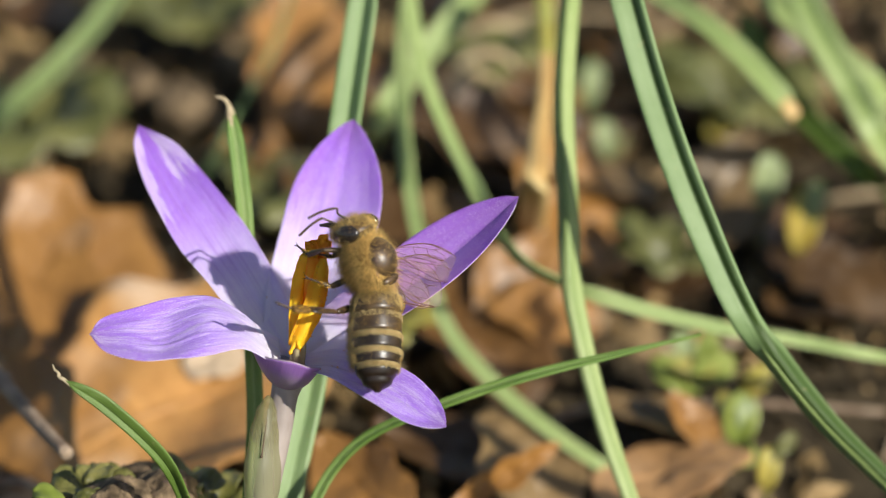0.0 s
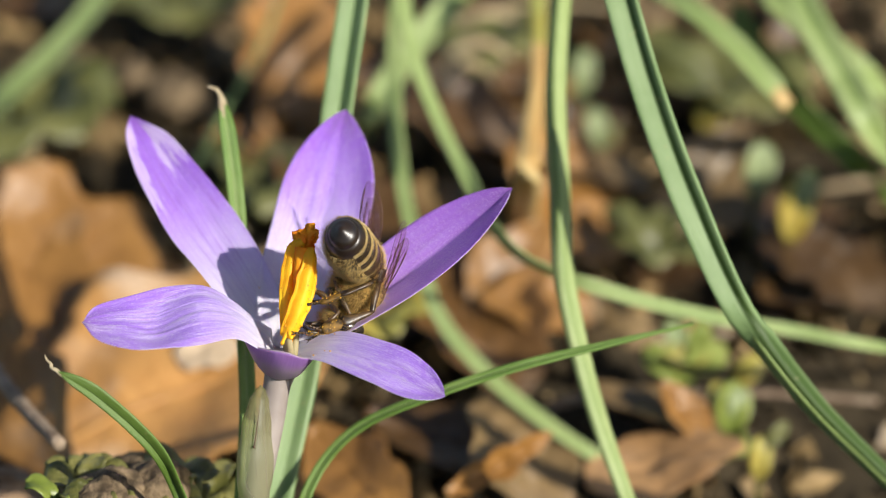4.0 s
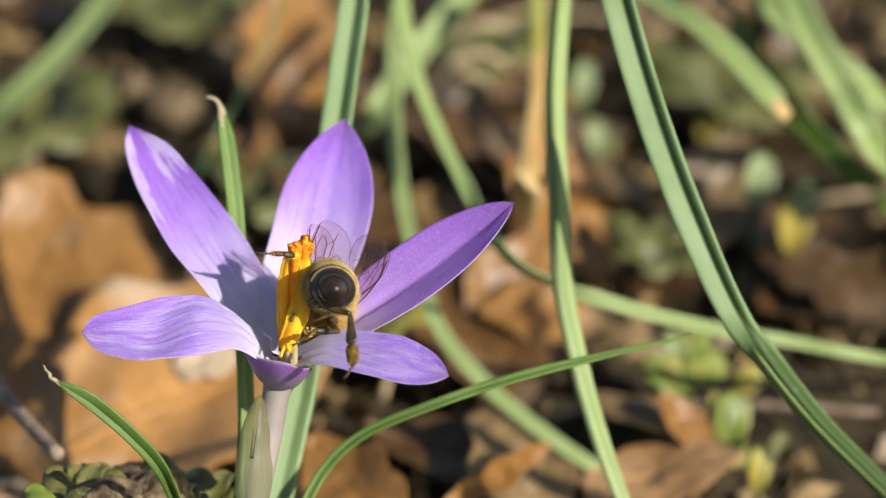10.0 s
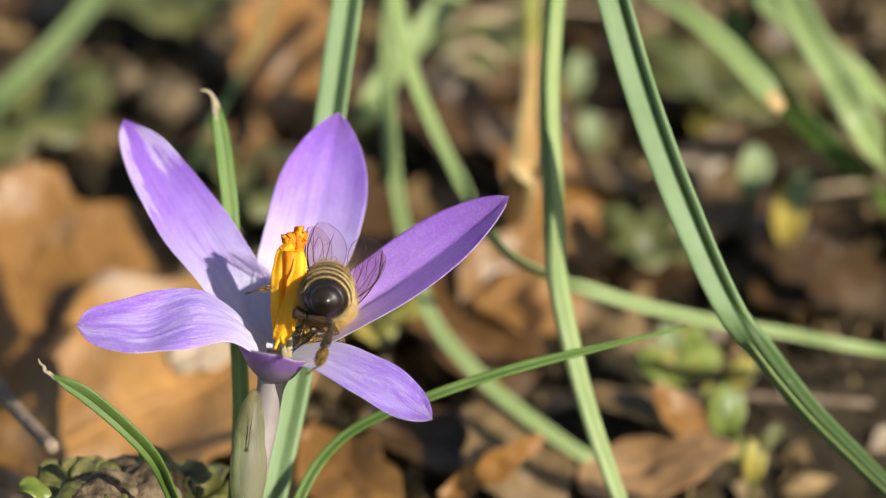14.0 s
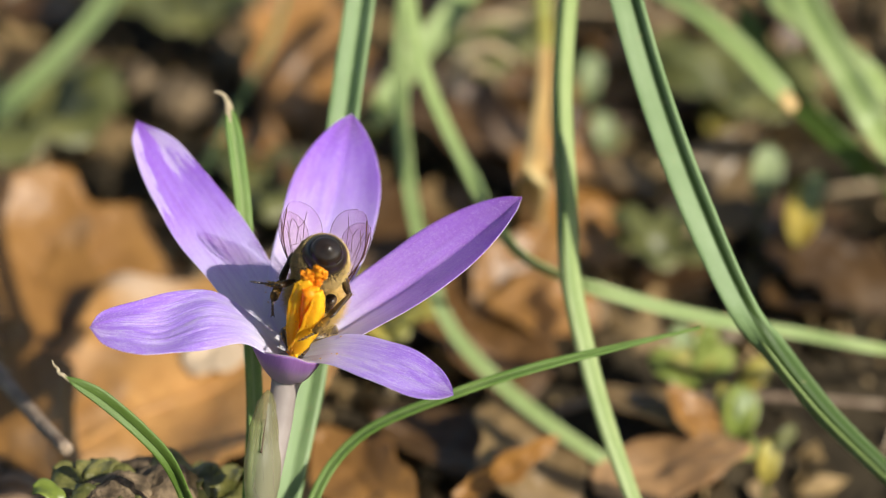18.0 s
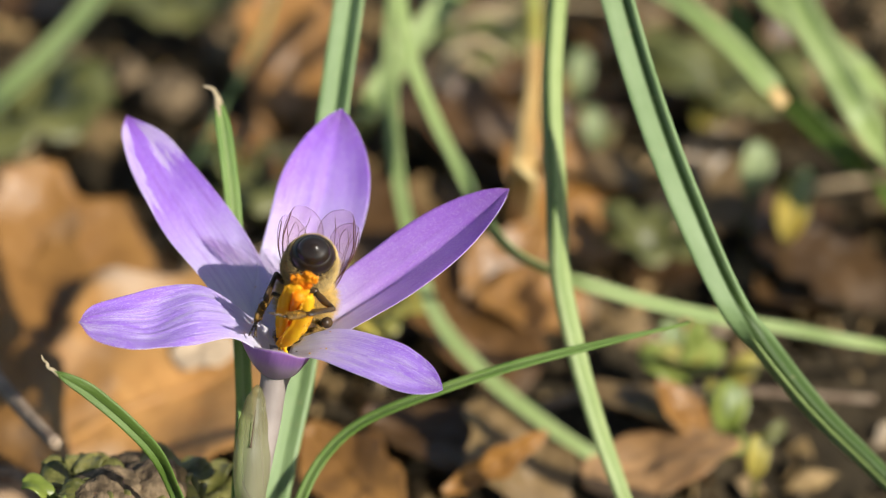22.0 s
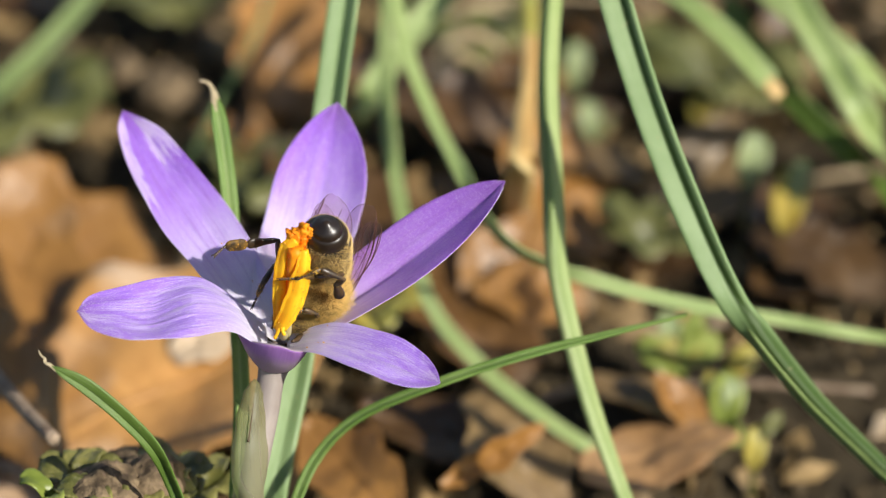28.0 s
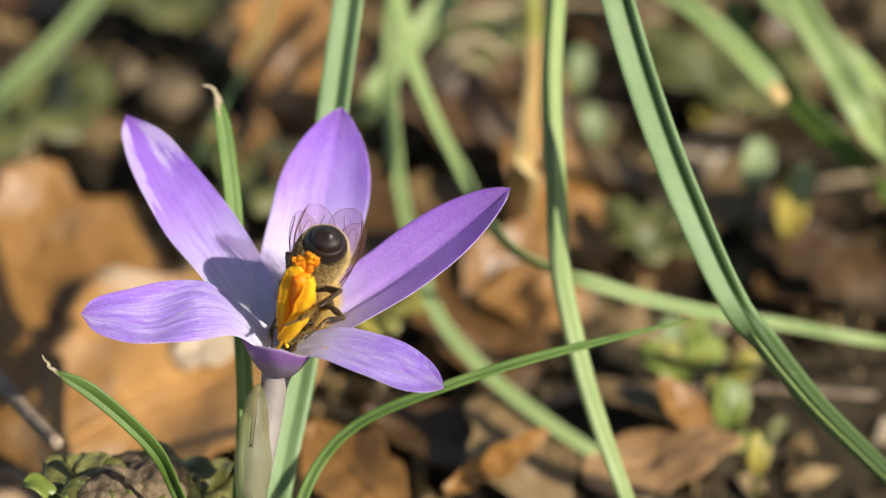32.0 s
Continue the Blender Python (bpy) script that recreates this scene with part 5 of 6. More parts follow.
            rows.append([bm.verts.new((r * math.cos(q), 0.6 - length * v, drop + 0.92 * r * math.sin(q))) for q in [radians(270 - half + 2 * half * n / 24) for n in range(25)]])
        grid_faces(bm, rows)
        bmesh.ops.recalc_face_normals(bm, faces=bm.faces)
        part("belly_plate", bm, PLATE, abdomen, "brown downy belly plate")
    spots = []
    for _ in range(1100):
        v, a2 = 0.8 - 0.74 * rnd.random(), rnd.uniform(-0.4, 3.54)
        r2 = lerp(prof, v) + 0.03
        spots.append((Vector((r2 * math.cos(a2), 0.6 - length * v, -0.35 * math.sin(math.pi * v) - 0.6 * v * v + 0.92 * r2 * math.sin(a2))), Vector((math.cos(a2), 0, math.sin(a2)))))
    part("back_down", fur_bm(spots, 0.26, rnd, 0.007, (0, -1.0, 0)), FUR, abdomen, "sparse fine golden down")
    spots = []
    for _ in range(7500):
        v = 0.03 + 0.74 * rnd.random() ** 1.4
        a = rnd.uniform(math.pi * 0.97, math.pi * 2.03)
        r = lerp(prof, v)
        spots.append((Vector((r * math.cos(a), 0.6 - length * v, -0.35 * math.sin(math.pi * v) - 0.6 * v * v + 0.92 * r * math.sin(a))), Vector((math.cos(a), 0, math.sin(a)))))
    for _ in range(1500):
        v = rnd.uniform(0.01, 0.23)
        a = rnd.uniform(0, math.pi)
        r = lerp(prof, v)
        spots.append((Vector((r * math.cos(a), 0.6 - length * v, 0.92 * r * math.sin(a) - 0.35 * math.sin(math.pi * v))), Vector((math.cos(a), 0, math.sin(a)))))
    part("fur", fur_bm(spots, 0.5, rnd, 0.012, (0, -0.9, 0)), BELLY, abdomen, "pale belly fur")
    parts["abdomen"] = abdomen
    # wings, folded back over the abdomen
    def wing(name, s, root, span, chord, cells):
        def surface(u, v):
            full = chord * (0.16 + 0.84 * math.sin(math.pi * min(0.5, v * 0.62)) ** 1.1)
            h = full * max(1 - max(0, (v - 0.55) / 0.45) ** 2.4, 0) ** 0.6
            front = 0.14 * chord * math.sin(math.pi * v) - 0.3 * (full - h)
            return Vector((s * (front - h * (u + 1) / 2), -span * v, 0.12 * math.sin(u * 6) * (1 - v) + 0.25 * v * v))
        w = part(name, sheet_bm(surface, 14, 30, 0.02), WING, bee, "clear veined wing", origin=root)
        for line in cells:
            part("vein", tube_bm([surface(u, min(v * 1.08, 0.93)) for u, v in line], 0.045 if line is cells[0] else 0.022, 14, 5), VEIN, w)
        part("vein", tube_bm([surface(1, i / 14 * 0.985) for i in range(15)], 0.016, 40, 5), VEIN, w)
        part("vein", tube_bm([surface(-1, i / 14 * 0.985) for i in range(15)], 0.022, 40, 5), VEIN, w)
        return w
    fore = [[(-0.98, 0.0), (-0.97, 0.3), (-0.97, 0.6), (-0.9, 0.86)], [(-0.9, 0.0), (-0.75, 0.3), (-0.7, 0.6), (-0.88, 0.72)],
            [(0.2, 0.02), (0.1, 0.3), (0.0, 0.5), (0.2, 0.72)], [(0.8, 0.05), (0.75, 0.3), (0.6, 0.45)], [(-0.75, 0.3), (-0.3, 0.33), (0.1, 0.3)],
            [(-0.72, 0.5), (-0.35, 0.52), (0.02, 0.5)], [(-0.35, 0.52), (-0.2, 0.66), (-0.45, 0.76), (-0.7, 0.62)], [(0.02, 0.5), (0.4, 0.55), (0.7, 0.5)], [(-0.2, 0.66), (0.2, 0.72), (0.5, 0.8)]]
    hind = [[(-0.97, 0.0), (-0.97, 0.5), (-0.8, 0.85)], [(-0.3, 0.02), (-0.35, 0.4), (-0.2, 0.8)], [(0.5, 0.05), (0.4, 0.4), (0.4, 0.6)], [(-0.35, 0.4), (0.0, 0.45), (0.4, 0.4)]]
    for s in (-1, 1):
        parts["forewing", s] = wing("forewing", s, (s * 1.3, 2.6, 1.55), 8.9, 3.2, fore)
        parts["hindwing", s] = wing("hindwing", s, (s * 1.4, 1.7, 1.35), 6.6, 2.3, hind)
    # legs
    def hairs(line, r, count, long):
        spots = []
        for _ in range(count):
            i = rnd.randrange(len(line) - 1)
            n = Vector([rnd.gauss(0, 1) for _ in range(3)]).normalized()
            spots.append((line[i].lerp(line[i + 1], rnd.random()) + n * r * 0.7, n))
        return fur_bm(spots, long, rnd, 0.011)

    def grains(p, q, r, count):
        bm = bmesh.new()
        for _ in range(count):
            n = Vector([rnd.gauss(0, 1) for _ in range(3)]).normalized()
            ball_bm(p.lerp(q, rnd.random()) + n * r, [rnd.uniform(0.025, 0.055)] * 3, 5, 4, bm)
        return bm

    def tarsus(bm, a, t, r):
        """Four small beads and a pair of claws."""
        for i in range(4):
            p, q = a.lerp(t, i / 4), a.lerp(t, (i + 0.9) / 4)
            tube_bm([p, p.lerp(q, 0.5), q], [(0, r * 0.6), (0.8, r), (1, r * 0.5)], 5, 7, 1.0, bm)
        d = (t - a).normalized()
        o = d.orthogonal().normalized()
        for k in (-1, 1):
            tube_bm([t, t + d * 0.12 + o * k * 0.12, t + d * 0.26 + o * k * 0.12], [(0, r * 0.5), (1, r * 0.15)], 5, 5, 1.0, bm)

    def leg(name, s, hip, knee, ankle, toe, r, label):
        h = Vector((s * hip[0], hip[1], hip[2]))
        k, a, t = [Vector((s * p[0], p[1], p[2])) - h for p in (knee, ankle, toe)]
        bm = tube_bm([(0, 0, 0), k * 0.5, k], [(0, r * 0.7), (0.4, r), (1, r * 0.6)], 8, 9)
        tube_bm([k, k.lerp(a, 0.5), a], [(0, r * 0.6), (0.75, r * 1.1), (1, r * 0.8)], 10, 10, 0.85, bm)
        b = a.lerp(t, 0.45)
        tube_bm([a, a.lerp(b, 0.5), b], [(0, r * 0.7), (0.5, r * 0.85), (1, r * 0.6)], 8, 10, 0.8, bm)
        tarsus(bm, b, t, r * 0.42)
        tube_bm([(0, 0, 0), (-s * 0.35, 0.1, 0.5), (-s * 0.8, 0.2, 1.0)], [(0, r * 0.9), (1, r * 1.7)], 6, 9, 1.0, bm)
        ob = part(name, bm, CHITIN, bee, label, origin=h)
        part("leg_hair", hairs([Vector((0, 0, 0)), k, a, b], r, 220, 0.28), LEG_HAIR, ob)
        part("pollen_grains", grains(a, b, r * 0.8, 40), POLLEN, ob, "yellow pollen grains")
        return ob

    def flat(z0, z1, widths, thick, lean=0.0):
        """A flattened limb along -z, its broad side in the y-z plane."""
        bm = bmesh.new()
        rows = []
        for i in range(11):
            f = i / 10
            w, z = lerp(widths, f), z0 + (z1 - z0) * f
            edge = 0.55 if i in (0, 10) else 1.0
            rows.append([bm.verts.new((thick * edge * math.cos(q), lean * f + w * edge * math.sin(q), z)) for q in [2 * math.pi * j / 14 for j in range(14)]])
        grid_faces(bm, rows, True)
        bm.faces.new(rows[0])
        bm.faces.new(rows[-1])
        bmesh.ops.recalc_face_normals(bm, faces=bm.faces)
        return bm

    def joined(pieces):
        """One bmesh out of several, each with its own material slot."""
        out = bmesh.new()
        for slot, bm in enumerate(pieces):
            me = bpy.data.meshes.new("piece")
            bm.to_mesh(me)
            bm.free()
            old = len(out.faces)
            out.from_mesh(me)
            out.faces.ensure_lookup_table()
            for fc in out.faces[old:]:
                fc.material_index = slot
            bpy.data.meshes.remove(me)
        return out

    def hind_leg(s, hip):
        """A slender thigh and a hinged shank that broadens to a flat, pollen-brushed foot."""
        lf, lt = 2.4, 2.5
        bm = tube_bm([(0, 0, 0), (0, 0.06, -lf * 0.5), (0, 0, -lf)], [(0, 0.22), (0.4, 0.29), (0.8, 0.23), (1, 0.18)], 12, 12)
        tube_bm([(0, 0, 0.05), (-s * 0.1, 0.1, 0.5), (-s * 0.2, 0.2, 1.0)], [(0, 0.3), (1, 0.5)], 6, 9, 1.0, bm)
        thigh = part("hind_leg", bm, CHITIN, bee, "dark hind leg with a broad pollen-dusted foot", origin=hip)
        part("leg_hair", hairs([Vector((0, 0, 0)), Vector((0, 0, -lf))], 0.3, 130, 0.28), LEG_HAIR, thigh)
        knee, ankle, heel, toe = Vector((0, 0, 0)), Vector((0, 0, -lt)), Vector((0, -0.1, -lt - 1.7)), Vector((0, 0.55, -lt - 2.5))
        dark = flat(0.05, -lt, [(0, 0.15), (0.3, 0.25), (0.8, 0.42), (1, 0.4)], 0.17)
        tarsus(dark, heel, toe, 0.13)
        foot = flat(-lt + 0.04, -lt - 1.7, [(0, 0.34), (0.3, 0.5), (0.8, 0.46), (1, 0.28)], 0.2, -0.1)
        brush = hairs([ankle, heel], 0.45, 110, 0.2)
        rim = hairs([knee.lerp(ankle, 0.3), ankle], 0.42, 60, 0.26)
        pollen = grains(ankle.lerp(heel, 0.1), heel, 0.36, 30)
        shank = part("shank", joined([dark, foot, brush, rim, pollen]), CHITIN, thigh, "broad glossy dark shank with a golden pollen brush", origin=(0, 0, -lf))
        for m in (POLLEN_GOLD, LEG_HAIR, LEG_HAIR, POLLEN):
            shank.data.materials.append(m)
        return thigh, shank
    for s, side in ((-1, "left"), (1, "right")):
        knee, ankle, toe = ((1.9, 4.2, -2.2), (1.4, 3.9, -3.9), (0.7, 4.6, -5.2)) if s < 0 else ((1.2, 3.2, -2.4), (0.5, 3.0, -3.3), (-0.3, 3.6, -4.0))
        parts["fore_" + side] = leg("foreleg", s, (0.7, 3.6, -1.3), knee, ankle, toe, 0.22, "thin hairy foreleg")
        parts["mid_" + side] = leg("middle_leg", s, (0.9, 2.4, -1.5), (2.6, 2.9, -2.2), (2.3, 2.6, -4.2), (1.4, 3.6, -5.6), 0.26, "dark hairy middle leg")
        parts["hind_" + side], parts["hind_" + side + "_tibia"] = hind_leg(s, (s * 1.0, 0.9, -1.4))
    return parts


BEE = honeybee()


# ---- what moves ----
def motions():
    walk(bee, [
        (0, pose(0.00726, -0.00188, 0.04230, 63.4, 10.8, 59.5)),
        (0.5, pose(0.00664, -0.00120, 0.04328, 53.3, 13.3, 45.9)),
        (1, pose(0.00749, 0.00139, 0.04470, -57.4, 39.3, -41.0)),
        (1.5, pose(0.00834, 0.00147, 0.04481, -54.8, 21.5, -31.9)),
        (2, pose(0.00865, 0.00135, 0.04465, -62.6, 21.8, -30.5)),
        (2.25, pose(0.00868, 0.00041, 0.04330, -66.5, 25.7, -77.7)),
        (2.5, pose(0.00774, -0.00031, 0.04227, -98.5, -18.4, -126.5)),
        (3, pose(0.00731, 0.00194, 0.04025, -130.0, -4.2, -74.4)),
        (3.5, pose(0.00702, 0.00395, 0.03964, -119.0, -20.4, -70.3)),
        (5.5, pose(0.00653, 0.00351, 0.04088, -124.0, 4.1, -47.7)),
        (6, pose(0.00584, 0.00337, 0.04070, -124.0, 4.1, -47.7)),
        (7, pose(0.00494, 0.00273, 0.04014, -115.4, 5.6, -42.0)),
        (8, pose(0.00448, 0.00290, 0.03908, -110.4, -0.4, -26.5)),
        (9, pose(0.00465, 0.00322, 0.03953, -110.4, -0.4, -26.5)),
        (10, pose(0.00395, 0.00336, 0.03970, -110.4, -0.4, -26.5)),
        (11, pose(0.00431, 0.00368, 0.04017, -110.4, -0.4, -26.5)),
        (12, pose(0.00469, 0.00336, 0.03972, -110.4, -0.4, -26.5)),
        (13, pose(0.00437, 0.00315, 0.03943, -110.4, -0.4, -26.5)),
        (14, pose(0.00446, 0.00301, 0.03919, -110.4, -0.4, -26.5)),
        (14.5, pose(0.00412, 0.00297, 0.03916, -110.4, -0.4, -26.5)),
        (16.5, pose(0.00447, 0.00318, 0.03949, -110.4, -0.4, -26.5)),
        (17, pose(0.00353, 0.00329, 0.03964, -110.4, -0.4, -26.5)),
        (18, pose(0.00230, 0.00340, 0.03992, -107.7, -0.7, -11.8)),
        (19, pose(0.00438, 0.00318, 0.03947, -110.4, -0.4, -26.5)),
        (20, pose(0.00449, 0.00300, 0.03922, -110.4, -0.4, -26.5)),
        (21, pose(0.00424, 0.00320, 0.03941, -112.8, 3.1, -24.0)),
        (22, pose(0.00239, 0.00308, 0.03942, -107.7, 0.1, -9.1)),
        (23, pose(0.00298, 0.00325, 0.03965, -107.7, 1.0, -6.4)),
        (24, pose(0.00250, 0.00355, 0.04000, -107.5, 1.1, -0.4)),
        (25, pose(0.00324, 0.00345, 0.03988, -108.4, -0.1, -18.8)),
        (25.5, pose(0.00353, 0.00344, 0.03950, -114.6, -2.0, -25.8)),
        (27.5, pose(0.00459, 0.00377, 0.03979, -118.2, -3.8, -32.4)),
        (28, pose(0.00428, 0.00338, 0.03926, -118.3, -2.7, -30.4)),
        (28.5, pose(0.00417, 0.00317, 0.03938, -111.3, -1.1, -22.2)),
        (29, pose(0.00409, 0.00290, 0.03916, -108.4, -0.1, -18.8)),
        (29.5, pose(0.00422, 0.00301, 0.03933, -108.4, -0.1, -18.8)),
        (30, pose(0.00337, 0.00327, 0.03970, -108.4, -0.1, -18.8)),
        (31, pose(0.00305, 0.00320, 0.03957, -108.4, -0.1, -18.8)),
        (32, pose(0.00272, 0.00311, 0.03945, -108.4, -0.1, -18.8)),
    ])
    walk(BEE["abdomen"], [
        (0, pose(0, 0, 0, -4.8, -20.3, -30.6)),
        (0.5, pose(0, 0, 0, 14.0, -10.6, -40.5)),
        (1, pose(0, 0, 0, 85.0, -23.4, -0.5)),
        (1.5, pose(0, 0, 0, 82.2, 14.0, -0.5)),
        (2, pose(0, 0, 0, 76.6, 18.5, -4.6)),
        (2.25, pose(0, 0, 0, 58.1, -4.8, 4.7)),
        (2.5, pose(0, 0, 0, 58.8, -46.6, 46.8)),
        (3, pose(0, 0, 0, 74.7, -36.0, 30.2)),
        (3.5, pose(0, 0, 0, 37.4, -21.9, 42.1)),
        (5.5, pose(0, 0, 0, 68.0, -13.5, 43.9)),
        (6, pose(0, 0, 0, 65.6, -13.0, 43.6)),
        (7, pose(0, 0, 0, 60.5, -3.9, 38.1)),
        (8, pose(0, 0, 0, 71.7, -31.7, 6.4)),
        (9, pose(0, 0, 0, 81.5, -29.0, 1.8)),
        (10, pose(0, 0, 0, 68.1, -26.5, 11.3)),
        (11, pose(0, 0, 0, 70.5, -28.5, 12.1)),
        (12, pose(0, 0, 0, 67.2, -17.9, 15.1)),
        (13, pose(0, 0, 0, 69.8, -14.2, 16.5)),
        (14, pose(0, 0, 0, 76.7, -23.2, 10.0)),
        (14.5, pose(0, 0, 0, 78.4, -31.3, 6.2)),
        (16.5, pose(0, 0, 0, 78.4, -27.9, 1.4)),
        (17, pose(0, 0, 0, 82.5, -34.4, -3.4)),
        (18, pose(0, 0, 0, 49.8, -11.0, 15.7)),
        (19, pose(0, 0, 0, 90.1, -29.2, -5.6)),
        (20, pose(0, 0, 0, 88.3, -24.0, -2.1)),
        (21, pose(0, 0, 0, 57.4, -20.6, 6.7)),
        (22, pose(0, 0, 0, 50.6, -11.0, 6.9)),
        (23, pose(0, 0, 0, 54.3, -5.4, 3.0)),
        (24, pose(0, 0, 0, 53.4, -1.2, -0.8)),
        (25, pose(0, 0, 0, 40.8, -9.1, 10.0)),
        (25.5, pose(0, 0, 0, 40.5, 2.2, 9.2)),
        (27.5, pose(0, 0, 0, 40.2, 6.0, 10.8)),
        (28, pose(0, 0, 0, 48.0, -15.0, 10.7)),
        (28.5, pose(0, 0, 0, 44.8, -14.5, 9.8)),
        (29, pose(0, 0, 0, 41.0, -13.6, 4.9)),
        (29.5, pose(0, 0, 0, 48.3, -19.2, 6.9)),
        (30, pose(0, 0, 0, 46.4, -22.8, 8.3)),
        (31, pose(0, 0, 0, 40.6, -22.8, 8.3)),
        (32, pose(0, 0, 0, 41.9, -23.2, 8.5)),
    ])
    walk(BEE["hind_left"], [
        (0, pose(-0.0007, -0.0008, -0.0019, -93, 38, -105)),
        (0.5, pose(0.0008, 0.0011, -0.0014, -111, 26, -49)),
        (0.75, pose(-0.0000, 0.0012, -0.0013, -84, 28, -111)),
        (1, pose(-0.0009, 0.0011, -0.0011, -48, 30, -159)),
        (2, pose(-0.0009, 0.0012, 0.0003, -77, 6, -159)),
        (2.25, pose(-0.0012, 0.0018, 0.0001, -65, -16, -95)),
        (2.5, pose(-0.0014, 0.0024, -0.0001, -84, -36, -19)),
        (3, pose(-0.0001, 0.0002, 0.0013, -67, 22, -55)),
        (3.25, pose(0.0001, 0.0003, 0.0013, -49, 1, 14)),
        (3.5, pose(0.0004, 0.0004, 0.0012, -60, -23, 81)),
        (6, pose(0.0007, 0.0001, -0.0004, -40, -49, 78)),
        (7, pose(0.0001, -0.0002, -0.0000, -12, -31, 33)),
        (8, pose(-0.0006, -0.0004, 0.0005, -6, -3, 4)),
        (14, pose(-0.0009, -0.0004, 0.0004, -6, -21, 10)),
        (17, pose(-0.0020, 0.0015, -0.0006, -52, -5, 7)),
        (18, pose(-0.0012, 0.0010, -0.0001, -79, 19, -9)),
        (18.5, pose(-0.0010, 0.0005, 0.0002, -41, 6, 9)),
        (19, pose(-0.0008, -0.0001, 0.0004, -7, -16, 16)),
        (20, pose(-0.0008, -0.0001, 0.0004, -8, -16, 17)),
        (22, pose(-0.0013, 0.0007, -0.0006, -32, 14, -1)),
        (23, pose(-0.0012, 0.0008, -0.0011, -38, 28, -7)),
        (24, pose(-0.0017, 0.0009, -0.0021, -42, 18, -7)),
        (25, pose(-0.0015, 0.0008, -0.0019, -80, 58, -10)),
        (25.5, pose(-0.0016, 0.0008, -0.0021, -68, 52, -1)),
        (27.5, pose(-0.0019, 0.0011, -0.0028, -54, 18, 11)),
        (28, pose(-0.0023, 0.0004, -0.0027, -53, 29, 18)),
        (28.5, pose(-0.0025, 0.0006, -0.0026, -56, 27, 14)),
        (29, pose(-0.0027, 0.0006, -0.0024, -54, 33, 12)),
        (29.25, pose(-0.0024, 0.0008, -0.0022, -99, 66, -38)),
        (29.5, pose(-0.0022, 0.0009, -0.0019, -177, 48, -121)),
        (30, pose(-0.0018, 0.0012, -0.0015, 155, 49, -158)),
        (30.5, pose(-0.0016, 0.0010, -0.0013, -79, 57, -31)),
        (31, pose(-0.0015, 0.0008, -0.0011, -58, -6, -8)),
        (32, pose(-0.0011, 0.0008, -0.0011, -84, -27, -13)),
    ])
    walk(BEE["hind_left_tibia"], [(t, pose(0, 0, -0.00240, a, 0, 0)) for t, a in (
        (0, 21), (0.5, 55), (0.75, 55), (1, 55), (2, 55), (2.25, 55), (2.5, 55), (3, 55), (3.25, 55), (3.5, 55), (6, 55), (7, 55), (8, 55), (14, 55), (17, 85), (18, 119), (18.5, 87), (19, 55), (20, 55), (22, 73), (23, 65), (24, 82), (25, 112), (25.5, 112), (27.5, 76), (28, 76), (28.5, 117), (29, 112), (29.25, 134), (29.5, 156), (30, 146), (30.5, 120), (31, 95), (32, 125))])
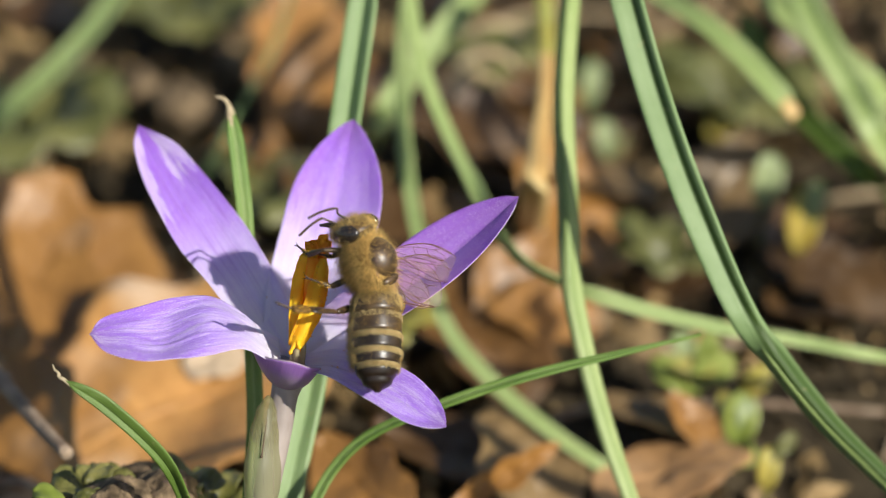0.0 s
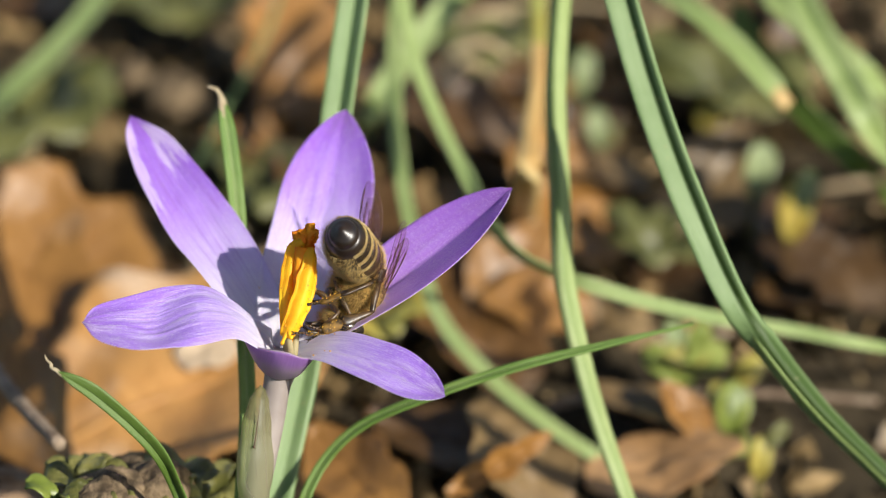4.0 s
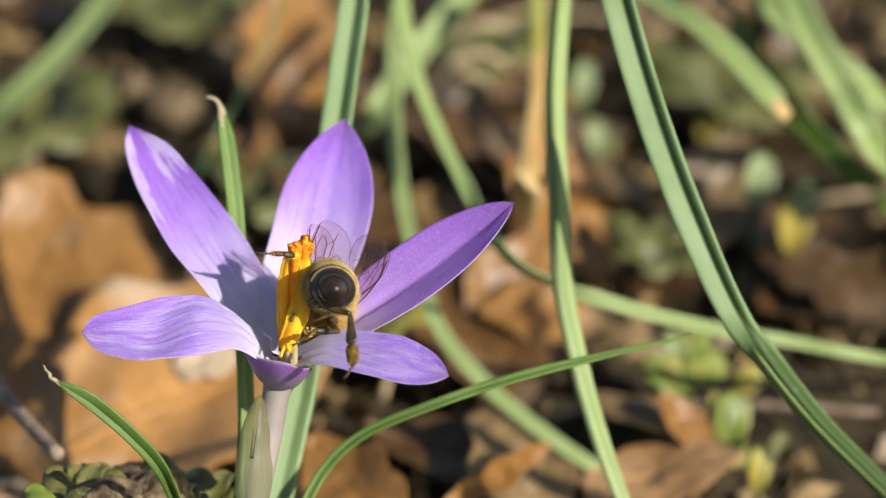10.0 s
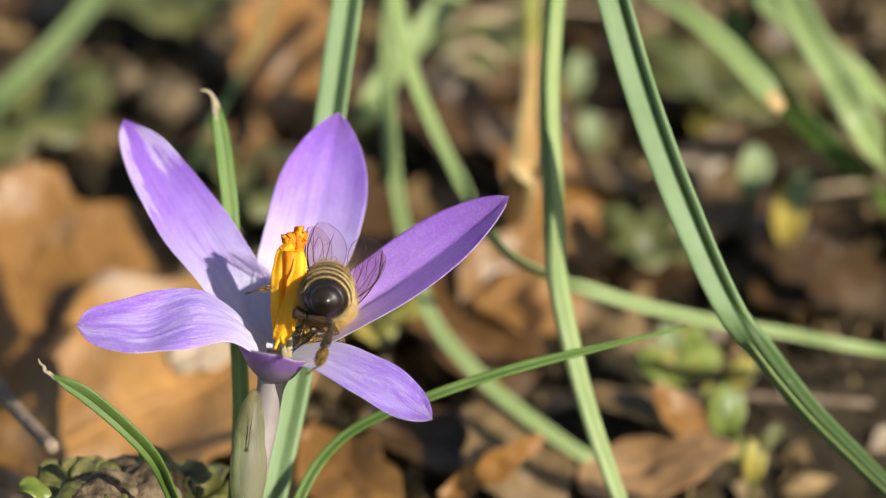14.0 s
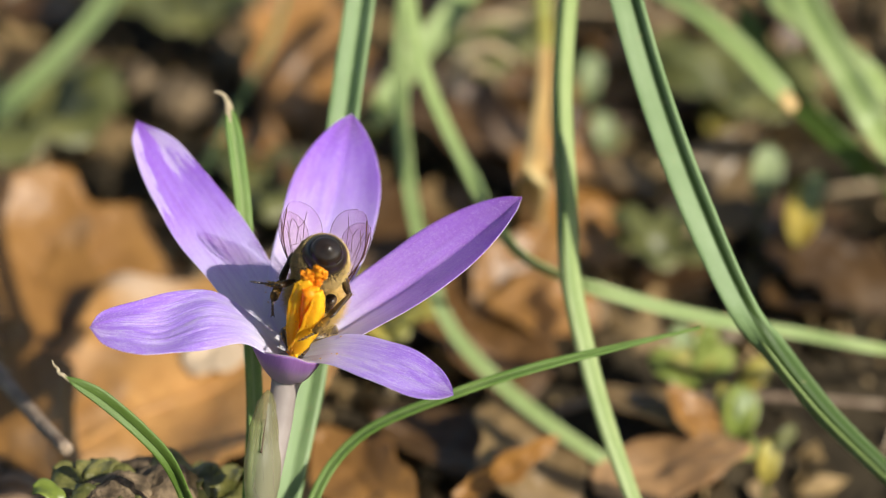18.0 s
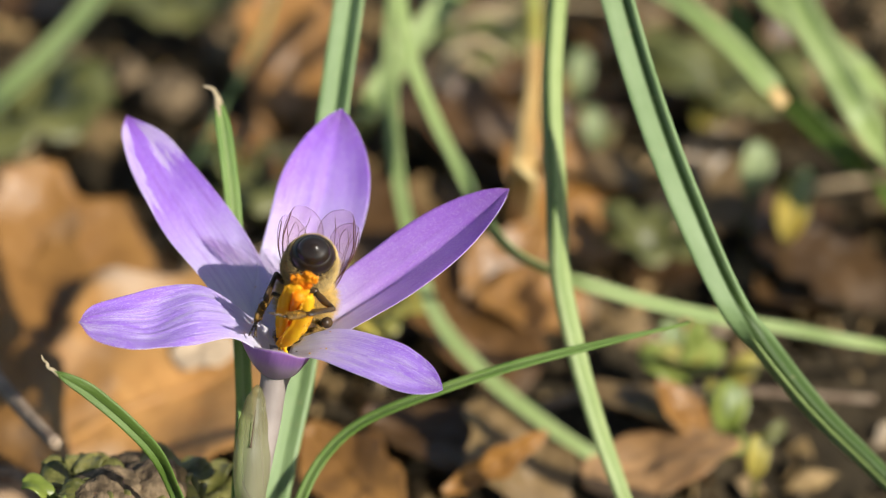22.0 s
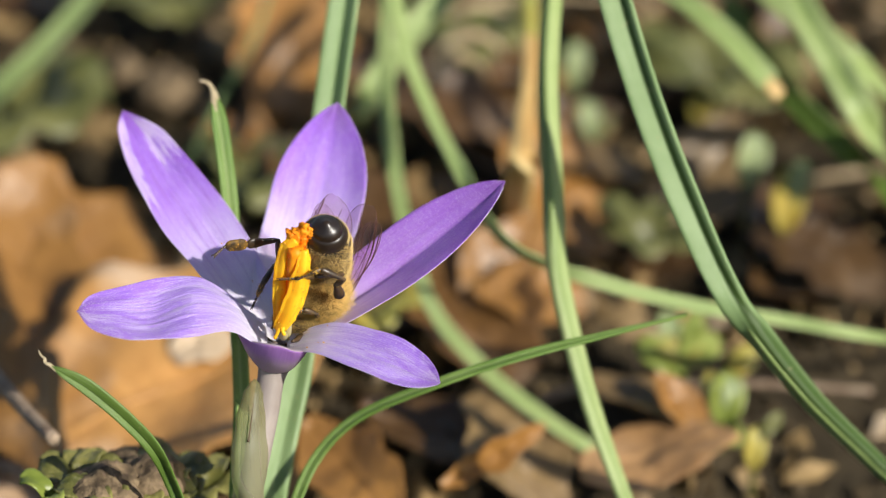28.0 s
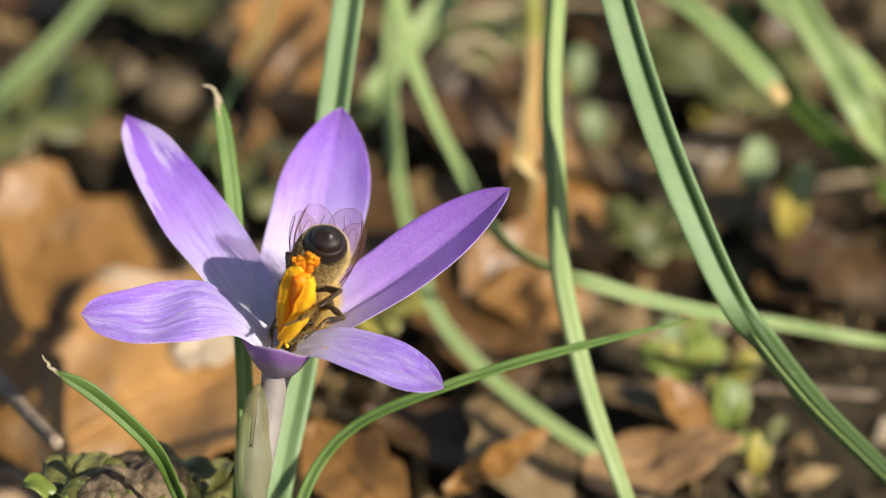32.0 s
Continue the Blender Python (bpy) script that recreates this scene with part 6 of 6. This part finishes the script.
    walk(BEE["hind_right"], [
        (0, pose(0.0018, 0.0006, -0.0008, 30, -4, 162)),
        (0.5, pose(0.0008, 0.0004, -0.0002, -8, 17, -170)),
        (1, pose(0.0002, 0.0002, 0.0006, -53, 24, -168)),
        (2, pose(0.0003, 0.0004, -0.0005, -51, -14, 137)),
        (2.25, pose(-0.0005, 0.0000, -0.0003, -84, 15, 152)),
        (2.5, pose(-0.0013, -0.0003, -0.0001, -119, 47, 147)),
        (2.75, pose(-0.0001, -0.0002, 0.0002, -98, 14, 149)),
        (3, pose(0.0010, -0.0001, 0.0006, -78, -17, 139)),
        (3.5, pose(0.0020, 0.0009, 0.0007, -83, -13, 149)),
        (6, pose(0.0018, 0.0009, -0.0010, -69, -42, 129)),
        (7, pose(0.0017, -0.0002, -0.0001, -49, -38, 97)),
        (8, pose(0.0012, 0.0010, -0.0045, -67, -40, 73)),
        (9, pose(0.0018, 0.0011, -0.0059, -114, -32, 115)),
        (10, pose(0.0023, 0.0002, -0.0053, -79, -52, 81)),
        (11, pose(0.0021, 0.0007, -0.0056, -112, -52, 113)),
        (12, pose(0.0016, 0.0007, -0.0058, -87, -56, 91)),
        (13, pose(0.0020, 0.0007, -0.0057, -86, -40, 81)),
        (14, pose(0.0014, 0.0011, -0.0059, -75, -33, 78)),
        (14.5, pose(0.0008, 0.0016, -0.0045, -74, -25, 79)),
        (16.5, pose(0.0027, 0.0005, -0.0023, -26, -19, 83)),
        (17, pose(0.0024, 0.0010, -0.0028, -36, -14, 90)),
        (18, pose(0.0027, -0.0002, -0.0020, -15, -19, 63)),
        (19, pose(0.0020, 0.0014, -0.0049, -8, 4, 95)),
        (20, pose(0.0025, 0.0012, -0.0049, -1, 7, 84)),
        (21, pose(0.0020, 0.0009, -0.0040, -36, 14, 54)),
        (22, pose(0.0016, 0.0001, -0.0042, -44, -7, 100)),
        (23, pose(0.0012, 0.0002, -0.0025, -24, -14, 44)),
        (24, pose(0.0017, 0.0001, -0.0026, -14, -12, 38)),
        (25, pose(0.0011, 0.0008, -0.0025, -72, -34, 61)),
        (25.5, pose(0.0011, 0.0008, -0.0023, -73, -47, 60)),
        (27.5, pose(0.0007, 0.0012, -0.0029, -93, -16, 73)),
        (28, pose(0.0006, 0.0004, -0.0025, -85, 0, 73)),
        (28.5, pose(0.0005, 0.0005, -0.0035, -122, -43, 104)),
        (29, pose(0.0002, 0.0002, -0.0034, -89, -49, 80)),
        (29.5, pose(0.0002, 0.0007, -0.0036, -89, -43, 84)),
        (30, pose(0.0014, 0.0010, -0.0032, -87, -39, 62)),
        (31, pose(0.0023, 0.0001, -0.0026, -34, -12, 57)),
        (32, pose(0.0021, 0.0002, -0.0026, -48, -9, 63)),
    ])
    walk(BEE["hind_right_tibia"], [(t, pose(0, 0, -0.00240, a, 0, 0)) for t, a in (
        (0, 55), (0.5, 55), (1, 55), (2, 55), (2.25, 55), (2.5, 55), (2.75, 55), (3, 55), (3.5, 55), (6, 55), (7, 55), (8, 105), (9, 86), (10, 60), (11, 78), (12, 77), (13, 83), (14, 70), (14.5, 67), (16.5, 55), (17, 60), (18, 55), (19, 38), (20, 38), (21, 69), (22, 90), (23, 112), (24, 112), (25, 130), (25.5, 125), (27.5, 120), (28, 115), (28.5, 85), (29, 86), (29.5, 80), (30, 143), (31, 62), (32, 83))])
    walk(BEE["mid_left"], [
        (0, pose(0.0010, 0.0022, -0.0019, 36, 42, 52)),
        (0.5, pose(0.0002, 0.0024, -0.0018, -7, 9, 21)),
        (1, pose(-0.0011, 0.0026, -0.0011, -28, -8, 16)),
        (1.5, pose(-0.0023, 0.0020, -0.0003, -20, 12, 18)),
        (2, pose(-0.0020, 0.0018, 0.0003, -9, 16, 18)),
        (2.5, pose(-0.0011, 0.0022, -0.0006, -31, -6, 83)),
        (3, pose(-0.0002, 0.0025, -0.0014, -60, 6, 150)),
        (3.5, pose(0.0008, 0.0036, -0.0018, -55, 23, 176)),
        (6, pose(0.0001, 0.0035, -0.0023, -51, -3, 178)),
        (6.5, pose(-0.0008, 0.0024, -0.0022, -5, -15, 136)),
        (7, pose(-0.0017, 0.0013, -0.0021, 36, 7, 98)),
        (8, pose(-0.0013, -0.0002, -0.0020, 49, 24, 125)),
        (9, pose(-0.0010, -0.0003, -0.0018, 46, 25, 120)),
        (10, pose(-0.0010, 0.0002, -0.0019, 42, 14, 105)),
        (11, pose(-0.0006, 0.0014, -0.0019, 38, 7, 100)),
        (12, pose(-0.0009, 0.0015, -0.0022, 39, 6, 97)),
        (13, pose(-0.0010, 0.0009, -0.0022, 38, 7, 90)),
        (14, pose(-0.0009, 0.0018, -0.0021, 36, -2, 94)),
        (16.5, pose(-0.0005, 0.0021, -0.0020, 33, 3, 63)),
        (17, pose(-0.0007, 0.0028, -0.0015, 22, -23, 129)),
        (19, pose(-0.0011, 0.0009, -0.0019, 45, 4, 120)),
        (20, pose(-0.0008, 0.0020, -0.0020, 33, -3, 93)),
        (23, pose(-0.0002, 0.0018, -0.0020, 34, -5, 42)),
        (25, pose(0.0001, 0.0028, -0.0015, -10, -44, 73)),
        (28, pose(-0.0015, 0.0010, -0.0016, 28, -26, 47)),
        (30, pose(-0.0010, 0.0010, -0.0014, 9, -33, 53)),
        (32, pose(-0.0008, 0.0013, -0.0011, -7, -34, 79)),
    ])
    walk(BEE["mid_right"], [
        (0, pose(0.0028, 0.0005, -0.0011, -98, 0, -6)),
        (1, pose(0.0010, 0.0013, -0.0016, -41, 24, 34)),
        (2, pose(0.0004, 0.0020, -0.0006, 0, -13, 46)),
        (3, pose(0.0006, 0.0023, -0.0014, 31, -46, 20)),
        (6, pose(0.0010, 0.0030, -0.0019, 38, -22, 22)),
        (7, pose(0.0009, 0.0020, -0.0011, 25, 1, 11)),
        (10, pose(0.0019, 0.0022, -0.0028, -4, 21, -13)),
        (14, pose(0.0017, 0.0022, -0.0029, 1, 19, -12)),
        (18, pose(0.0016, 0.0022, -0.0021, 40, -80, 80)),
        (19, pose(0.0014, 0.0027, -0.0016, -100, -80, -140)),
        (20, pose(0.0012, 0.0031, -0.0010, -100, -80, -140)),
        (22, pose(0.0016, 0.0034, -0.0015, -120, -60, -120)),
        (23.5, pose(0.0022, 0.0023, -0.0020, -80, -60, -160)),
        (25, pose(0.0029, 0.0013, -0.0026, -34, 16, -22)),
        (27.5, pose(0.0021, 0.0008, -0.0035, -22, 22, -39)),
        (28, pose(0.0027, 0.0005, -0.0031, -28, 14, -36)),
        (29, pose(0.0009, 0.0020, -0.0018, 5, 27, -34)),
        (30, pose(0.0020, 0.0019, -0.0024, 4, 18, -3)),
        (32, pose(0.0024, 0.0017, -0.0021, 1, 14, -8)),
    ])
    walk(BEE["forewing", -1], [
        (0, pose(-0.0013, 0.0026, 0.00155, 6, -14, 42)),
        (0.5, pose(-0.0013, 0.0026, 0.00155, 6, -14, 38)),
        (1, pose(-0.0013, 0.0026, 0.00155, -45, -14, -78)),
        (1.5, pose(-0.0013, 0.0026, 0.00155, -45, -14, -79)),
        (2, pose(-0.0013, 0.0026, 0.00155, -45, -14, -80)),
        (2.25, pose(-0.0013, 0.0026, 0.00155, -32, -14, -72)),
        (2.5, pose(-0.0013, 0.0026, 0.00155, -20, -14, -65)),
        (3, pose(-0.0013, 0.0026, 0.00155, 34, -7, -16)),
        (3.5, pose(-0.0013, 0.0026, 0.00155, 21, -11, -13)),
        (5.5, pose(-0.0013, 0.0026, 0.00155, 29, -4, -4)),
        (6, pose(-0.0013, 0.0026, 0.00155, 29, -6, -3)),
        (7, pose(-0.0013, 0.0026, 0.00155, 26, -6, -2)),
        (8, pose(-0.0013, 0.0026, 0.00155, 33, -20, -6)),
        (9, pose(-0.0013, 0.0026, 0.00155, 36, -18, -8)),
        (10, pose(-0.0013, 0.0026, 0.00155, 32, -17, -5)),
        (11, pose(-0.0013, 0.0026, 0.00155, 33, -17, -5)),
        (12, pose(-0.0013, 0.0026, 0.00155, 31, -14, -5)),
        (13, pose(-0.0013, 0.0026, 0.00155, 31, -12, -6)),
        (14, pose(-0.0013, 0.0026, 0.00155, 34, -15, -7)),
        (14.5, pose(-0.0013, 0.0026, 0.00155, 35, -18, -7)),
        (16.5, pose(-0.0013, 0.0026, 0.00155, 35, -17, -10)),
        (17, pose(-0.0013, 0.0026, 0.00155, 36, -20, -10)),
        (18, pose(-0.0013, 0.0026, 0.00155, 24, -11, -13)),
        (19, pose(-0.0013, 0.0026, 0.00155, 39, -14, -7)),
        (20, pose(-0.0013, 0.0026, 0.00155, 38, -12, -7)),
        (21, pose(-0.0013, 0.0026, 0.00155, 28, -14, -5)),
        (22, pose(-0.0013, 0.0026, 0.00155, 24, -12, -6)),
        (23, pose(-0.0013, 0.0026, 0.00155, 25, -10, -7)),
        (24, pose(-0.0013, 0.0026, 0.00155, 24, -9, -9)),
        (25, pose(-0.0013, 0.0026, 0.00155, 21, -12, -4)),
        (25.5, pose(-0.0013, 0.0026, 0.00155, 19, -9, -5)),
        (27.5, pose(-0.0013, 0.0026, 0.00155, 19, -7, -4)),
        (28, pose(-0.0013, 0.0026, 0.00155, 24, -13, -3)),
        (28.5, pose(-0.0013, 0.0026, 0.00155, 23, -14, -3)),
        (29, pose(-0.0013, 0.0026, 0.00155, 21, -14, -5)),
        (29.5, pose(-0.0013, 0.0026, 0.00155, 24, -15, -4)),
        (30, pose(-0.0013, 0.0026, 0.00155, 24, -16, -3)),
        (31, pose(-0.0013, 0.0026, 0.00155, 22, -17, -3)),
        (32, pose(-0.0013, 0.0026, 0.00155, 23, -17, -3)),
    ])
    walk(BEE["forewing", 1], [
        (0, pose(0.0013, 0.0026, 0.00155, 6, 14, 72)),
        (0.5, pose(0.0013, 0.0026, 0.00155, 6, 14, 75)),
        (1, pose(0.0013, 0.0026, 0.00155, -45, 14, 78)),
        (1.5, pose(0.0013, 0.0026, 0.00155, -45, 14, 79)),
        (2, pose(0.0013, 0.0026, 0.00155, -45, 14, 80)),
        (2.25, pose(0.0013, 0.0026, 0.00155, -32, 14, 72)),
        (2.5, pose(0.0013, 0.0026, 0.00155, -20, 14, 65)),
        (3, pose(0.0013, 0.0026, 0.00155, 26, -6, 47)),
        (3.5, pose(0.0013, 0.0026, 0.00155, 17, 3, 45)),
        (5.5, pose(0.0013, 0.0026, 0.00155, 29, 5, 43)),
        (6, pose(0.0013, 0.0026, 0.00155, 29, 6, 42)),
        (7, pose(0.0013, 0.0026, 0.00155, 27, 8, 39)),
        (8, pose(0.0013, 0.0026, 0.00155, 25, -5, 32)),
        (9, pose(0.0013, 0.0026, 0.00155, 28, -6, 31)),
        (10, pose(0.0013, 0.0026, 0.00155, 25, -2, 32)),
        (11, pose(0.0013, 0.0026, 0.00155, 26, -3, 33)),
        (12, pose(0.0013, 0.0026, 0.00155, 27, 1, 32)),
        (13, pose(0.0013, 0.0026, 0.00155, 28, 2, 32)),
        (14, pose(0.0013, 0.0026, 0.00155, 28, -2, 31)),
        (14.5, pose(0.0013, 0.0026, 0.00155, 27, -5, 32)),
        (16.5, pose(0.0013, 0.0026, 0.00155, 27, -5, 29)),
        (17, pose(0.0013, 0.0026, 0.00155, 27, -7, 29)),
        (18, pose(0.0013, 0.0026, 0.00155, 22, 6, 26)),
        (19, pose(0.0013, 0.0026, 0.00155, 31, -6, 34)),
        (20, pose(0.0013, 0.0026, 0.00155, 32, -3, 34)),
        (21, pose(0.0013, 0.0026, 0.00155, 23, 2, 25)),
        (22, pose(0.0013, 0.0026, 0.00155, 22, 6, 23)),
        (23, pose(0.0013, 0.0026, 0.00155, 24, 7, 21)),
        (24, pose(0.0013, 0.0026, 0.00155, 24, 8, 20)),
        (25, pose(0.0013, 0.0026, 0.00155, 19, 8, 23)),
        (25.5, pose(0.0013, 0.0026, 0.00155, 20, 11, 22)),
        (27.5, pose(0.0013, 0.0026, 0.00155, 21, 13, 22)),
        (28, pose(0.0013, 0.0026, 0.00155, 21, 5, 24)),
        (28.5, pose(0.0013, 0.0026, 0.00155, 20, 6, 23)),
        (29, pose(0.0013, 0.0026, 0.00155, 19, 6, 21)),
        (29.5, pose(0.0013, 0.0026, 0.00155, 21, 4, 23)),
        (30, pose(0.0013, 0.0026, 0.00155, 20, 3, 23)),
        (31, pose(0.0013, 0.0026, 0.00155, 18, 3, 23)),
        (32, pose(0.0013, 0.0026, 0.00155, 18, 3, 23)),
    ])
    walk(BEE["hindwing", -1], [
        (0, pose(-0.0014, 0.0017, 0.00135, 3, -14, 42)),
        (0.5, pose(-0.0014, 0.0017, 0.00135, 3, -14, 38)),
        (1, pose(-0.0014, 0.0017, 0.00135, -48, -14, -78)),
        (1.5, pose(-0.0014, 0.0017, 0.00135, -48, -14, -79)),
        (2, pose(-0.0014, 0.0017, 0.00135, -48, -14, -80)),
        (2.25, pose(-0.0014, 0.0017, 0.00135, -36, -14, -73)),
        (2.5, pose(-0.0014, 0.0017, 0.00135, -23, -14, -66)),
        (3, pose(-0.0014, 0.0017, 0.00135, 30, -5, -20)),
        (3.5, pose(-0.0014, 0.0017, 0.00135, 18, -10, -18)),
        (5.5, pose(-0.0014, 0.0017, 0.00135, 25, -2, -10)),
        (6, pose(-0.0014, 0.0017, 0.00135, 25, -3, -8)),
        (7, pose(-0.0014, 0.0017, 0.00135, 22, -4, -8)),
        (8, pose(-0.0014, 0.0017, 0.00135, 30, -16, -13)),
        (9, pose(-0.0014, 0.0017, 0.00135, 33, -15, -14)),
        (10, pose(-0.0014, 0.0017, 0.00135, 29, -14, -12)),
        (11, pose(-0.0014, 0.0017, 0.00135, 30, -14, -12)),
        (12, pose(-0.0014, 0.0017, 0.00135, 27, -11, -12)),
        (13, pose(-0.0014, 0.0017, 0.00135, 28, -9, -12)),
        (14, pose(-0.0014, 0.0017, 0.00135, 31, -12, -13)),
        (14.5, pose(-0.0014, 0.0017, 0.00135, 32, -15, -14)),
        (16.5, pose(-0.0014, 0.0017, 0.00135, 32, -14, -16)),
        (17, pose(-0.0014, 0.0017, 0.00135, 34, -17, -16)),
        (18, pose(-0.0014, 0.0017, 0.00135, 20, -9, -19)),
        (19, pose(-0.0014, 0.0017, 0.00135, 35, -11, -13)),
        (20, pose(-0.0014, 0.0017, 0.00135, 34, -9, -13)),
        (21, pose(-0.0014, 0.0017, 0.00135, 24, -12, -11)),
        (22, pose(-0.0014, 0.0017, 0.00135, 21, -10, -12)),
        (23, pose(-0.0014, 0.0017, 0.00135, 21, -8, -13)),
        (24, pose(-0.0014, 0.0017, 0.00135, 21, -7, -15)),
        (25, pose(-0.0014, 0.0017, 0.00135, 18, -11, -10)),
        (25.5, pose(-0.0014, 0.0017, 0.00135, 16, -7, -11)),
        (27.5, pose(-0.0014, 0.0017, 0.00135, 15, -6, -10)),
        (28, pose(-0.0014, 0.0017, 0.00135, 21, -11, -9)),
        (28.5, pose(-0.0014, 0.0017, 0.00135, 20, -12, -10)),
        (29, pose(-0.0014, 0.0017, 0.00135, 18, -12, -11)),
        (29.5, pose(-0.0014, 0.0017, 0.00135, 21, -13, -10)),
        (30, pose(-0.0014, 0.0017, 0.00135, 21, -14, -9)),
        (31, pose(-0.0014, 0.0017, 0.00135, 19, -15, -9)),
        (32, pose(-0.0014, 0.0017, 0.00135, 20, -15, -9)),
    ])
    walk(BEE["hindwing", 1], [
        (0, pose(0.0014, 0.0017, 0.00135, 3, 14, 73)),
        (0.5, pose(0.0014, 0.0017, 0.00135, 3, 14, 76)),
        (1, pose(0.0014, 0.0017, 0.00135, -48, 14, 78)),
        (1.5, pose(0.0014, 0.0017, 0.00135, -48, 14, 79)),
        (2, pose(0.0014, 0.0017, 0.00135, -48, 14, 80)),
        (2.25, pose(0.0014, 0.0017, 0.00135, -36, 14, 73)),
        (2.5, pose(0.0014, 0.0017, 0.00135, -23, 14, 66)),
        (3, pose(0.0014, 0.0017, 0.00135, 21, -8, 52)),
        (3.5, pose(0.0014, 0.0017, 0.00135, 13, 2, 50)),
        (5.5, pose(0.0014, 0.0017, 0.00135, 25, 3, 48)),
        (6, pose(0.0014, 0.0017, 0.00135, 25, 3, 47)),
        (7, pose(0.0014, 0.0017, 0.00135, 24, 6, 44)),
        (8, pose(0.0014, 0.0017, 0.00135, 20, -7, 38)),
        (9, pose(0.0014, 0.0017, 0.00135, 23, -8, 36)),
        (10, pose(0.0014, 0.0017, 0.00135, 20, -4, 38)),
        (11, pose(0.0014, 0.0017, 0.00135, 21, -5, 38)),
        (12, pose(0.0014, 0.0017, 0.00135, 22, -1, 37)),
        (13, pose(0.0014, 0.0017, 0.00135, 24, 0, 37)),
        (14, pose(0.0014, 0.0017, 0.00135, 24, -4, 37)),
        (14.5, pose(0.0014, 0.0017, 0.00135, 22, -7, 37)),
        (16.5, pose(0.0014, 0.0017, 0.00135, 22, -7, 35)),
        (17, pose(0.0014, 0.0017, 0.00135, 21, -9, 35)),
        (18, pose(0.0014, 0.0017, 0.00135, 18, 5, 32)),
        (19, pose(0.0014, 0.0017, 0.00135, 26, -8, 40)),
        (20, pose(0.0014, 0.0017, 0.00135, 27, -6, 40)),
        (21, pose(0.0014, 0.0017, 0.00135, 19, 0, 31)),
        (22, pose(0.0014, 0.0017, 0.00135, 18, 4, 29)),
        (23, pose(0.0014, 0.0017, 0.00135, 20, 5, 27)),
        (24, pose(0.0014, 0.0017, 0.00135, 20, 6, 26)),
        (25, pose(0.0014, 0.0017, 0.00135, 16, 6, 29)),
        (25.5, pose(0.0014, 0.0017, 0.00135, 17, 10, 28)),
        (27.5, pose(0.0014, 0.0017, 0.00135, 17, 11, 28)),
        (28, pose(0.0014, 0.0017, 0.00135, 17, 4, 30)),
        (28.5, pose(0.0014, 0.0017, 0.00135, 16, 4, 29)),
        (29, pose(0.0014, 0.0017, 0.00135, 15, 5, 27)),
        (29.5, pose(0.0014, 0.0017, 0.00135, 17, 2, 29)),
        (30, pose(0.0014, 0.0017, 0.00135, 15, 1, 30)),
        (31, pose(0.0014, 0.0017, 0.00135, 14, 2, 29)),
        (32, pose(0.0014, 0.0017, 0.00135, 14, 2, 29)),
    ])
    at = (THROAT - ROOT) * MM
    nod = ((0, 0), (0.5, 2), (1, 6), (2, 8), (3, 7), (3.5, 7), (6, 6), (7, 4), (8, 6), (8.5, 6), (9, 1), (9.5, 12), (10, 18), (10.5, 3), (11, 14), (11.5, 2), (12, 5),
           (12.5, 12), (13, -2), (13.5, -8), (14, 0), (14.5, 4), (16.5, 9), (18, 9), (25, 9), (27.5, 7), (28, 9), (28.5, 5), (29, 5), (29.5, 8), (30, 9), (32, 9))
    walk(TEPALS["low_right"], [(t, Matrix.Translation(at) @ pose(0, 0, 0, 0, -0.82 * a, 0.57 * a)) for t, a in nod])
    dip = ((0, 0), (1, -0.6), (3, -0.4), (6, -0.5), (9, -1.2), (12, -1.6), (17, -1.8), (19, -1.4), (21, -1), (25, -0.6), (28, -0.6), (32, -1.2))
    walk(TEPALS["right"], [(t, Matrix.Translation(at) @ pose(0, 0, 0, 0, -0.82 * a, 0.57 * a)) for t, a in dip])
    lift = ((0, 0), (0.5, 0.3), (1, 0.7), (24, 0.7), (24.5, 6.5), (25, 15), (25.5, 14), (27.5, 11), (28, 2.5), (28.3, 8), (28.6, 10), (28.9, 7), (29.2, 5), (29.5, 4), (30, 3.5), (32, 3))
    walk(TEPALS["low_left"], [(t, Matrix.Translation(at) @ pose(0, 0, 0, 0, 0.82 * a, -0.57 * a)) for t, a in lift])
    hinge = (HINGE - ROOT) * MM
    # turn across, lean to the front, rise
    sway = ((0, 6, 0, 0), (0.5, 6, 0, 0), (1, 12, 0, 0), (2, 14, 4, 0), (2.5, 9, 5, 0), (3, 3, 0, 0), (5.5, 2, 0, 0), (6, 0, 0, 0), (7, -8, 0, 0), (8, -2, 0, 0), (9, 0, 0, -0.2), (11, 0, 0, -0.2), (13, -3, 0, -0.2), (14, 0, 5, 0), (17, 4, 50, -0.3),
            (18, 5, 48, 0), (19, 3, 46, 0), (20, 3, 45, 0.1), (21, 4, 50, 0.2), (22, 6, 58, 0.5), (23, 7, 58, 0.7), (24, 4, 50, 0.7), (25, 9, 28, 0.6), (28, 4, 30, 0.9), (29, 11, 50, 0.8), (30, 10, 58, 1.6), (31, 9, 52, 1.0), (32, 6, 48, 0.7))
    for ob in STAMENS:
        walk(ob, [(t, Matrix.Translation(hinge + Vector((0, 0, up * MM))) @ pose(0, 0, 0, a, b, 0)) for t, b, a, up in sway])


motions()
